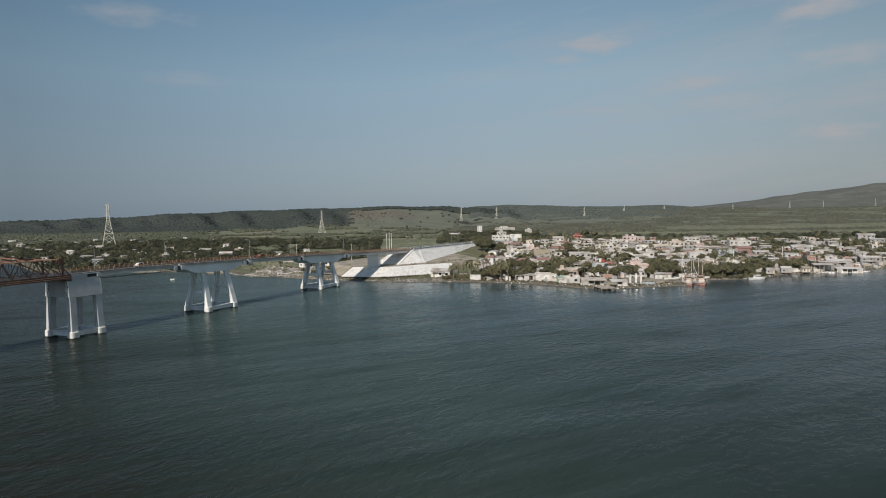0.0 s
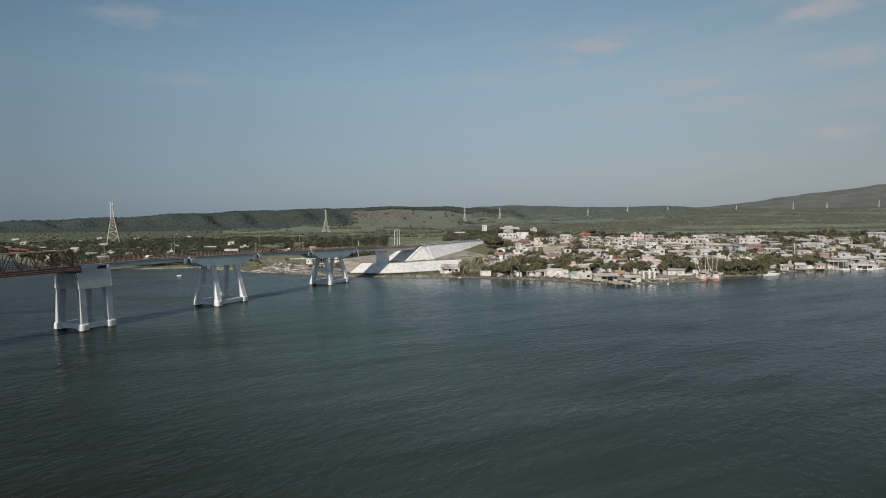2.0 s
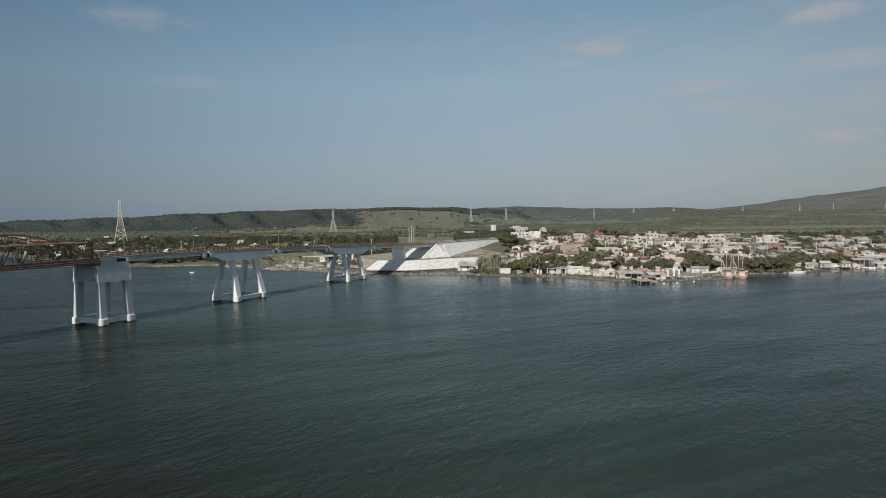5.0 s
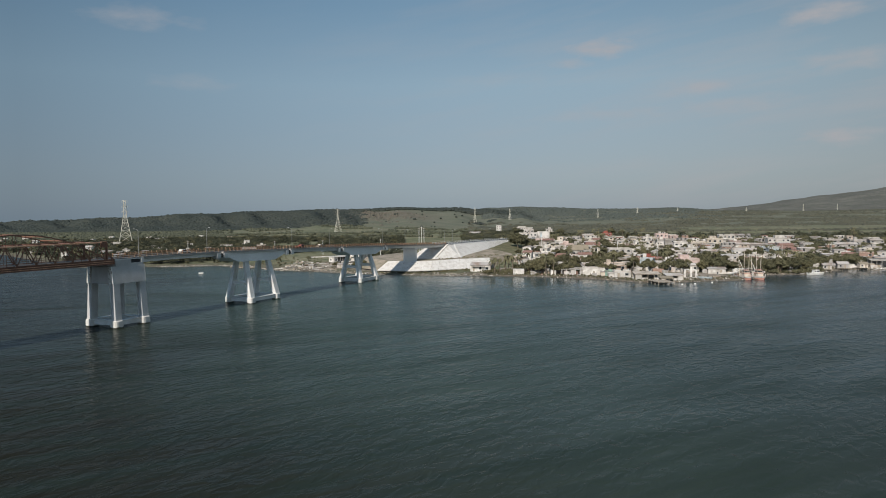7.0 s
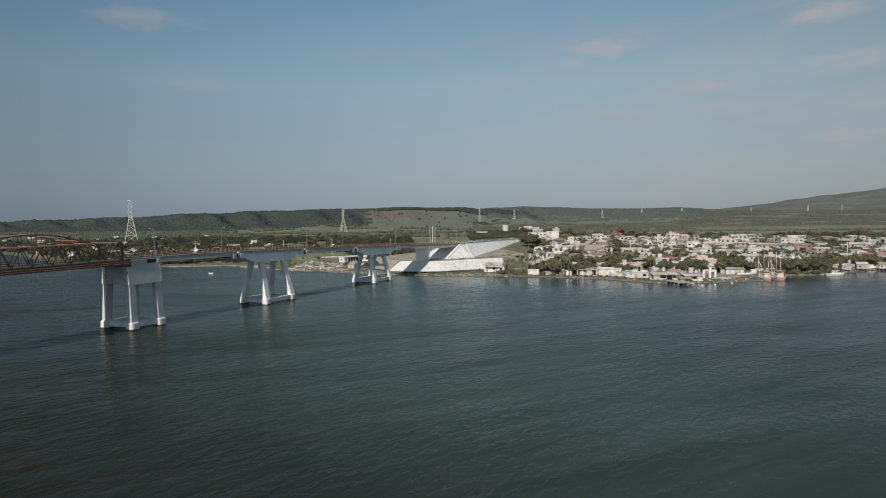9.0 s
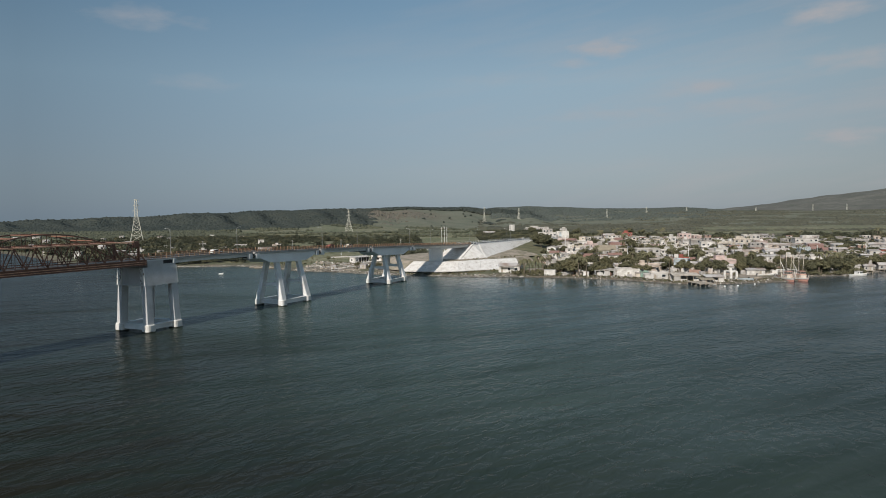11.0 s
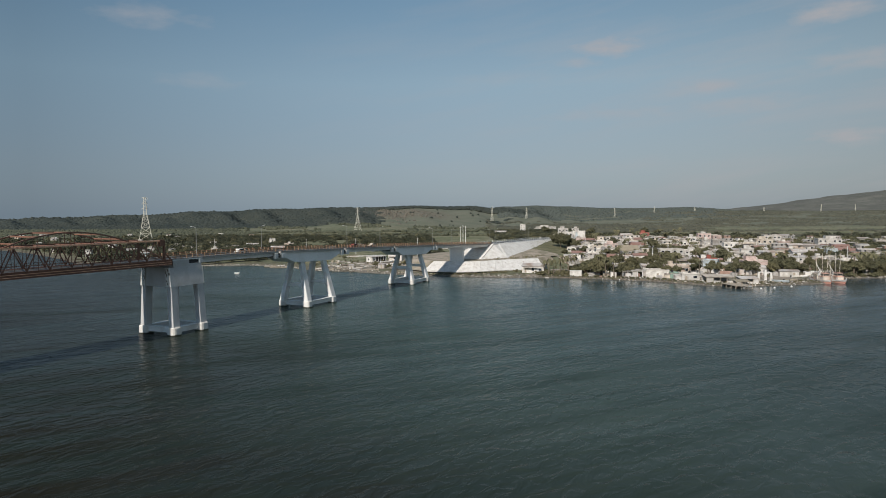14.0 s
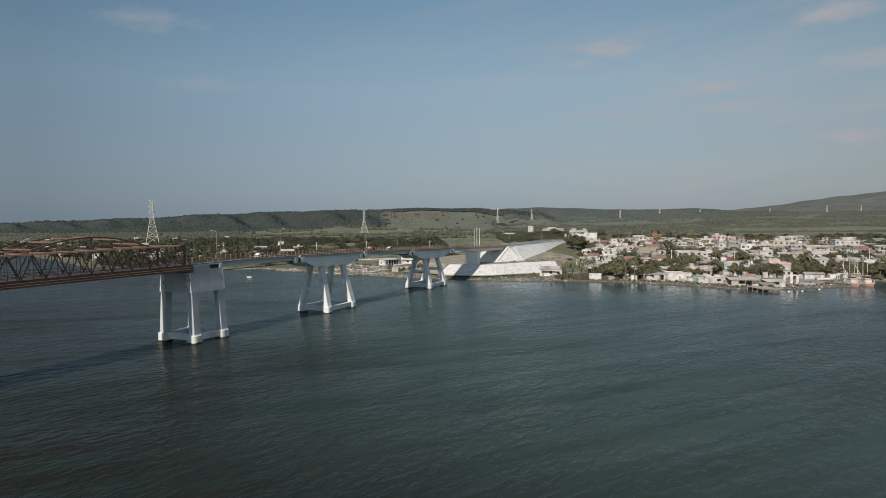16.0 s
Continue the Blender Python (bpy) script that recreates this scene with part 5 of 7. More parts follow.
        x0, x1 = sorted((s * (a + 0.01), s * (a + k)))
        bm = bmesh.new()
        box(bm, x0, x1, -b * 0.7, b * 0.75, -1.0, hh)
        part("lean_to", bm, WALLS[r.choice(("grey", "pale", "cream", colour))], t)
        bm = bmesh.new()
        hexa(bm, [(x0 - .15, -b * .8, hh + .005), (x1 + .15, -b * .8, hh + .005), (x1 + .15, b * .8, hh + .25), (x0 - .15, b * .8, hh + .25)],
             [(x0 - .15, -b * .8, hh + .07), (x1 + .15, -b * .8, hh + .07), (x1 + .15, b * .8, hh + .32), (x0 - .15, b * .8, hh + .32)])
        part("lean_to_roof", bm, r.choice((TIN, SLAB)), t)
    if floors > 1 and w > 5 and r.random() < 0.6:
        bm = bmesh.new()
        box(bm, -a * 0.9, a * r.uniform(0.1, 0.9), -b - 1.1, -b - 0.002, fh - 0.15, fh)
        part("balcony", bm, SLAB, t)
        bm = bmesh.new()
        box(bm, -a * 0.9, a * 0.1, -b - 1.1, -b - 1.0, fh + .004, fh + 0.8)
        part("balcony_rail", bm, WALLS[r.choice(("white", "grey", colour))], t)
    if floors == 1 and w > 9 and r.random() < 0.6:
        bm = bmesh.new()
        box(bm, -a * 0.8, a * 0.5, -b - 1.6, -b - 0.05, h * 0.82, h * 0.82 + 0.12)
        part("awning", bm, TIN, t)
        for q in (-a * 0.78, a * 0.48):
            bm = bmesh.new()
            box(bm, q - .06, q + .06, -b - 1.55, -b - 1.43, -0.6, h * 0.82)
            part("awning_post", bm, GALV, t)
    if roof == "flat" and r.random() < 0.35:
        tanks.append((x + r.uniform(-.25, .25) * w, y + r.uniform(-.1, .3) * d, z + h + 0.17))
    return t


tanks = []
house(79.0, 606, 16.5, 9.0, 6.4, -6, "white", "flat")
house(81, 616, 9, 6, 9.4, -6, "pale", "flat")
house(83.1, 518.7, 11.0, 8.3, 3.2, -4, "pink", "flat")
house(95.5, 512.5, 6.8, 5.1, 4.1, -5, "white", "flat")
house(109.9, 533.8, 8.0, 6.0, 3.8, -6, "pale", "flat")
house(130.1, 586.1, 9.3, 7.0, 4.7, -6, "pink", "gable")
house(98.8, 483.4, 6.9, 5.2, 4.3, -5, "grey", "flat")
house(111.1, 485.9, 10.3, 7.8, 3.9, -6, "brick", "tile")
house(90.7, 433.2, 10.4, 7.8, 5.0, -5, "pale", "thatch")
house(84.5, 388.8, 7.3, 5.5, 5.6, -6, "white", "tile")
house(116.9, 433.5, 14.6, 11.0, 5.4, -7, "pale", "flat")
house(115.4, 369.1, 6.0, 5.0, 3.6, -8, "white", "flat")
house(148.8, 488.1, 10.4, 7.8, 6.1, -9, "white", "flat")
house(104.5, 380.2, 12.6, 9.4, 4.1, -7, "grey", "flat")
house(91.7, 349.2, 11.9, 8.9, 3.8, -7, "peach", "flat")
house(88.9, 324.0, 7.9, 5.9, 2.9, -7, "white", "flat")
house(77.6, 337.4, 10.9, 8.2, 3.3, -6, "white", "flat")
house(84.3, 331.9, 3.9, 5.0, 2.4, -6, "green", "flat")
house(188.0, 562.3, 10.0, 7.5, 7.0, -10, "pink", "flat")
house(180.4, 560.8, 5.0, 5.0, 4.0, -9, "cream", "flat")
house(173.7, 499.9, 7.6, 5.7, 6.7, -10, "grey", "flat")
house(174.4, 479.5, 9.4, 7.0, 6.0, -10, "white", "flat")
house(162.1, 426.9, 7.3, 5.4, 6.1, -11, "white", "flat")
house(210.0, 505.4, 11.2, 8.4, 6.7, -12, "cream", "flat")
house(198.6, 506.4, 13.5, 10.1, 4.0, -11, "cream", "flat")
house(172.1, 422.8, 9.1, 6.8, 4.5, -12, "pale", "gable")
house(177.5, 421.4, 4.1, 5.0, 3.0, -12, "yellow", "flat")
house(132.2, 353.3, 11.4, 8.5, 5.4, -10, "pink", "flat")
house(129.3, 341.5, 8.0, 6.0, 3.4, -10, "white", "gable")
house(140.1, 334.7, 8.4, 6.3, 2.7, -12, "white", "tin")
house(153.7, 430.1, 14.5, 10.9, 3.8, -10, "grey", "flat")
house(130.3, 434.3, 9.3, 7.0, 4.6, -8, "white", "flat")
house(244.2, 563.1, 12.9, 9.7, 6.5, -13, "pale", "flat")
house(275.2, 605.1, 16.0, 12.0, 4.8, -14, "grey", "tin")
house(269.6, 526.0, 16.3, 12.0, 6.5, -15, "pale", "flat")
house(254.1, 487.6, 8.7, 6.5, 5.2, -15, "pink", "tin")
house(231.0, 488.3, 11.7, 8.8, 4.3, -14, "grey", "tin")
house(223.1, 486.9, 9.1, 6.8, 4.3, -13, "peach", "gable")
house(196.8, 426.3, 14.0, 10.5, 4.5, -13, "white", "gable")
house(223.8, 447.5, 10.4, 7.8, 4.8, -14, "blue", "flat")
house(253.8, 482.9, 9.0, 6.8, 3.9, -15, "red", "tile")
house(338.9, 594.4, 7.9, 5.9, 3.7, -17, "grey", "tin")
house(276.9, 497.1, 8.0, 6.0, 4.4, -16, "grey", "tin")
house(195.6, 345.4, 5.0, 5.0, 3.7, -16, "white", "gable")
house(218.9, 371.9, 5.0, 5.0, 7.0, -16, "grey", "tin")
house(300.5, 488.2, 14.3, 10.7, 4.8, -18, "grey", "tin")
house(336.2, 530.4, 11.8, 8.8, 5.2, -18, "grey", "flat")
house(295.6, 449.2, 10.0, 7.5, 4.8, -19, "grey", "flat")
house(347.3, 523.2, 9.8, 7.3, 5.6, -19, "grey", "tin")
house(329.4, 478.3, 11.5, 8.6, 4.3, -19, "grey", "flat")
house(279.7, 445.3, 7.2, 5.4, 4.0, -18, "red", "tin")
house(256.8, 396.5, 7.5, 5.6, 5.3, -18, "brick", "flat")
house(252.3, 416.6, 5.2, 5.0, 5.2, -17, "pale", "tin")
house(250.5, 370.0, 10.0, 6.0, 4.8, -19, "grey", "tin")
house(264.7, 383.3, 13.0, 10.0, 4.2, -19, "grey", "tin")
house(295.7, 400.8, 11.5, 8.6, 4.7, -20, "grey", "tin")
house(408.9, 577.7, 13.3, 10.0, 8.2, -20, "grey", "tin")
house(409.7, 563.3, 11.5, 8.6, 5.0, -21, "grey", "tin")
house(312.2, 435.7, 9.7, 7.3, 4.3, -20, "grey", "flat")
house(341.8, 458.3, 5.3, 5.0, 4.9, -21, "grey", "flat")
house(138.4, 417.9, 7.5, 5.6, 4.1, -9, "grey", "flat")
house(166.7, 379.0, 8.8, 6.6, 5.1, -12, "pale", "tin")
house(235.4, 526.4, 8.9, 6.7, 3.7, -13, "pink", "flat")
house(247.7, 445.4, 9.5, 7.2, 4.4, -16, "grey", "tin")
house(326.8, 548.8, 12.2, 9.1, 4.4, -17, "grey", "flat")
house(76.6, 513.8, 7.1, 5.4, 4.2, -7, "pink", "flat")
house(82.4, 510.7, 7.5, 5.6, 3.8, -8, "pale", "tile")
house(91.8, 508.6, 9.5, 7.2, 4.1, -9, "white", "flat")
house(79.9, 475.9, 6.6, 5.0, 3.5, -8, "cream", "flat")
house(91.8, 483.0, 9.4, 7.1, 4.7, -9, "pink", "flat")
house(72.2, 437.0, 7.8, 5.8, 3.5, -8, "white", "flat")
house(86.3, 423.4, 6.8, 5.1, 2.7, -10, "brick", "flat")
house(84.1, 441.9, 4.7, 5.0, 4.7, -9, "white", "flat")
house(154.6, 615.7, 8.6, 6.5, 5.1, -10, "red", "flat")
house(140.7, 511.9, 6.7, 5.0, 4.6, -12, "pale", "flat")
house(22.0, 363.8, 11.6, 8.7, 3.5, -20, "white", "gable")
house(120.1, 376.3, 5.4, 5.0, 4.2, -14, "red", "flat")
house(117.9, 388.0, 9.3, 7.0, 3.4, -13, "brick", "flat")
house(147.2, 484.6, 12.9, 9.7, 3.9, -13, "pale", "flat")
house(204.2, 602.6, 5.9, 5.0, 5.0, -13, "white", "flat")
house(180.1, 530.7, 12.1, 9.1, 3.9, -14, "grey", "flat")
house(127.6, 1037.5, 30.8, 12.0, 5.0, -5, "pale", "flat")
house(80.0, 932.1, 7.0, 5.3, 10.9, -4, "white", "flat")
house(40.8, 824.7, 13.7, 10.3, 4.1, -3, "white", "tin")
house(144.1, 885.9, 8.9, 6.7, 5.9, -7, "pale", "flat")
house(-56.7, 439.3, 9.3, 7.0, 5.3, -20, "white", "tin")
house(-158.9, 571.0, 7.3, 5.4, 3.8, 10, "peach", "flat")
house(-158.8, 534.5, 10.0, 7.5, 3.5, 11, "pale", "gable")
house(-194.0, 585.0, 9.6, 7.2, 3.1, 12, "blue", "tin")
house(-202.5, 557.9, 9.2, 6.9, 2.9, 13, "pale", "tin")
house(-234.8, 562.9, 7.1, 5.4, 2.4, 14, "pale", "gable")
house(-205.1, 524.3, 5.1, 4.2, 3.4, 14, "pale", "flat")
house(-183.8, 536.2, 4.0, 4.2, 2.5, 12, "white", "gable")
house(-117.9, 545.4, 5.8, 4.3, 2.4, 8, "cream", "tin")
house(-96.4, 561.0, 5.1, 4.2, 3.0, 7, "white", "flat")
house(-542.9, 851.8, 8.8, 6.6, 4.4, 20, "pale", "flat")
house(-471.1, 757.2, 7.9, 6.0, 3.4, 20, "pale", "tin")
house(-391.9, 659.3, 6.9, 5.2, 2.6, 19, "cream", "gable")
house(-270.8, 525.9, 7.9, 6.0, 3.8, 17, "pale", "tin")
house(-241.6, 487.3, 7.3, 5.5, 3.5, 17, "blue", "tin")
house(-258.4, 532.2, 5.6, 4.2, 3.9, 16, "white", "flat")
house(-408.5, 672.0, 5.5, 4.2, 2.6, 19, "white", "flat")
house(-424.2, 767.7, 4.6, 4.2, 3.0, 18, "pale", "gable")
house(-337.0, 676.0, 7.1, 5.3, 4.4, 16, "pale", "flat")
house(-263.8, 578.0, 5.2, 4.2, 2.7, 15, "pale", "tin")
house(-443.1, 684.4, 4.6, 4.2, 2.7, 20, "pale", "tin")
house(-359.4, 627.1, 7.5, 5.6, 2.5, 18, "pale", "tin")
house(-251.7, 580.4, 3.5, 4.2, 2.4, 15, "pale", "flat")
# the rest of the town, loosely in rows behind the shore
def free(x, y, w):
    return not any((x - p) ** 2 + (y - q) ** 2 < (w * 0.6 + r) ** 2 for p, q, r in SPOTS)


def in_town(x, y):
    n = (x - BASE[0]) * DIR[1] - (y - BASE[1]) * DIR[0]
    if n < 34 or x < 75 and y < 400 or x / y > 0.80 or y > 575 + 0.1 * x:
        return False
    return float(shore_distance(x, y)) > 13 and not (150 < x < 215 and y < 372)


# dark trees that stand out above the roofs
for x0, y0, h in ((87, 357, 7.2), (116, 468, 9.9), (141, 418, 7.1), (122, 343, 5.2), (118, 344, 4.9), (100, 507, 7.1), (44, 316, 5.1), (60, 342, 5.1), (81, 348, 5.2), (173, 611, 6.3), (130, 726, 8.5), (183, 711, 9.6), (185, 673, 8.0), (83, 740, 11.2)):
    for k in range(60):
        a, r = k * 2.4, 0.35 * k
        x, y = x0 + r * math.cos(a), y0 + r * math.sin(a)
        if float(shore_distance(x, y)) > 4 and not any((x - p) ** 2 + (y - q) ** 2 < (w * 0.7 + 1.6) ** 2 for p, q, w in SPOTS):
            tree(x, y, h, (0, 3, 2)[int(x0) % 3])
            break
TINTS = ("white", "cream", "pale", "grey", "pink", "peach", "blue", "brick", "yellow", "green")
random.seed(21)
tries = placed = 0
while tries < 12000 and placed < 150:
    tries += 1
    x, y = random.uniform(45, 400), random.triangular(330, 600, 360)
    w = random.uniform(4, 8.5)
    if not in_town(x, y) or not free(x, y, w) or x > 205 and random.random() < 0.78:
        continue
    h = random.choice((2.4, 2.6, 2.8, 2.8, 3.0, 3.0, 3.2, 5.4))
    house(x, y, w, random.uniform(4.5, 8), h, random.gauss(-13, 14) + random.choice((0, 0, 0, 90)), random.choices(TINTS, (26, 14, 24, 20, 5, 5, 3, 5, 2, 1) if x < 205 else (6, 6, 20, 40, 6, 5, 3, 18, 1, 1))[0],
          random.choices(("flat", "tin", "gable", "tile"), (56, 24, 14, 6))[0])
    placed += 1


def back_rows(name, label, count, spot, seed, size=1.0):
    """Small houses at the back, joined: walls, roofs and openings."""
    random.seed(seed)
    walls = [WALLS[k] for k in ("white", "cream", "pale", "grey", "pink", "brick")]
    bm = bmesh.new()
    made = tries = 0
    while made < count and tries < count * 60:
        tries += 1
        x, y, turn = spot()
        w, d = random.uniform(3.5, 8.0) * size, random.uniform(4, 7) * size
        if not free(x, y, w * 0.8):
            continue
        SPOTS.append((x, y, w * 0.55))
        h = random.choice((2.4, 2.6, 2.8, 3.0, 3.2, 4.8))
        z = ground_z(x, y)
        m = pose(x, y, z, 0, 0, turn)

        def solid(q, slot):
            n0 = len(bm.faces)
            v0 = len(bm.verts)
            box(bm, *q)
            bm.verts.ensure_lookup_table()
            bm.faces.ensure_lookup_table()
            for v in bm.verts[v0:]:
                v.co = m @ v.co
            for f in bm.faces[n0:]:
                f.material_index = slot

        solid((-w / 2, w / 2, -d / 2, d / 2, -1, h), random.choices(range(6), (28, 16, 26, 22, 5, 5) if x < 205 else (8, 5, 20, 44, 5, 18))[0])
        solid((-w / 2 - .25, w / 2 + .25, -d / 2 - .3, d / 2 + .25, h + .004, h + random.choice((.15, .15, .5))), random.choices((6, 7, 8), (60, 30, 10))[0])
        for f in range(max(1, round(h / 3))):
            for k in range(max(1, int(w / 2.6))):
                px = -w / 2 + w * (k + .5) / max(1, int(w / 2.6))
                wd, top = random.choice(((.5, 1.9), (.6, 1.9), (.7, 2.1)))
                low = f * 2.8 + (0.1 if random.random() < .3 else 0.9)
                solid((px - wd, px + wd, -d / 2 - .05, -d / 2 + .1, low, f * 2.8 + top), 9)
        made += 1
    me = bpy.data.meshes.new(name)
    bm.to_mesh(me)
    bm.free()
    for k in (*walls, SLAB, TIN, TILE, GLASS):
        me.materials.append(k)
    return tagged(new(name, me), label, "houses", kind="stuff")


def town_spot():
    while True:
        x, y = random.uniform(50, 410), random.uniform(400, 620)
        if in_town(x, y) and (x < 215 or random.random() < 0.26):
            return x, y, random.gauss(-13, 12)


def village_spot():
    while True:
        y = random.uniform(470, 900)
        x = random.uniform(-0.74, -0.28) * y
        if float(shore_distance(x, y)) > 14 and not (x > -170 and y < 520):
            return x, y, random.gauss(14, 15)


back_rows("back_street_houses", "crowded pale concrete houses of the back streets", 230, town_spot, 31)
back_rows("village_houses", "small scattered houses of the village across the inlet", 46, village_spot, 32, 0.72)
# trees in the gaps between the houses
back_trees = []
tries = placed = 0
while tries < 16000 and placed < 520:
    tries += 1
    x, y = random.choice((random.uniform(40, 420), random.uniform(40, 150))), random.uniform(335, 680)
    n = (x - BASE[0]) * DIR[1] - (y - BASE[1]) * DIR[0]
    s = (x - BASE[0]) * DIR[0] + (y - BASE[1]) * DIR[1]
    if n < 24 or x / y > 0.80 or float(shore_distance(x, y)) < 8 or n < 60 and s < 328:
        continue
    if any((x - p) ** 2 + (y - q) ** 2 < (r * 0.66 + 1.0) ** 2 for p, q, r in SPOTS):
        continue
    if random.random() < 0.14:
        palm(x, y, random.uniform(6.5, 10), random.choice((0, 1)))
    elif y < 470:
        tree(x, y, random.uniform(3.5, 7.0), random.choice((0, 1, 1, 2, 3)))
    else:
        back_trees.append((x, y, random.uniform(3.5, 7.5)))
        SPOTS.append((x, y, 2.0))
    placed += 1
# the village across the inlet
tries = placed = 0
while tries < 6000 and placed < 7:
    tries += 1
    y = random.uniform(470, 900)
    x = random.uniform(-0.72, -0.28) * y
    if float(shore_distance(x, y)) < 14 or any((x - p) ** 2 + (y - q) ** 2 < (7 + r) ** 2 for p, q, r in SPOTS):
        continue
    if x > -170 and y < 520:
        continue
    house(x, y, random.uniform(4.5, 7), random.uniform(5, 7), random.choice((2.6, 2.8, 3.0, 5.4)), random.gauss(14, 10), random.choices(("white", "pale", "cream", "blue", "peach", "grey"), (40, 20, 14, 6, 6, 10))[0],
          random.choices(("flat", "tin", "gable", "tile"), (30, 34, 30, 6))[0])
    placed += 1
# greenery of the village and the town's edge, too far to tell tree from tree
def mass(n, u0, u1, y0, y1, lo, hi, keep):
    x, y = sow(n, u0, u1, y0, y1, keep)
    h = lo + (hi - lo) * rng.random(len(x)) ** 1.5
    ok = np.ones(len(x), bool)
    for p, q, r in SPOTS:
        ok &= (x - p) ** 2 + (y - q) ** 2 > (r * 0.66 + 0.6) ** 2
    return list(zip(x[ok], y[ok], h[ok]))


mass_a = mass(5200, -0.76, -0.06, 445, 800, 2.5, 8.5, lambda x, y, u: (patchy(x, y, 120, 3.3) > np.interp(u, (-0.55, -0.45, -0.30, -0.24), (0.34, 0.22, 0.26, 0.52))) & ~((x > -150) & (x < -55) & (y < 520)))
mass_b = mass(8200, 0.08, 0.80, 350, 740, 1.5, 6.5, lambda x, y, u: (patchy(x, y, 90, 8.3) > np.interp(y, (350, 420, 560, 600, 740), (0.40, 0.38, 0.38, 0.32, 0.40)) - 0.03 * (x < 140) - 0.16 * np.clip((x - 190) / 60, 0, 1)) & ((u < 0.33) | (y < 600)) & (shore_distance(x, y) > 16) & ~(((x - BASE[0]) * DIR[1] - (y - BASE[1]) * DIR[0] < 58) & ((x - BASE[0]) * DIR[0] + (y - BASE[1]) * DIR[1] < 328)))
mass_a += mass(1300, 0.03, 0.17, 620, 960, 3.5, 8.0, lambda x, y, u: patchy(x, y, 60, 1.3) > 0.42)
grove = mass(420, 0.10, 0.80, 625, 740, 5.0, 9.5, lambda x, y, u: patchy(x, y, 70, 6.6) > np.interp(u, (0.1, 0.3, 0.5, 0.62, 0.8), (0.40, 0.50, 0.56, 0.40, 0.36)))
grove += mass(900, 0.50, 0.80, 370, 600, 3.0, 7.5, lambda x, y, u: (patchy(x, y, 60, 4.6) > 0.40) & (shore_distance(x, y) > 9))
leafy_mass("grove", "dark leafy trees standing behind and among the outer houses", grove, VILLAGELEAF)
leafy_mass("village_greenery", "dark green trees and bushes among the outlying houses", [p for i, p in enumerate(mass_a) if i % 4], VILLAGELEAF)
leafy_mass("village_scrub", "olive trees and scrub among the outlying houses", mass_a[::4], LEAF)
leafy_mass("town_greenery", "olive trees and bushes behind the town", mass_b[::2], LEAFDRY)
leafy_mass("back_street_trees", "leafy trees between the houses of the back streets", back_trees, LEAF)
leafy_mass("yard_greenery", "dark green trees in the yards between the houses", mass_b[1::2], LEAF)
# shore grass and bushes
mass_c = mass(5200, -0.40, 0.70, 300, 520, 0.4, 1.7, lambda x, y, u: (shore_distance(x, y) < 60) & (patchy(x, y, 40, 2.2) > 0.42))
leafy_mass("shore_bushes", "low green bushes and weeds along the shore", mass_c, LEAFDRY)
# roof tanks
bm = bmesh.new()
tube(bm, ((0, 0, 0), (0, 0, 0.95), (0, 0, 1.15), (0, 0, 1.3)), (0.55, 0.55, 0.4, 0.2), 12)
TANK = mesh_of("tank_body", bm, BLACKTANK)
bm = bmesh.new()
tube(bm, ((0, 0, 1.3), (0, 0, 1.38)), (0.24, 0.22), 10)
LID = mesh_of("tank_lid", bm, BLACKTANK)
for x, y, z in tanks[:60]:
    t = thing("water_tank", pose(x, y, z), "black plastic water tank standing on a flat roof", "water tank", "roof tanks")
    piece("body", TANK, t, Matrix.Identity(4))
    piece("lid", LID, t, Matrix.Identity(4))

# yards: low walls, lean-tos and piles between the houses
random.seed(41)
bm = bmesh.new()
for _ in range(4600):
    x, y = random.uniform(45, 400), random.triangular(325, 600, 360)
    n = (x - BASE[0]) * DIR[1] - (y - BASE[1]) * DIR[0]
    if n < 40 or x / y > 0.8 or float(shore_distance(x, y)) < 3:
        continue
    w, d, h = random.choice(((random.uniform(2, 7), .2, random.uniform(.8, 2.0)), (random.uniform(1.5, 4), random.uniform(1.5, 3), random.uniform(1.2, 2.3)), (random.uniform(.5, 1.4), random.uniform(.5, 1.4), random.uniform(.3, .9))))
    m = pose(x, y, ground_z(x, y), 0, 0, random.gauss(-13, 8) + random.choice((0, 90)))
    v0, f0 = len(bm.verts), len(bm.faces)
    hexa(bm, ((-w / 2, -d / 2, -.4), (w / 2, -d / 2, -.4), (w / 2, d / 2, -.4), (-w / 2, d / 2, -.4)), ((-w / 2, -d / 2, h), (w / 2, -d / 2, h), (w / 2, d / 2, h * 1.12), (-w / 2, d / 2, h * 1.12)))
    bm.verts.ensure_lookup_table()
    bm.faces.ensure_lookup_table()
    for v in bm.verts[v0:]:
        v.co = m @ v.co
    k = random.choices(range(6), (26, 22, 18, 14, 12, 8))[0]
    for f in bm.faces[f0:]:
        f.material_index = k
me = bpy.data.meshes.new("yard_clutter")
bm.to_mesh(me)
bm.free()
for k in (WALLS["grey"], WALLS["pale"], TIN, WOOD, WALLS["white"], WALLS["brick"]):
    me.materials.append(k)
tagged(new("yard_clutter", me), "low walls, lean-to sheds and piles between the houses", "clutter", kind="stuff")

# mangroves and weeds close to the water
def fringe(n, x0, x1, d0, d1, lo, hi):
    out = []
    for _ in range(n):
        x = random.uniform(x0, x1)
        y = float(np.interp(x, COAST_X, COAST_Y)) + random.uniform(d0, d1)
        out.append((x, y, lo + (hi - lo) * random.random() ** 1.4))
    return out


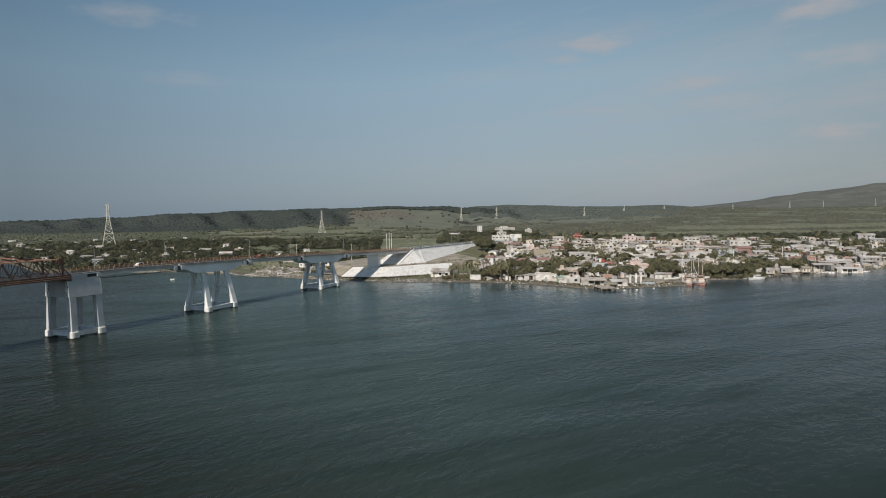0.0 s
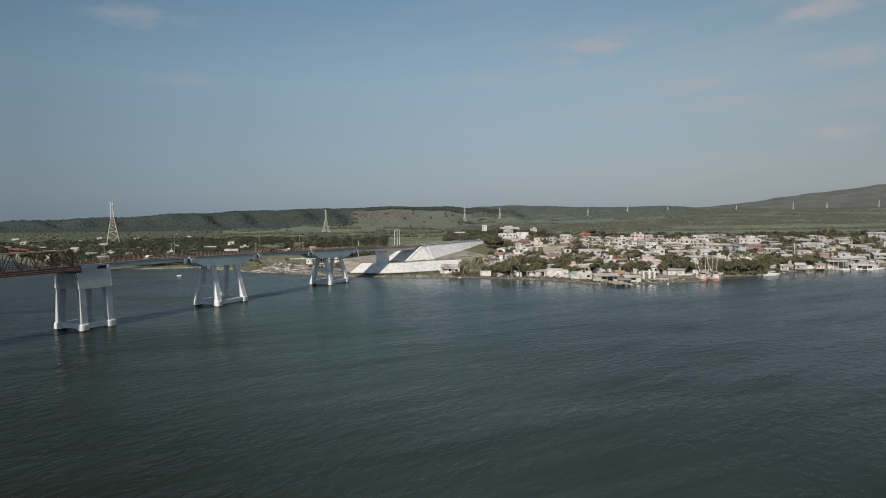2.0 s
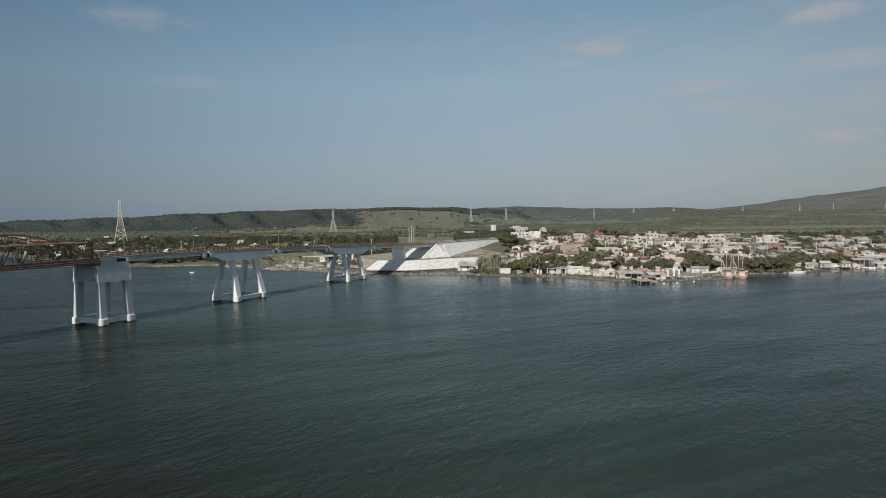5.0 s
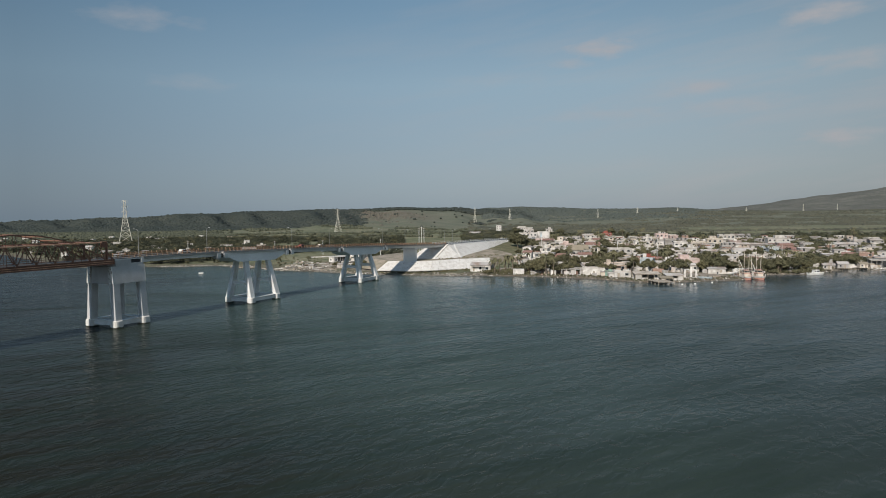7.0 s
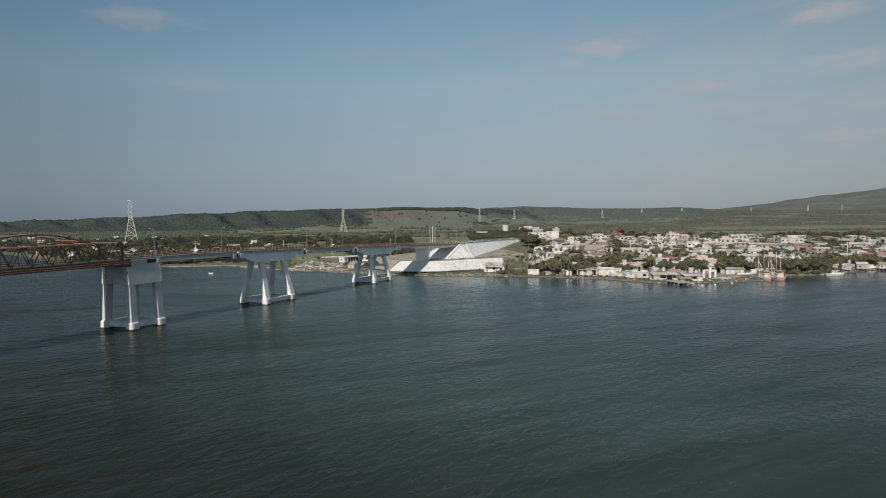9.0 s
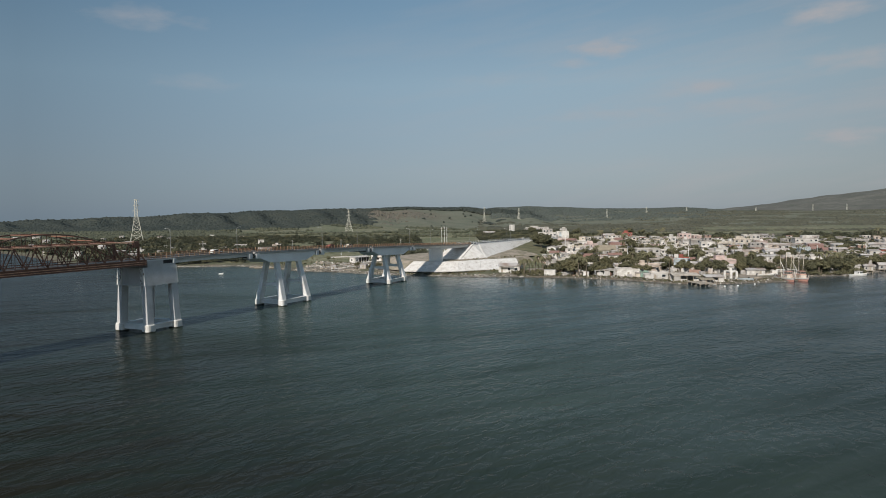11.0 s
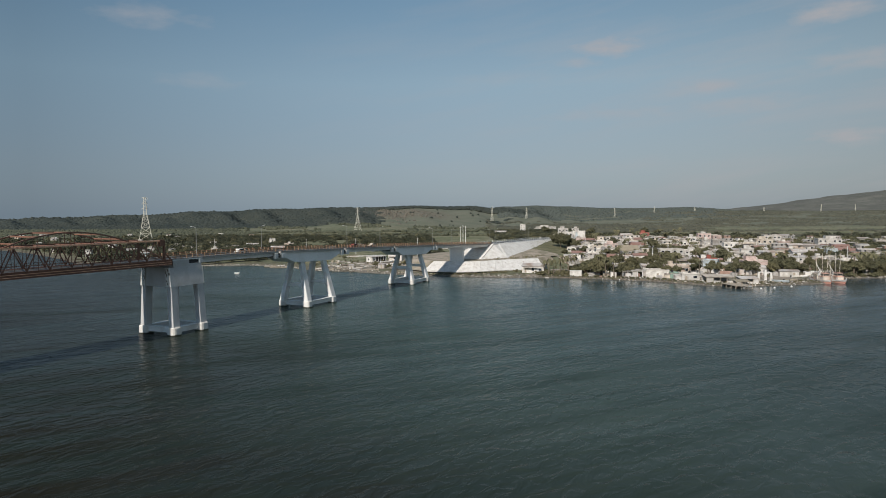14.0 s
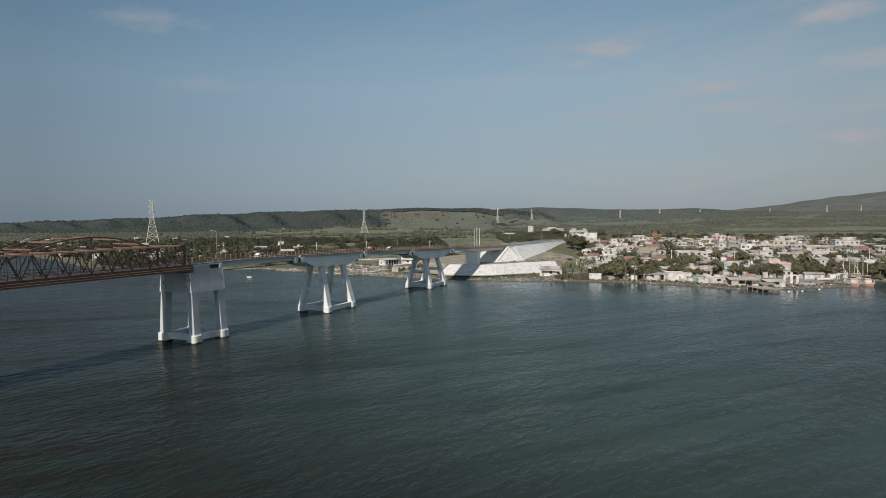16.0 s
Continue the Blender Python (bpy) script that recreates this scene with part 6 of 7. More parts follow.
leafy_mass("mangroves", "dark green mangrove bushes at the water's edge", fringe(46, 164, 212, 0.5, 9, 2.0, 6.0), LEAF)
leafy_mass("dry_thicket", "tan dry palm scrub near the shore", fringe(40, 22, 46, 5, 18, 1.5, 4.0) + fringe(420, 24, 300, 0.8, 9, 0.4, 1.3), PALMLEAF)
leafy_mass("bank_weeds", "low green weeds on the bank above the waterline", fringe(700, 22, 250, 1.2, 11, 0.4, 1.4), LEAFDRY)
slope_foot, bench_weeds = [], []
for _ in range(150):
    s, n = random.choice((((176, -12), (179, 6)), ((179, 6), (186, 16)), ((186, 16), (197, 25)), ((197, 25), (206, 33.5)), ((206, 33.5), (212, 41))))
    f = random.random()
    s, n = s[0] + (n[0] - s[0]) * f - random.uniform(0.3, 6), s[1] + (n[1] - s[1]) * f + random.uniform(0.2, 4)
    x, y = BASE[0] + DIR[0] * s + DIR[1] * n, BASE[1] + DIR[1] * s - DIR[0] * n
    if float(shore_distance(x, y)) > 0.8:
        slope_foot.append((x, y, random.uniform(0.4, 1.5)))
for _ in range(220):
    s, n = random.uniform(192, 258), random.uniform(9, 31)
    if n < 22 + (s - 214) * 0.8 - 6:
        x, y = BASE[0] + DIR[0] * s + DIR[1] * n, BASE[1] + DIR[1] * s - DIR[0] * n
        if 7.5 < n < 14 + (s - 200) * 0.5:
            bench_weeds.append((x, y, random.uniform(0.3, 0.8)))
leafy_mass("slope_weeds", "dry weeds at the foot of the white slope", slope_foot, PALMLEAF)
# driftwood, planks, rubble and crates along the waterfront
random.seed(52)
bm = bmesh.new()
for _ in range(1500):
    x = random.choice((random.uniform(-90, 300), random.uniform(60, 250)))
    y = float(np.interp(x, COAST_X, COAST_Y)) + abs(random.gauss(0.5, 4.5))
    d = float(shore_distance(x, y))
    if d < 0.2 or d > 14:
        continue
    w, dd, h = random.choice(((random.uniform(1, 4), .25, .15), (random.uniform(.4, 1.3), random.uniform(.4, 1.0), random.uniform(.2, .6)), (random.uniform(.3, .8), random.uniform(.3, .8), random.uniform(.15, .4))))
    m = pose(x, y, ground_z(x, y) - 0.04, 0, 0, random.uniform(0, 180))
    v0, f0 = len(bm.verts), len(bm.faces)
    k = random.uniform(.7, 1)
    hexa(bm, ((-w / 2, -dd / 2, -.2), (w / 2, -dd / 2, -.2), (w / 2, dd / 2, -.2), (-w / 2, dd / 2, -.2)), ((-w / 2 * k, -dd / 2 * k, h), (w / 2 * k, -dd / 2, h), (w / 2, dd / 2 * k, h * k), (-w / 2, dd / 2, h)))
    bm.verts.ensure_lookup_table()
    bm.faces.ensure_lookup_table()
    for v in bm.verts[v0:]:
        v.co = m @ v.co
    k = random.choices(range(5), (30, 24, 20, 14, 12))[0]
    for f in bm.faces[f0:]:
        f.material_index = k
me = bpy.data.meshes.new("shore_debris")
bm.to_mesh(me)
bm.free()
for k in (WOOD, STONE, STONE, WALLS["grey"], WALLS["pale"]):
    me.materials.append(k)
tagged(new("shore_debris", me), "driftwood, planks and rubble along the waterfront", "debris", kind="stuff")

# gear and rubble on the boat yard
random.seed(63)
bm = bmesh.new()
for _ in range(420):
    x, y = random.uniform(-100, -30), random.uniform(375, 445)
    d = float(shore_distance(x, y))
    s = (x - BASE[0]) * DIR[0] + (y - BASE[1]) * DIR[1]
    if d < 2 or d > 40 or s > 174 and x > -75 and y < 400 or (x + 69) ** 2 + (y - 433) ** 2 < 70:
        continue
    w, dd, h = random.choice(((random.uniform(2, 7), .3, .25), (random.uniform(.6, 2.0), random.uniform(.6, 1.6), random.uniform(.3, 1.1)), (random.uniform(3, 9), .35, .3)))
    m = pose(x, y, ground_z(x, y) - 0.04, 0, 0, random.gauss(20, 30))
    v0, f0 = len(bm.verts), len(bm.faces)
    hexa(bm, ((-w / 2, -dd / 2, -.3), (w / 2, -dd / 2, -.3), (w / 2, dd / 2, -.3), (-w / 2, dd / 2, -.3)), ((-w / 2 * .9, -dd / 2 * .8, h), (w / 2 * .9, -dd / 2, h), (w / 2, dd / 2 * .8, h * .8), (-w / 2, dd / 2, h)))
    bm.verts.ensure_lookup_table()
    bm.faces.ensure_lookup_table()
    for v in bm.verts[v0:]:
        v.co = m @ v.co
    k = random.choices(range(5), (34, 18, 18, 14, 16))[0]
    for f in bm.faces[f0:]:
        f.material_index = k
me = bpy.data.meshes.new("yard_gear")
bm.to_mesh(me)
bm.free()
for k in (WOOD, STONE, WALLS["grey"], TIN, WALLS["white"]):
    me.materials.append(k)
tagged(new("yard_gear", me), "timbers, crates and rubble strewn on the boat yard", "debris", kind="stuff")
# dry tufts on the embankment's bench
tufts = [(x, y) for x, y, h in bench_weeds]
bm = bmesh.new()
for x, y in tufts:
    leaf_cloud(bm, (x, y, BENCH_Z + 0.25), random.uniform(.3, .7), 12, 0.22, .5)
tagged(part("bench_tufts", bm, PALMLEAF, None), "dry grass tufts on the earth bench", "grass", kind="stuff")

# weeds that run in slanting streaks down the upper slope
random.seed(71)
bm = bmesh.new()
for _ in range(420):
    k, g = random.randrange(5, 16), random.random() ** 0.8
    f = (k + 0.5 + random.gauss(0, 0.18)) / 16 + 0.16 * (g - 0.5)
    s = 258 + 78 * f
    low, top = 18.0 - 2.0 * f, 6.9
    n = low + (top - low) * g
    z = 6.25 + (road_z(s) - 0.12 - 6.25) * g + 0.12
    x, y = BASE[0] + DIR[0] * s + DIR[1] * n, BASE[1] + DIR[1] * s - DIR[0] * n
    leaf_cloud(bm, (x, y, z), random.uniform(.1, .35), 6, 0.14, .5)
tagged(part("slope_weed_streaks", bm, PALMLEAF, None), "dry brown weeds in slanting streaks on the white slope", "grass", kind="stuff")

# ---- transmission towers ----
def pylon(x, y, height, width, turn, z=None):
    """A lattice pylon: four splayed legs, a slim mast and three pairs of arms."""
    z = ground_z(x, y) if z is None else z
    t = thing("transmission_tower", pose(x, y, z - 0.3, 0, 0, turn), "pale galvanised lattice transmission tower on the plain", "pylon", "transmission towers")
    thick = 0.19 if y < 900 else 0.11
    width = width if y < 900 else width * 0.8
    waist, h1 = (1.6 if y < 900 else 0.9), height * 0.63

    def half(f):
        return width / 2 + (waist - width / 2) * f ** 0.93

    for sx in (-1, 1):
        for sy in (-1, 1):
            bm = bmesh.new()
            pts = [(sx * half(f), sy * half(f), h1 * f) for f in (0, .2, .4, .6, .8, 1)] + [(sx * waist * .6, sy * waist * .6, height * 0.98)]
            for a, b in zip(pts, pts[1:]):
                bar(bm, a, b, 0.44 if y < 900 else 0.2)
            part("leg", bm, PYLON, t)
    bm = bmesh.new()
    levels = [h1 * f for f in ((.06, .3, .5, .66, .78, .88, .95, 1) if y < 900 else (0, .16, .32, .47, .6, .72, .83, .92, 1))]
    for a, b in zip(levels, levels[1:]):
        p, q = half(a / h1), half(b / h1)
        for (c, d), (e, f) in zip(((-1, -1), (1, -1), (1, 1), (-1, 1)), ((1, -1), (1, 1), (-1, 1), (-1, -1))):
            bar(bm, (c * p, d * p, a), (e * q, f * q, b), thick)
            bar(bm, (e * p, f * p, a), (c * q, d * q, b), thick)
            bar(bm, (c * q, d * q, b), (e * q, f * q, b), thick)
    k = 6
    for i in range(k):
        a, b = h1 + (height - h1) * i / k, h1 + (height - h1) * (i + 1) / k
        r = waist * (1 - 0.35 * i / k)
        for c, d in ((1, 1), (-1, 1)):
            bar(bm, (-r * c, -r * d, a), (r * c, r * d, b), thick)
            bar(bm, (-r * c, -r, a), (r * c, -r, b), thick)
    part("bracing", bm, PYLON, t)
    for i, f in enumerate((0.74, 0.86, 0.98)):
        bm = bmesh.new()
        reach, zz = (3.3, 3.0, 2.7)[i], height * f
        for s in (-1, 1):
            bar(bm, (0, -waist * .5, zz + 0.9), (s * reach, 0, zz), 0.36 if y < 900 else 0.24)
            bar(bm, (0, waist * .5, zz - 0.3), (s * reach, 0, zz), thick)
            bar(bm, (s * reach, 0, zz), (s * reach, 0, zz - 1.6), thick * 0.8)
        part("arm", bm, PYLON, t)
    return t


def pylon_to(x, y, top, width, turn):
    """A pylon whose tip stands at the given height above the water."""
    return pylon(x, y, top - ground_z(x, y), width, turn)


pylon_to(-354, 729, 52.4, 14.0, 25)
pylon(-158, 985, 36.6, 13.5, 25)
pylon_to(72, 1458, 46.7, 8, 30)
pylon_to(163, 1588, 44.2, 7.5, 30)
pylon_to(420, 1770, 41.5, 5.5, 35)
pylon_to(560, 1880, 46.5, 5.5, 35)
pylon_to(715, 1990, 44.5, 5.5, 35)
pylon_to(985, 2120, 44.5, 5.5, 35)
pylon_to(1280, 2320, 54.8, 6, 35)
pylon_to(1461, 2421, 54.5, 6, 35)
pylon_to(1790, 2620, 60, 6, 35)


# ---- street lamps on the bridge ----
def street_lamp(s, side, reach=1.6):
    y = -side * 4.7
    t = thing("street_lamp", BRIDGE @ pose(s, y, road_z(s) + 0.19), "grey steel street lamp with a single arm", "street lamp", "street lamps on the bridge")
    bm = bmesh.new()
    tube(bm, ((0, 0, 0), (0, 0, 8.2)), (0.10, 0.06), 8)
    box(bm, -.2, .2, -.2, .2, 0, 0.12)
    part("pole", bm, POLE, t)
    bm = bmesh.new()
    e = 1 if side > 0 else -1
    tube(bm, ((0, 0, 8.1), (0, e * reach * .5, 8.5), (0, e * reach, 8.6)), (0.06, 0.05, 0.05), 6)
    part("arm", bm, POLE, t)
    bm = bmesh.new()
    hexa(bm, [(-.12, e * reach - .1, 8.52), (.12, e * reach - .1, 8.52), (.12, e * reach + .5, 8.55), (-.12, e * reach + .5, 8.55)][::e], [(-.1, e * reach - .1, 8.66), (.1, e * reach - .1, 8.66), (.08, e * reach + .5, 8.64), (-.08, e * reach + .5, 8.64)][::e])
    part("lamp_head", bm, FRAME, t)


for s, side in ((4.4, 1), (42, -1), (79.5, 1), (119.5, -1), (153, 1), (195, -1), (229, 1), (262, -1), (296, 1), (330, -1)):
    street_lamp(s, side)

# ---- roadside rail and posts on the embankment ----
fence = thing("guard_fence", BRIDGE, "low concrete guard posts along the embankment road", "fence")
bm = bmesh.new()
hexa(bm, [(-.13, -.1, 0), (.13, -.1, 0), (.13, .1, 0), (-.13, .1, 0)], [(-.1, -.08, 1.0), (.1, -.08, 1.0), (.1, .08, 1.0), (-.1, .08, 1.0)])
GPOST = mesh_of("guard_post", bm, CONCRETE)
for y in (-5.75, 5.75):
    for i in range(46):
        s = 233 + i * 4.5
        piece("post", GPOST, fence, pose(s, y, road_z(s) + 0.17))
    for i in range(23):
        bm = bmesh.new()
        a, b = 233 + i * 9, 233 + (i + 1) * 9
        bar(bm, (a, y, road_z(a) + 0.9), (b - 0.05, y, road_z(b - 0.05) + 0.9), 0.09, 0.16)
        part("rail", bm, CONCRETE, fence)


# ---- utility poles ----
def pole(x, y, height, label="bare concrete utility pole with a crossarm"):
    z = ground_z(x, y)
    t = thing("utility_pole", pose(x, y, z - 0.2, 0, 0, 20), label, "utility pole", "utility poles")
    bm = bmesh.new()
    tube(bm, ((0, 0, 0), (0, 0, height)), (0.2, 0.12), 8)
    part("post", bm, CONCRETE, t)
    bm = bmesh.new()
    bar(bm, (-1.1, 0, height - 0.7), (1.1, 0, height - 0.7), 0.14, 0.16)
    part("crossarm", bm, WOOD, t)


for x, y, h in ((-15.9, 436, 18.5), (-14.2, 437, 19), (-12.6, 435, 18.5), (-45, 470, 13), (-92, 500, 12), (92, 389, 10), (130, 396, 10), (165, 372, 10), (207, 398, 10), (118, 441, 10), (180, 452, 9), (250, 420, 10), (72, 476, 10), (160, 486, 9),
                (-206, 527, 11), (-128, 497, 12)):
    pole(x, y, h)

# ---- shrimp boats ----
HULL_RED = mat("red_hull_paint", (0.64, 0.32, 0.245), 0.6, 0.12, 0.8, stain=(0.25, 0.10, 0.08), stain_amount=0.6)
HULL_WHITE = mat("white_boat_paint", (0.72, 0.71, 0.68), 0.5, 0.06, 0.8, stain=(0.5, 0.42, 0.34), stain_amount=0.6)
MAST = mat("weathered_mast_paint", (0.68, 0.62, 0.52), 0.7, 0.1, 1, stain=(0.3, 0.2, 0.13), stain_amount=0.7)
NET = mat("brown_net", (0.20, 0.155, 0.125), 0.95, 0.25, 2)


def hull_rings(length, beam, depth, sheer):
    """Cross-sections of a boat's hull from stern to bow."""
    out = []
    for f in (0, .15, .4, .65, .82, .94, 1.0):
        w = beam / 2 * (0.86 + 0.14 * min(1, f / 0.3)) * (1 - max(0, (f - 0.55) / 0.45) ** 2.2 * 0.97)
        top = depth * (0.75 + sheer * (abs(f - 0.35) * 1.2) ** 1.6)
        x = -length / 2 + length * f
        low = -0.5 * depth * (1 - max(0, (f - 0.7) / 0.3) ** 2)
        out.append([(x, -w, top), (x - 0.04 * length * (f > 0.9), -w * 0.82, 0.1), (x - 0.06 * length * (f > 0.8), -w * 0.3, low), (x - 0.06 * length * (f > 0.8), w * 0.3, low), (x - 0.04 * length * (f > 0.9), w * 0.82, 0.1), (x, w, top)])
    return out


def hull(bm, rings, deck):
    v = [[bm.verts.new(c) for c in r] for r in rings]
    for a, b in zip(v, v[1:]):
        for k in range(5):
            bm.faces.new((a[k], b[k], b[k + 1], a[k + 1]))
    bm.faces.new(v[0])
    bm.faces.new(v[-1][::-1])
    dv = [[bm.verts.new((r[0][0], r[0][1] * 0.93, r[0][2] - deck)), bm.verts.new((r[0][0], r[5][1] * 0.93, r[0][2] - deck))] for r in rings]
    for i, (a, b) in enumerate(zip(dv, dv[1:])):
        bm.faces.new((a[0], a[1], b[1], b[0]))
        bm.faces.new((v[i][0], dv[i][0], dv[i + 1][0], v[i + 1][0]))
        bm.faces.new((v[i][5], v[i + 1][5], dv[i + 1][1], dv[i][1]))
    bm.faces.new((v[0][0], v[0][5], dv[0][1], dv[0][0]))
    bmesh.ops.recalc_face_normals(bm, faces=bm.faces)


def shrimp_boat(x, y, turn, length, label):
    t = thing("shrimp_boat", pose(x, y, 0, 0, 0, turn), label, "fishing boat", "moored shrimp boats")
    bm = bmesh.new()
    rings = hull_rings(length, length * 0.34, 1.75, 0.4)
    hull(bm, rings, 0.7)
    part("hull", bm, HULL_RED, t, "faded red wooden hull")
    bm = bmesh.new()
    for s in (0, 5):
        row = [[bm.verts.new((r[s][0], r[s][1] * k, r[s][2] - z)) for k, z in ((1.03, 0.66), (1.04, -0.05), (0.96, -0.05))] for r in rings]
        for a, b in zip(row, row[1:]):
            bm.faces.new((a[0], b[0], b[1], a[1]))
            bm.faces.new((a[1], b[1], b[2], a[2]))
    bmesh.ops.solidify(bm, geom=bm.faces[:], thickness=0.05)
    part("bulwark", bm, HULL_WHITE, t, "white weathered bulwark")
    bm = bmesh.new()
    L = length
    box(bm, L * 0.0, L * 0.24, -L * .095, L * .095, 0.8, 2.9)
    box(bm, L * 0.04, L * 0.20, -L * .08, L * .08, 2.904, 4.4)
    part("wheelhouse", bm, MAST, t, "weathered cream wheelhouse")
    for zz, a, b, w in ((2.9, -0.02, 0.26, .11), (4.4, .025, .215, .09)):
        bm = bmesh.new()
        box(bm, L * a, L * b, -L * w, L * w, zz + 0.005, zz + 0.12)
        part("roof", bm, HULL_RED, t)
    for k in (-1, 0, 1):
        piece("window", PANE, t, pose(L * 0.202, k * L * .05, 3.35, 0, 0, 90) @ Matrix.Diagonal((0.8, 1, 0.8, 1)))
        piece("window", PANE, t, pose(L * (0.12 + 0.05 * k), -L * .081, 3.35) @ Matrix.Diagonal((0.7, 1, 0.8, 1)))
    bm = bmesh.new()
    tube(bm, ((-L * .02, 0, 1.2), (-L * .02, 0, 13.2)), (0.2, 0.1), 8)
    part("mast", bm, MAST, t)
    for s in (-1, 1):
        bm = bmesh.new()
        tube(bm, ((-L * .03, s * L * .13, 1.5), (-L * .05, s * L * .17, 12.2)), (0.13, 0.08), 6)
        part("outrigger", bm, MAST, t)
        stays = [((-L * .05, s * L * .17, 12.0), (-L * .02, 0, 12.8)), ((-L * .02, 0, 12.5), (-L * .46, s * L * .06, 2.0))]
        for k in range(4):
            stays.append(((-L * .02, 0, 11.5 - 1.6 * k), (-L * (.40 - .07 * k), s * L * .14, 1.6)))
            stays.append(((-L * .02, 0, 10.5 - 1.8 * k), (L * (.30 - .05 * k), s * L * .13, 2.0)))
        for a, b in stays:
            bm = bmesh.new()
            bar(bm, a, b, 0.06)
            part("stay", bm, DARK, t)
    bm = bmesh.new()
    bar(bm, (-L * .02, 0, 12.5), (L * .47, 0, 2.6), 0.06)
    part("stay", bm, DARK, t)
    bm = bmesh.new()
    bar(bm, (-L * .02, 0, 3.2), (-L * .40, 0, 8.6), 0.18)
    part("boom", bm, HULL_WHITE, t)
    for f in (-0.34, -0.44):
        bm = bmesh.new()
        for e in (-1, 1):
            bar(bm, (L * f, e * L * .12, 1.0), (L * f, e * L * .10, 4.6), 0.16)
        bar(bm, (L * f, -L * .12, 4.6), (L * f, L * .12, 4.6), 0.18)
        part("gallows", bm, HULL_WHITE, t, "white painted steel gallows frame")
    for e in (-1, 1):
        for k in range(7):
            px = L * (0.26 + 0.025 * k)
            bm = bmesh.new()
            bar(bm, (px, e * L * (.14 - .011 * k), 1.5), (px, e * L * (.14 - .011 * k), 2.5), 0.07)
            part("rail_post", bm, HULL_WHITE, t)
        bm = bmesh.new()
        bar(bm, (L * .26, e * L * .14, 2.5), (L * .41, e * L * .075, 2.5), 0.08)
        part("bow_rail", bm, HULL_WHITE, t)
    bm = bmesh.new()
    for k in range(4):
        box(bm, -L * (.30 - .07 * k), -L * (.25 - .07 * k), L * (.02 if k % 2 else -.09), L * (.08 if k % 2 else -.03), 1.06, 1.9 + 0.3 * (k % 3))
    part("crates", bm, WALLS["white"], t, "stacked pale crates on deck")
    bm = bmesh.new()
    random.seed(int(x))
    for k in range(9):
        px, py, s = random.uniform(-L * .40, -L * .06), random.uniform(-.1, .1) * L, random.uniform(.4, .9)
        hexa(bm, [(px + s * c, py + s * d, 1.15) for c, d in ((-1, -.8), (.9, -1), (1, .7), (-.8, 1))], [(px + s * .6 * c, py + s * .6 * d, 1.3 + s * 1.1) for c, d in ((-1, -.8), (.9, -1), (1, .7), (-.8, 1))])
    part("nets", bm, NET, t, "heaped brown nets on the afterdeck")
    return t


shrimp_boat(146.0, 315.5, -93, 15.5, "red and white wooden shrimp boat moored bow-out at the shore")
shrimp_boat(152.2, 316.0, -88, 15.0, "red shrimp boat with tall outriggers moored alongside")


def panga(x, y, turn, length, label, colour=None, z=0.0):
    t = thing("open_boat", pose(x, y, z, 0, 0, turn), label, "boat", "small open boats")
    bm = bmesh.new()
    hull(bm, hull_rings(length, length * 0.26, 0.9, 0.5), 0.5)
    part("hull", bm, colour or HULL_WHITE, t)
    for f in (-0.25, 0.02, 0.24):
        bm = bmesh.new()
        box(bm, length * f - .15, length * f + .15, -length * .10, length * .10, 0.42, 0.5)
        part("bench", bm, WOOD, t)
    bm = bmesh.new()
    box(bm, -length * .53, -length * .47, -.2, .2, 0.1, 1.1)
    part("outboard_motor", bm, DARK, t)


panga(-128, 425, 12, 4.5, "white open boat moored by the far bank")
panga(-139.8, 375.8, 3, 2.6, "white open boat on the water")
panga(-134, 421, 20, 7, "grey wooden boat moored by the far bank", WOOD)
panga(-129, 415, -5, 7, "grey wooden boat moored by the far bank", WOOD)
panga(-122, 413, 10, 6.5, "grey wooden boat moored by the far bank", WOOD)
panga(143, 329, 5, 9, "white open boat drawn up on the shore", None, ground_z(143, 329) + .2)
panga(131, 314, 15, 7.5, "pale wooden boat lying on the shore", WOOD, ground_z(131, 314) + .2)
panga(125, 311.5, 160, 7, "blue open boat lying on the shore", WALLS["blue"], ground_z(125, 311.5) + .2)
panga(289, 385, 10, 8, "white open boat at the waterside")
panga(265, 359, 4, 8, "white open boat at the waterside")
panga(-76, 391, 25, 9, "white wooden boat on the slipway", None, ground_z(-76, 391) + .3)
panga(-62, 423, 38, 10, "white wooden boat laid up on the yard", None, ground_z(-62, 423) + .3)
panga(-84, 412, 35, 9, "brown wooden boat laid up on the yard", WOOD, ground_z(-84, 412) + .3)
panga(-60, 408, 20, 9, "white wooden boat laid up on the yard", None, ground_z(-60, 408) + .3)

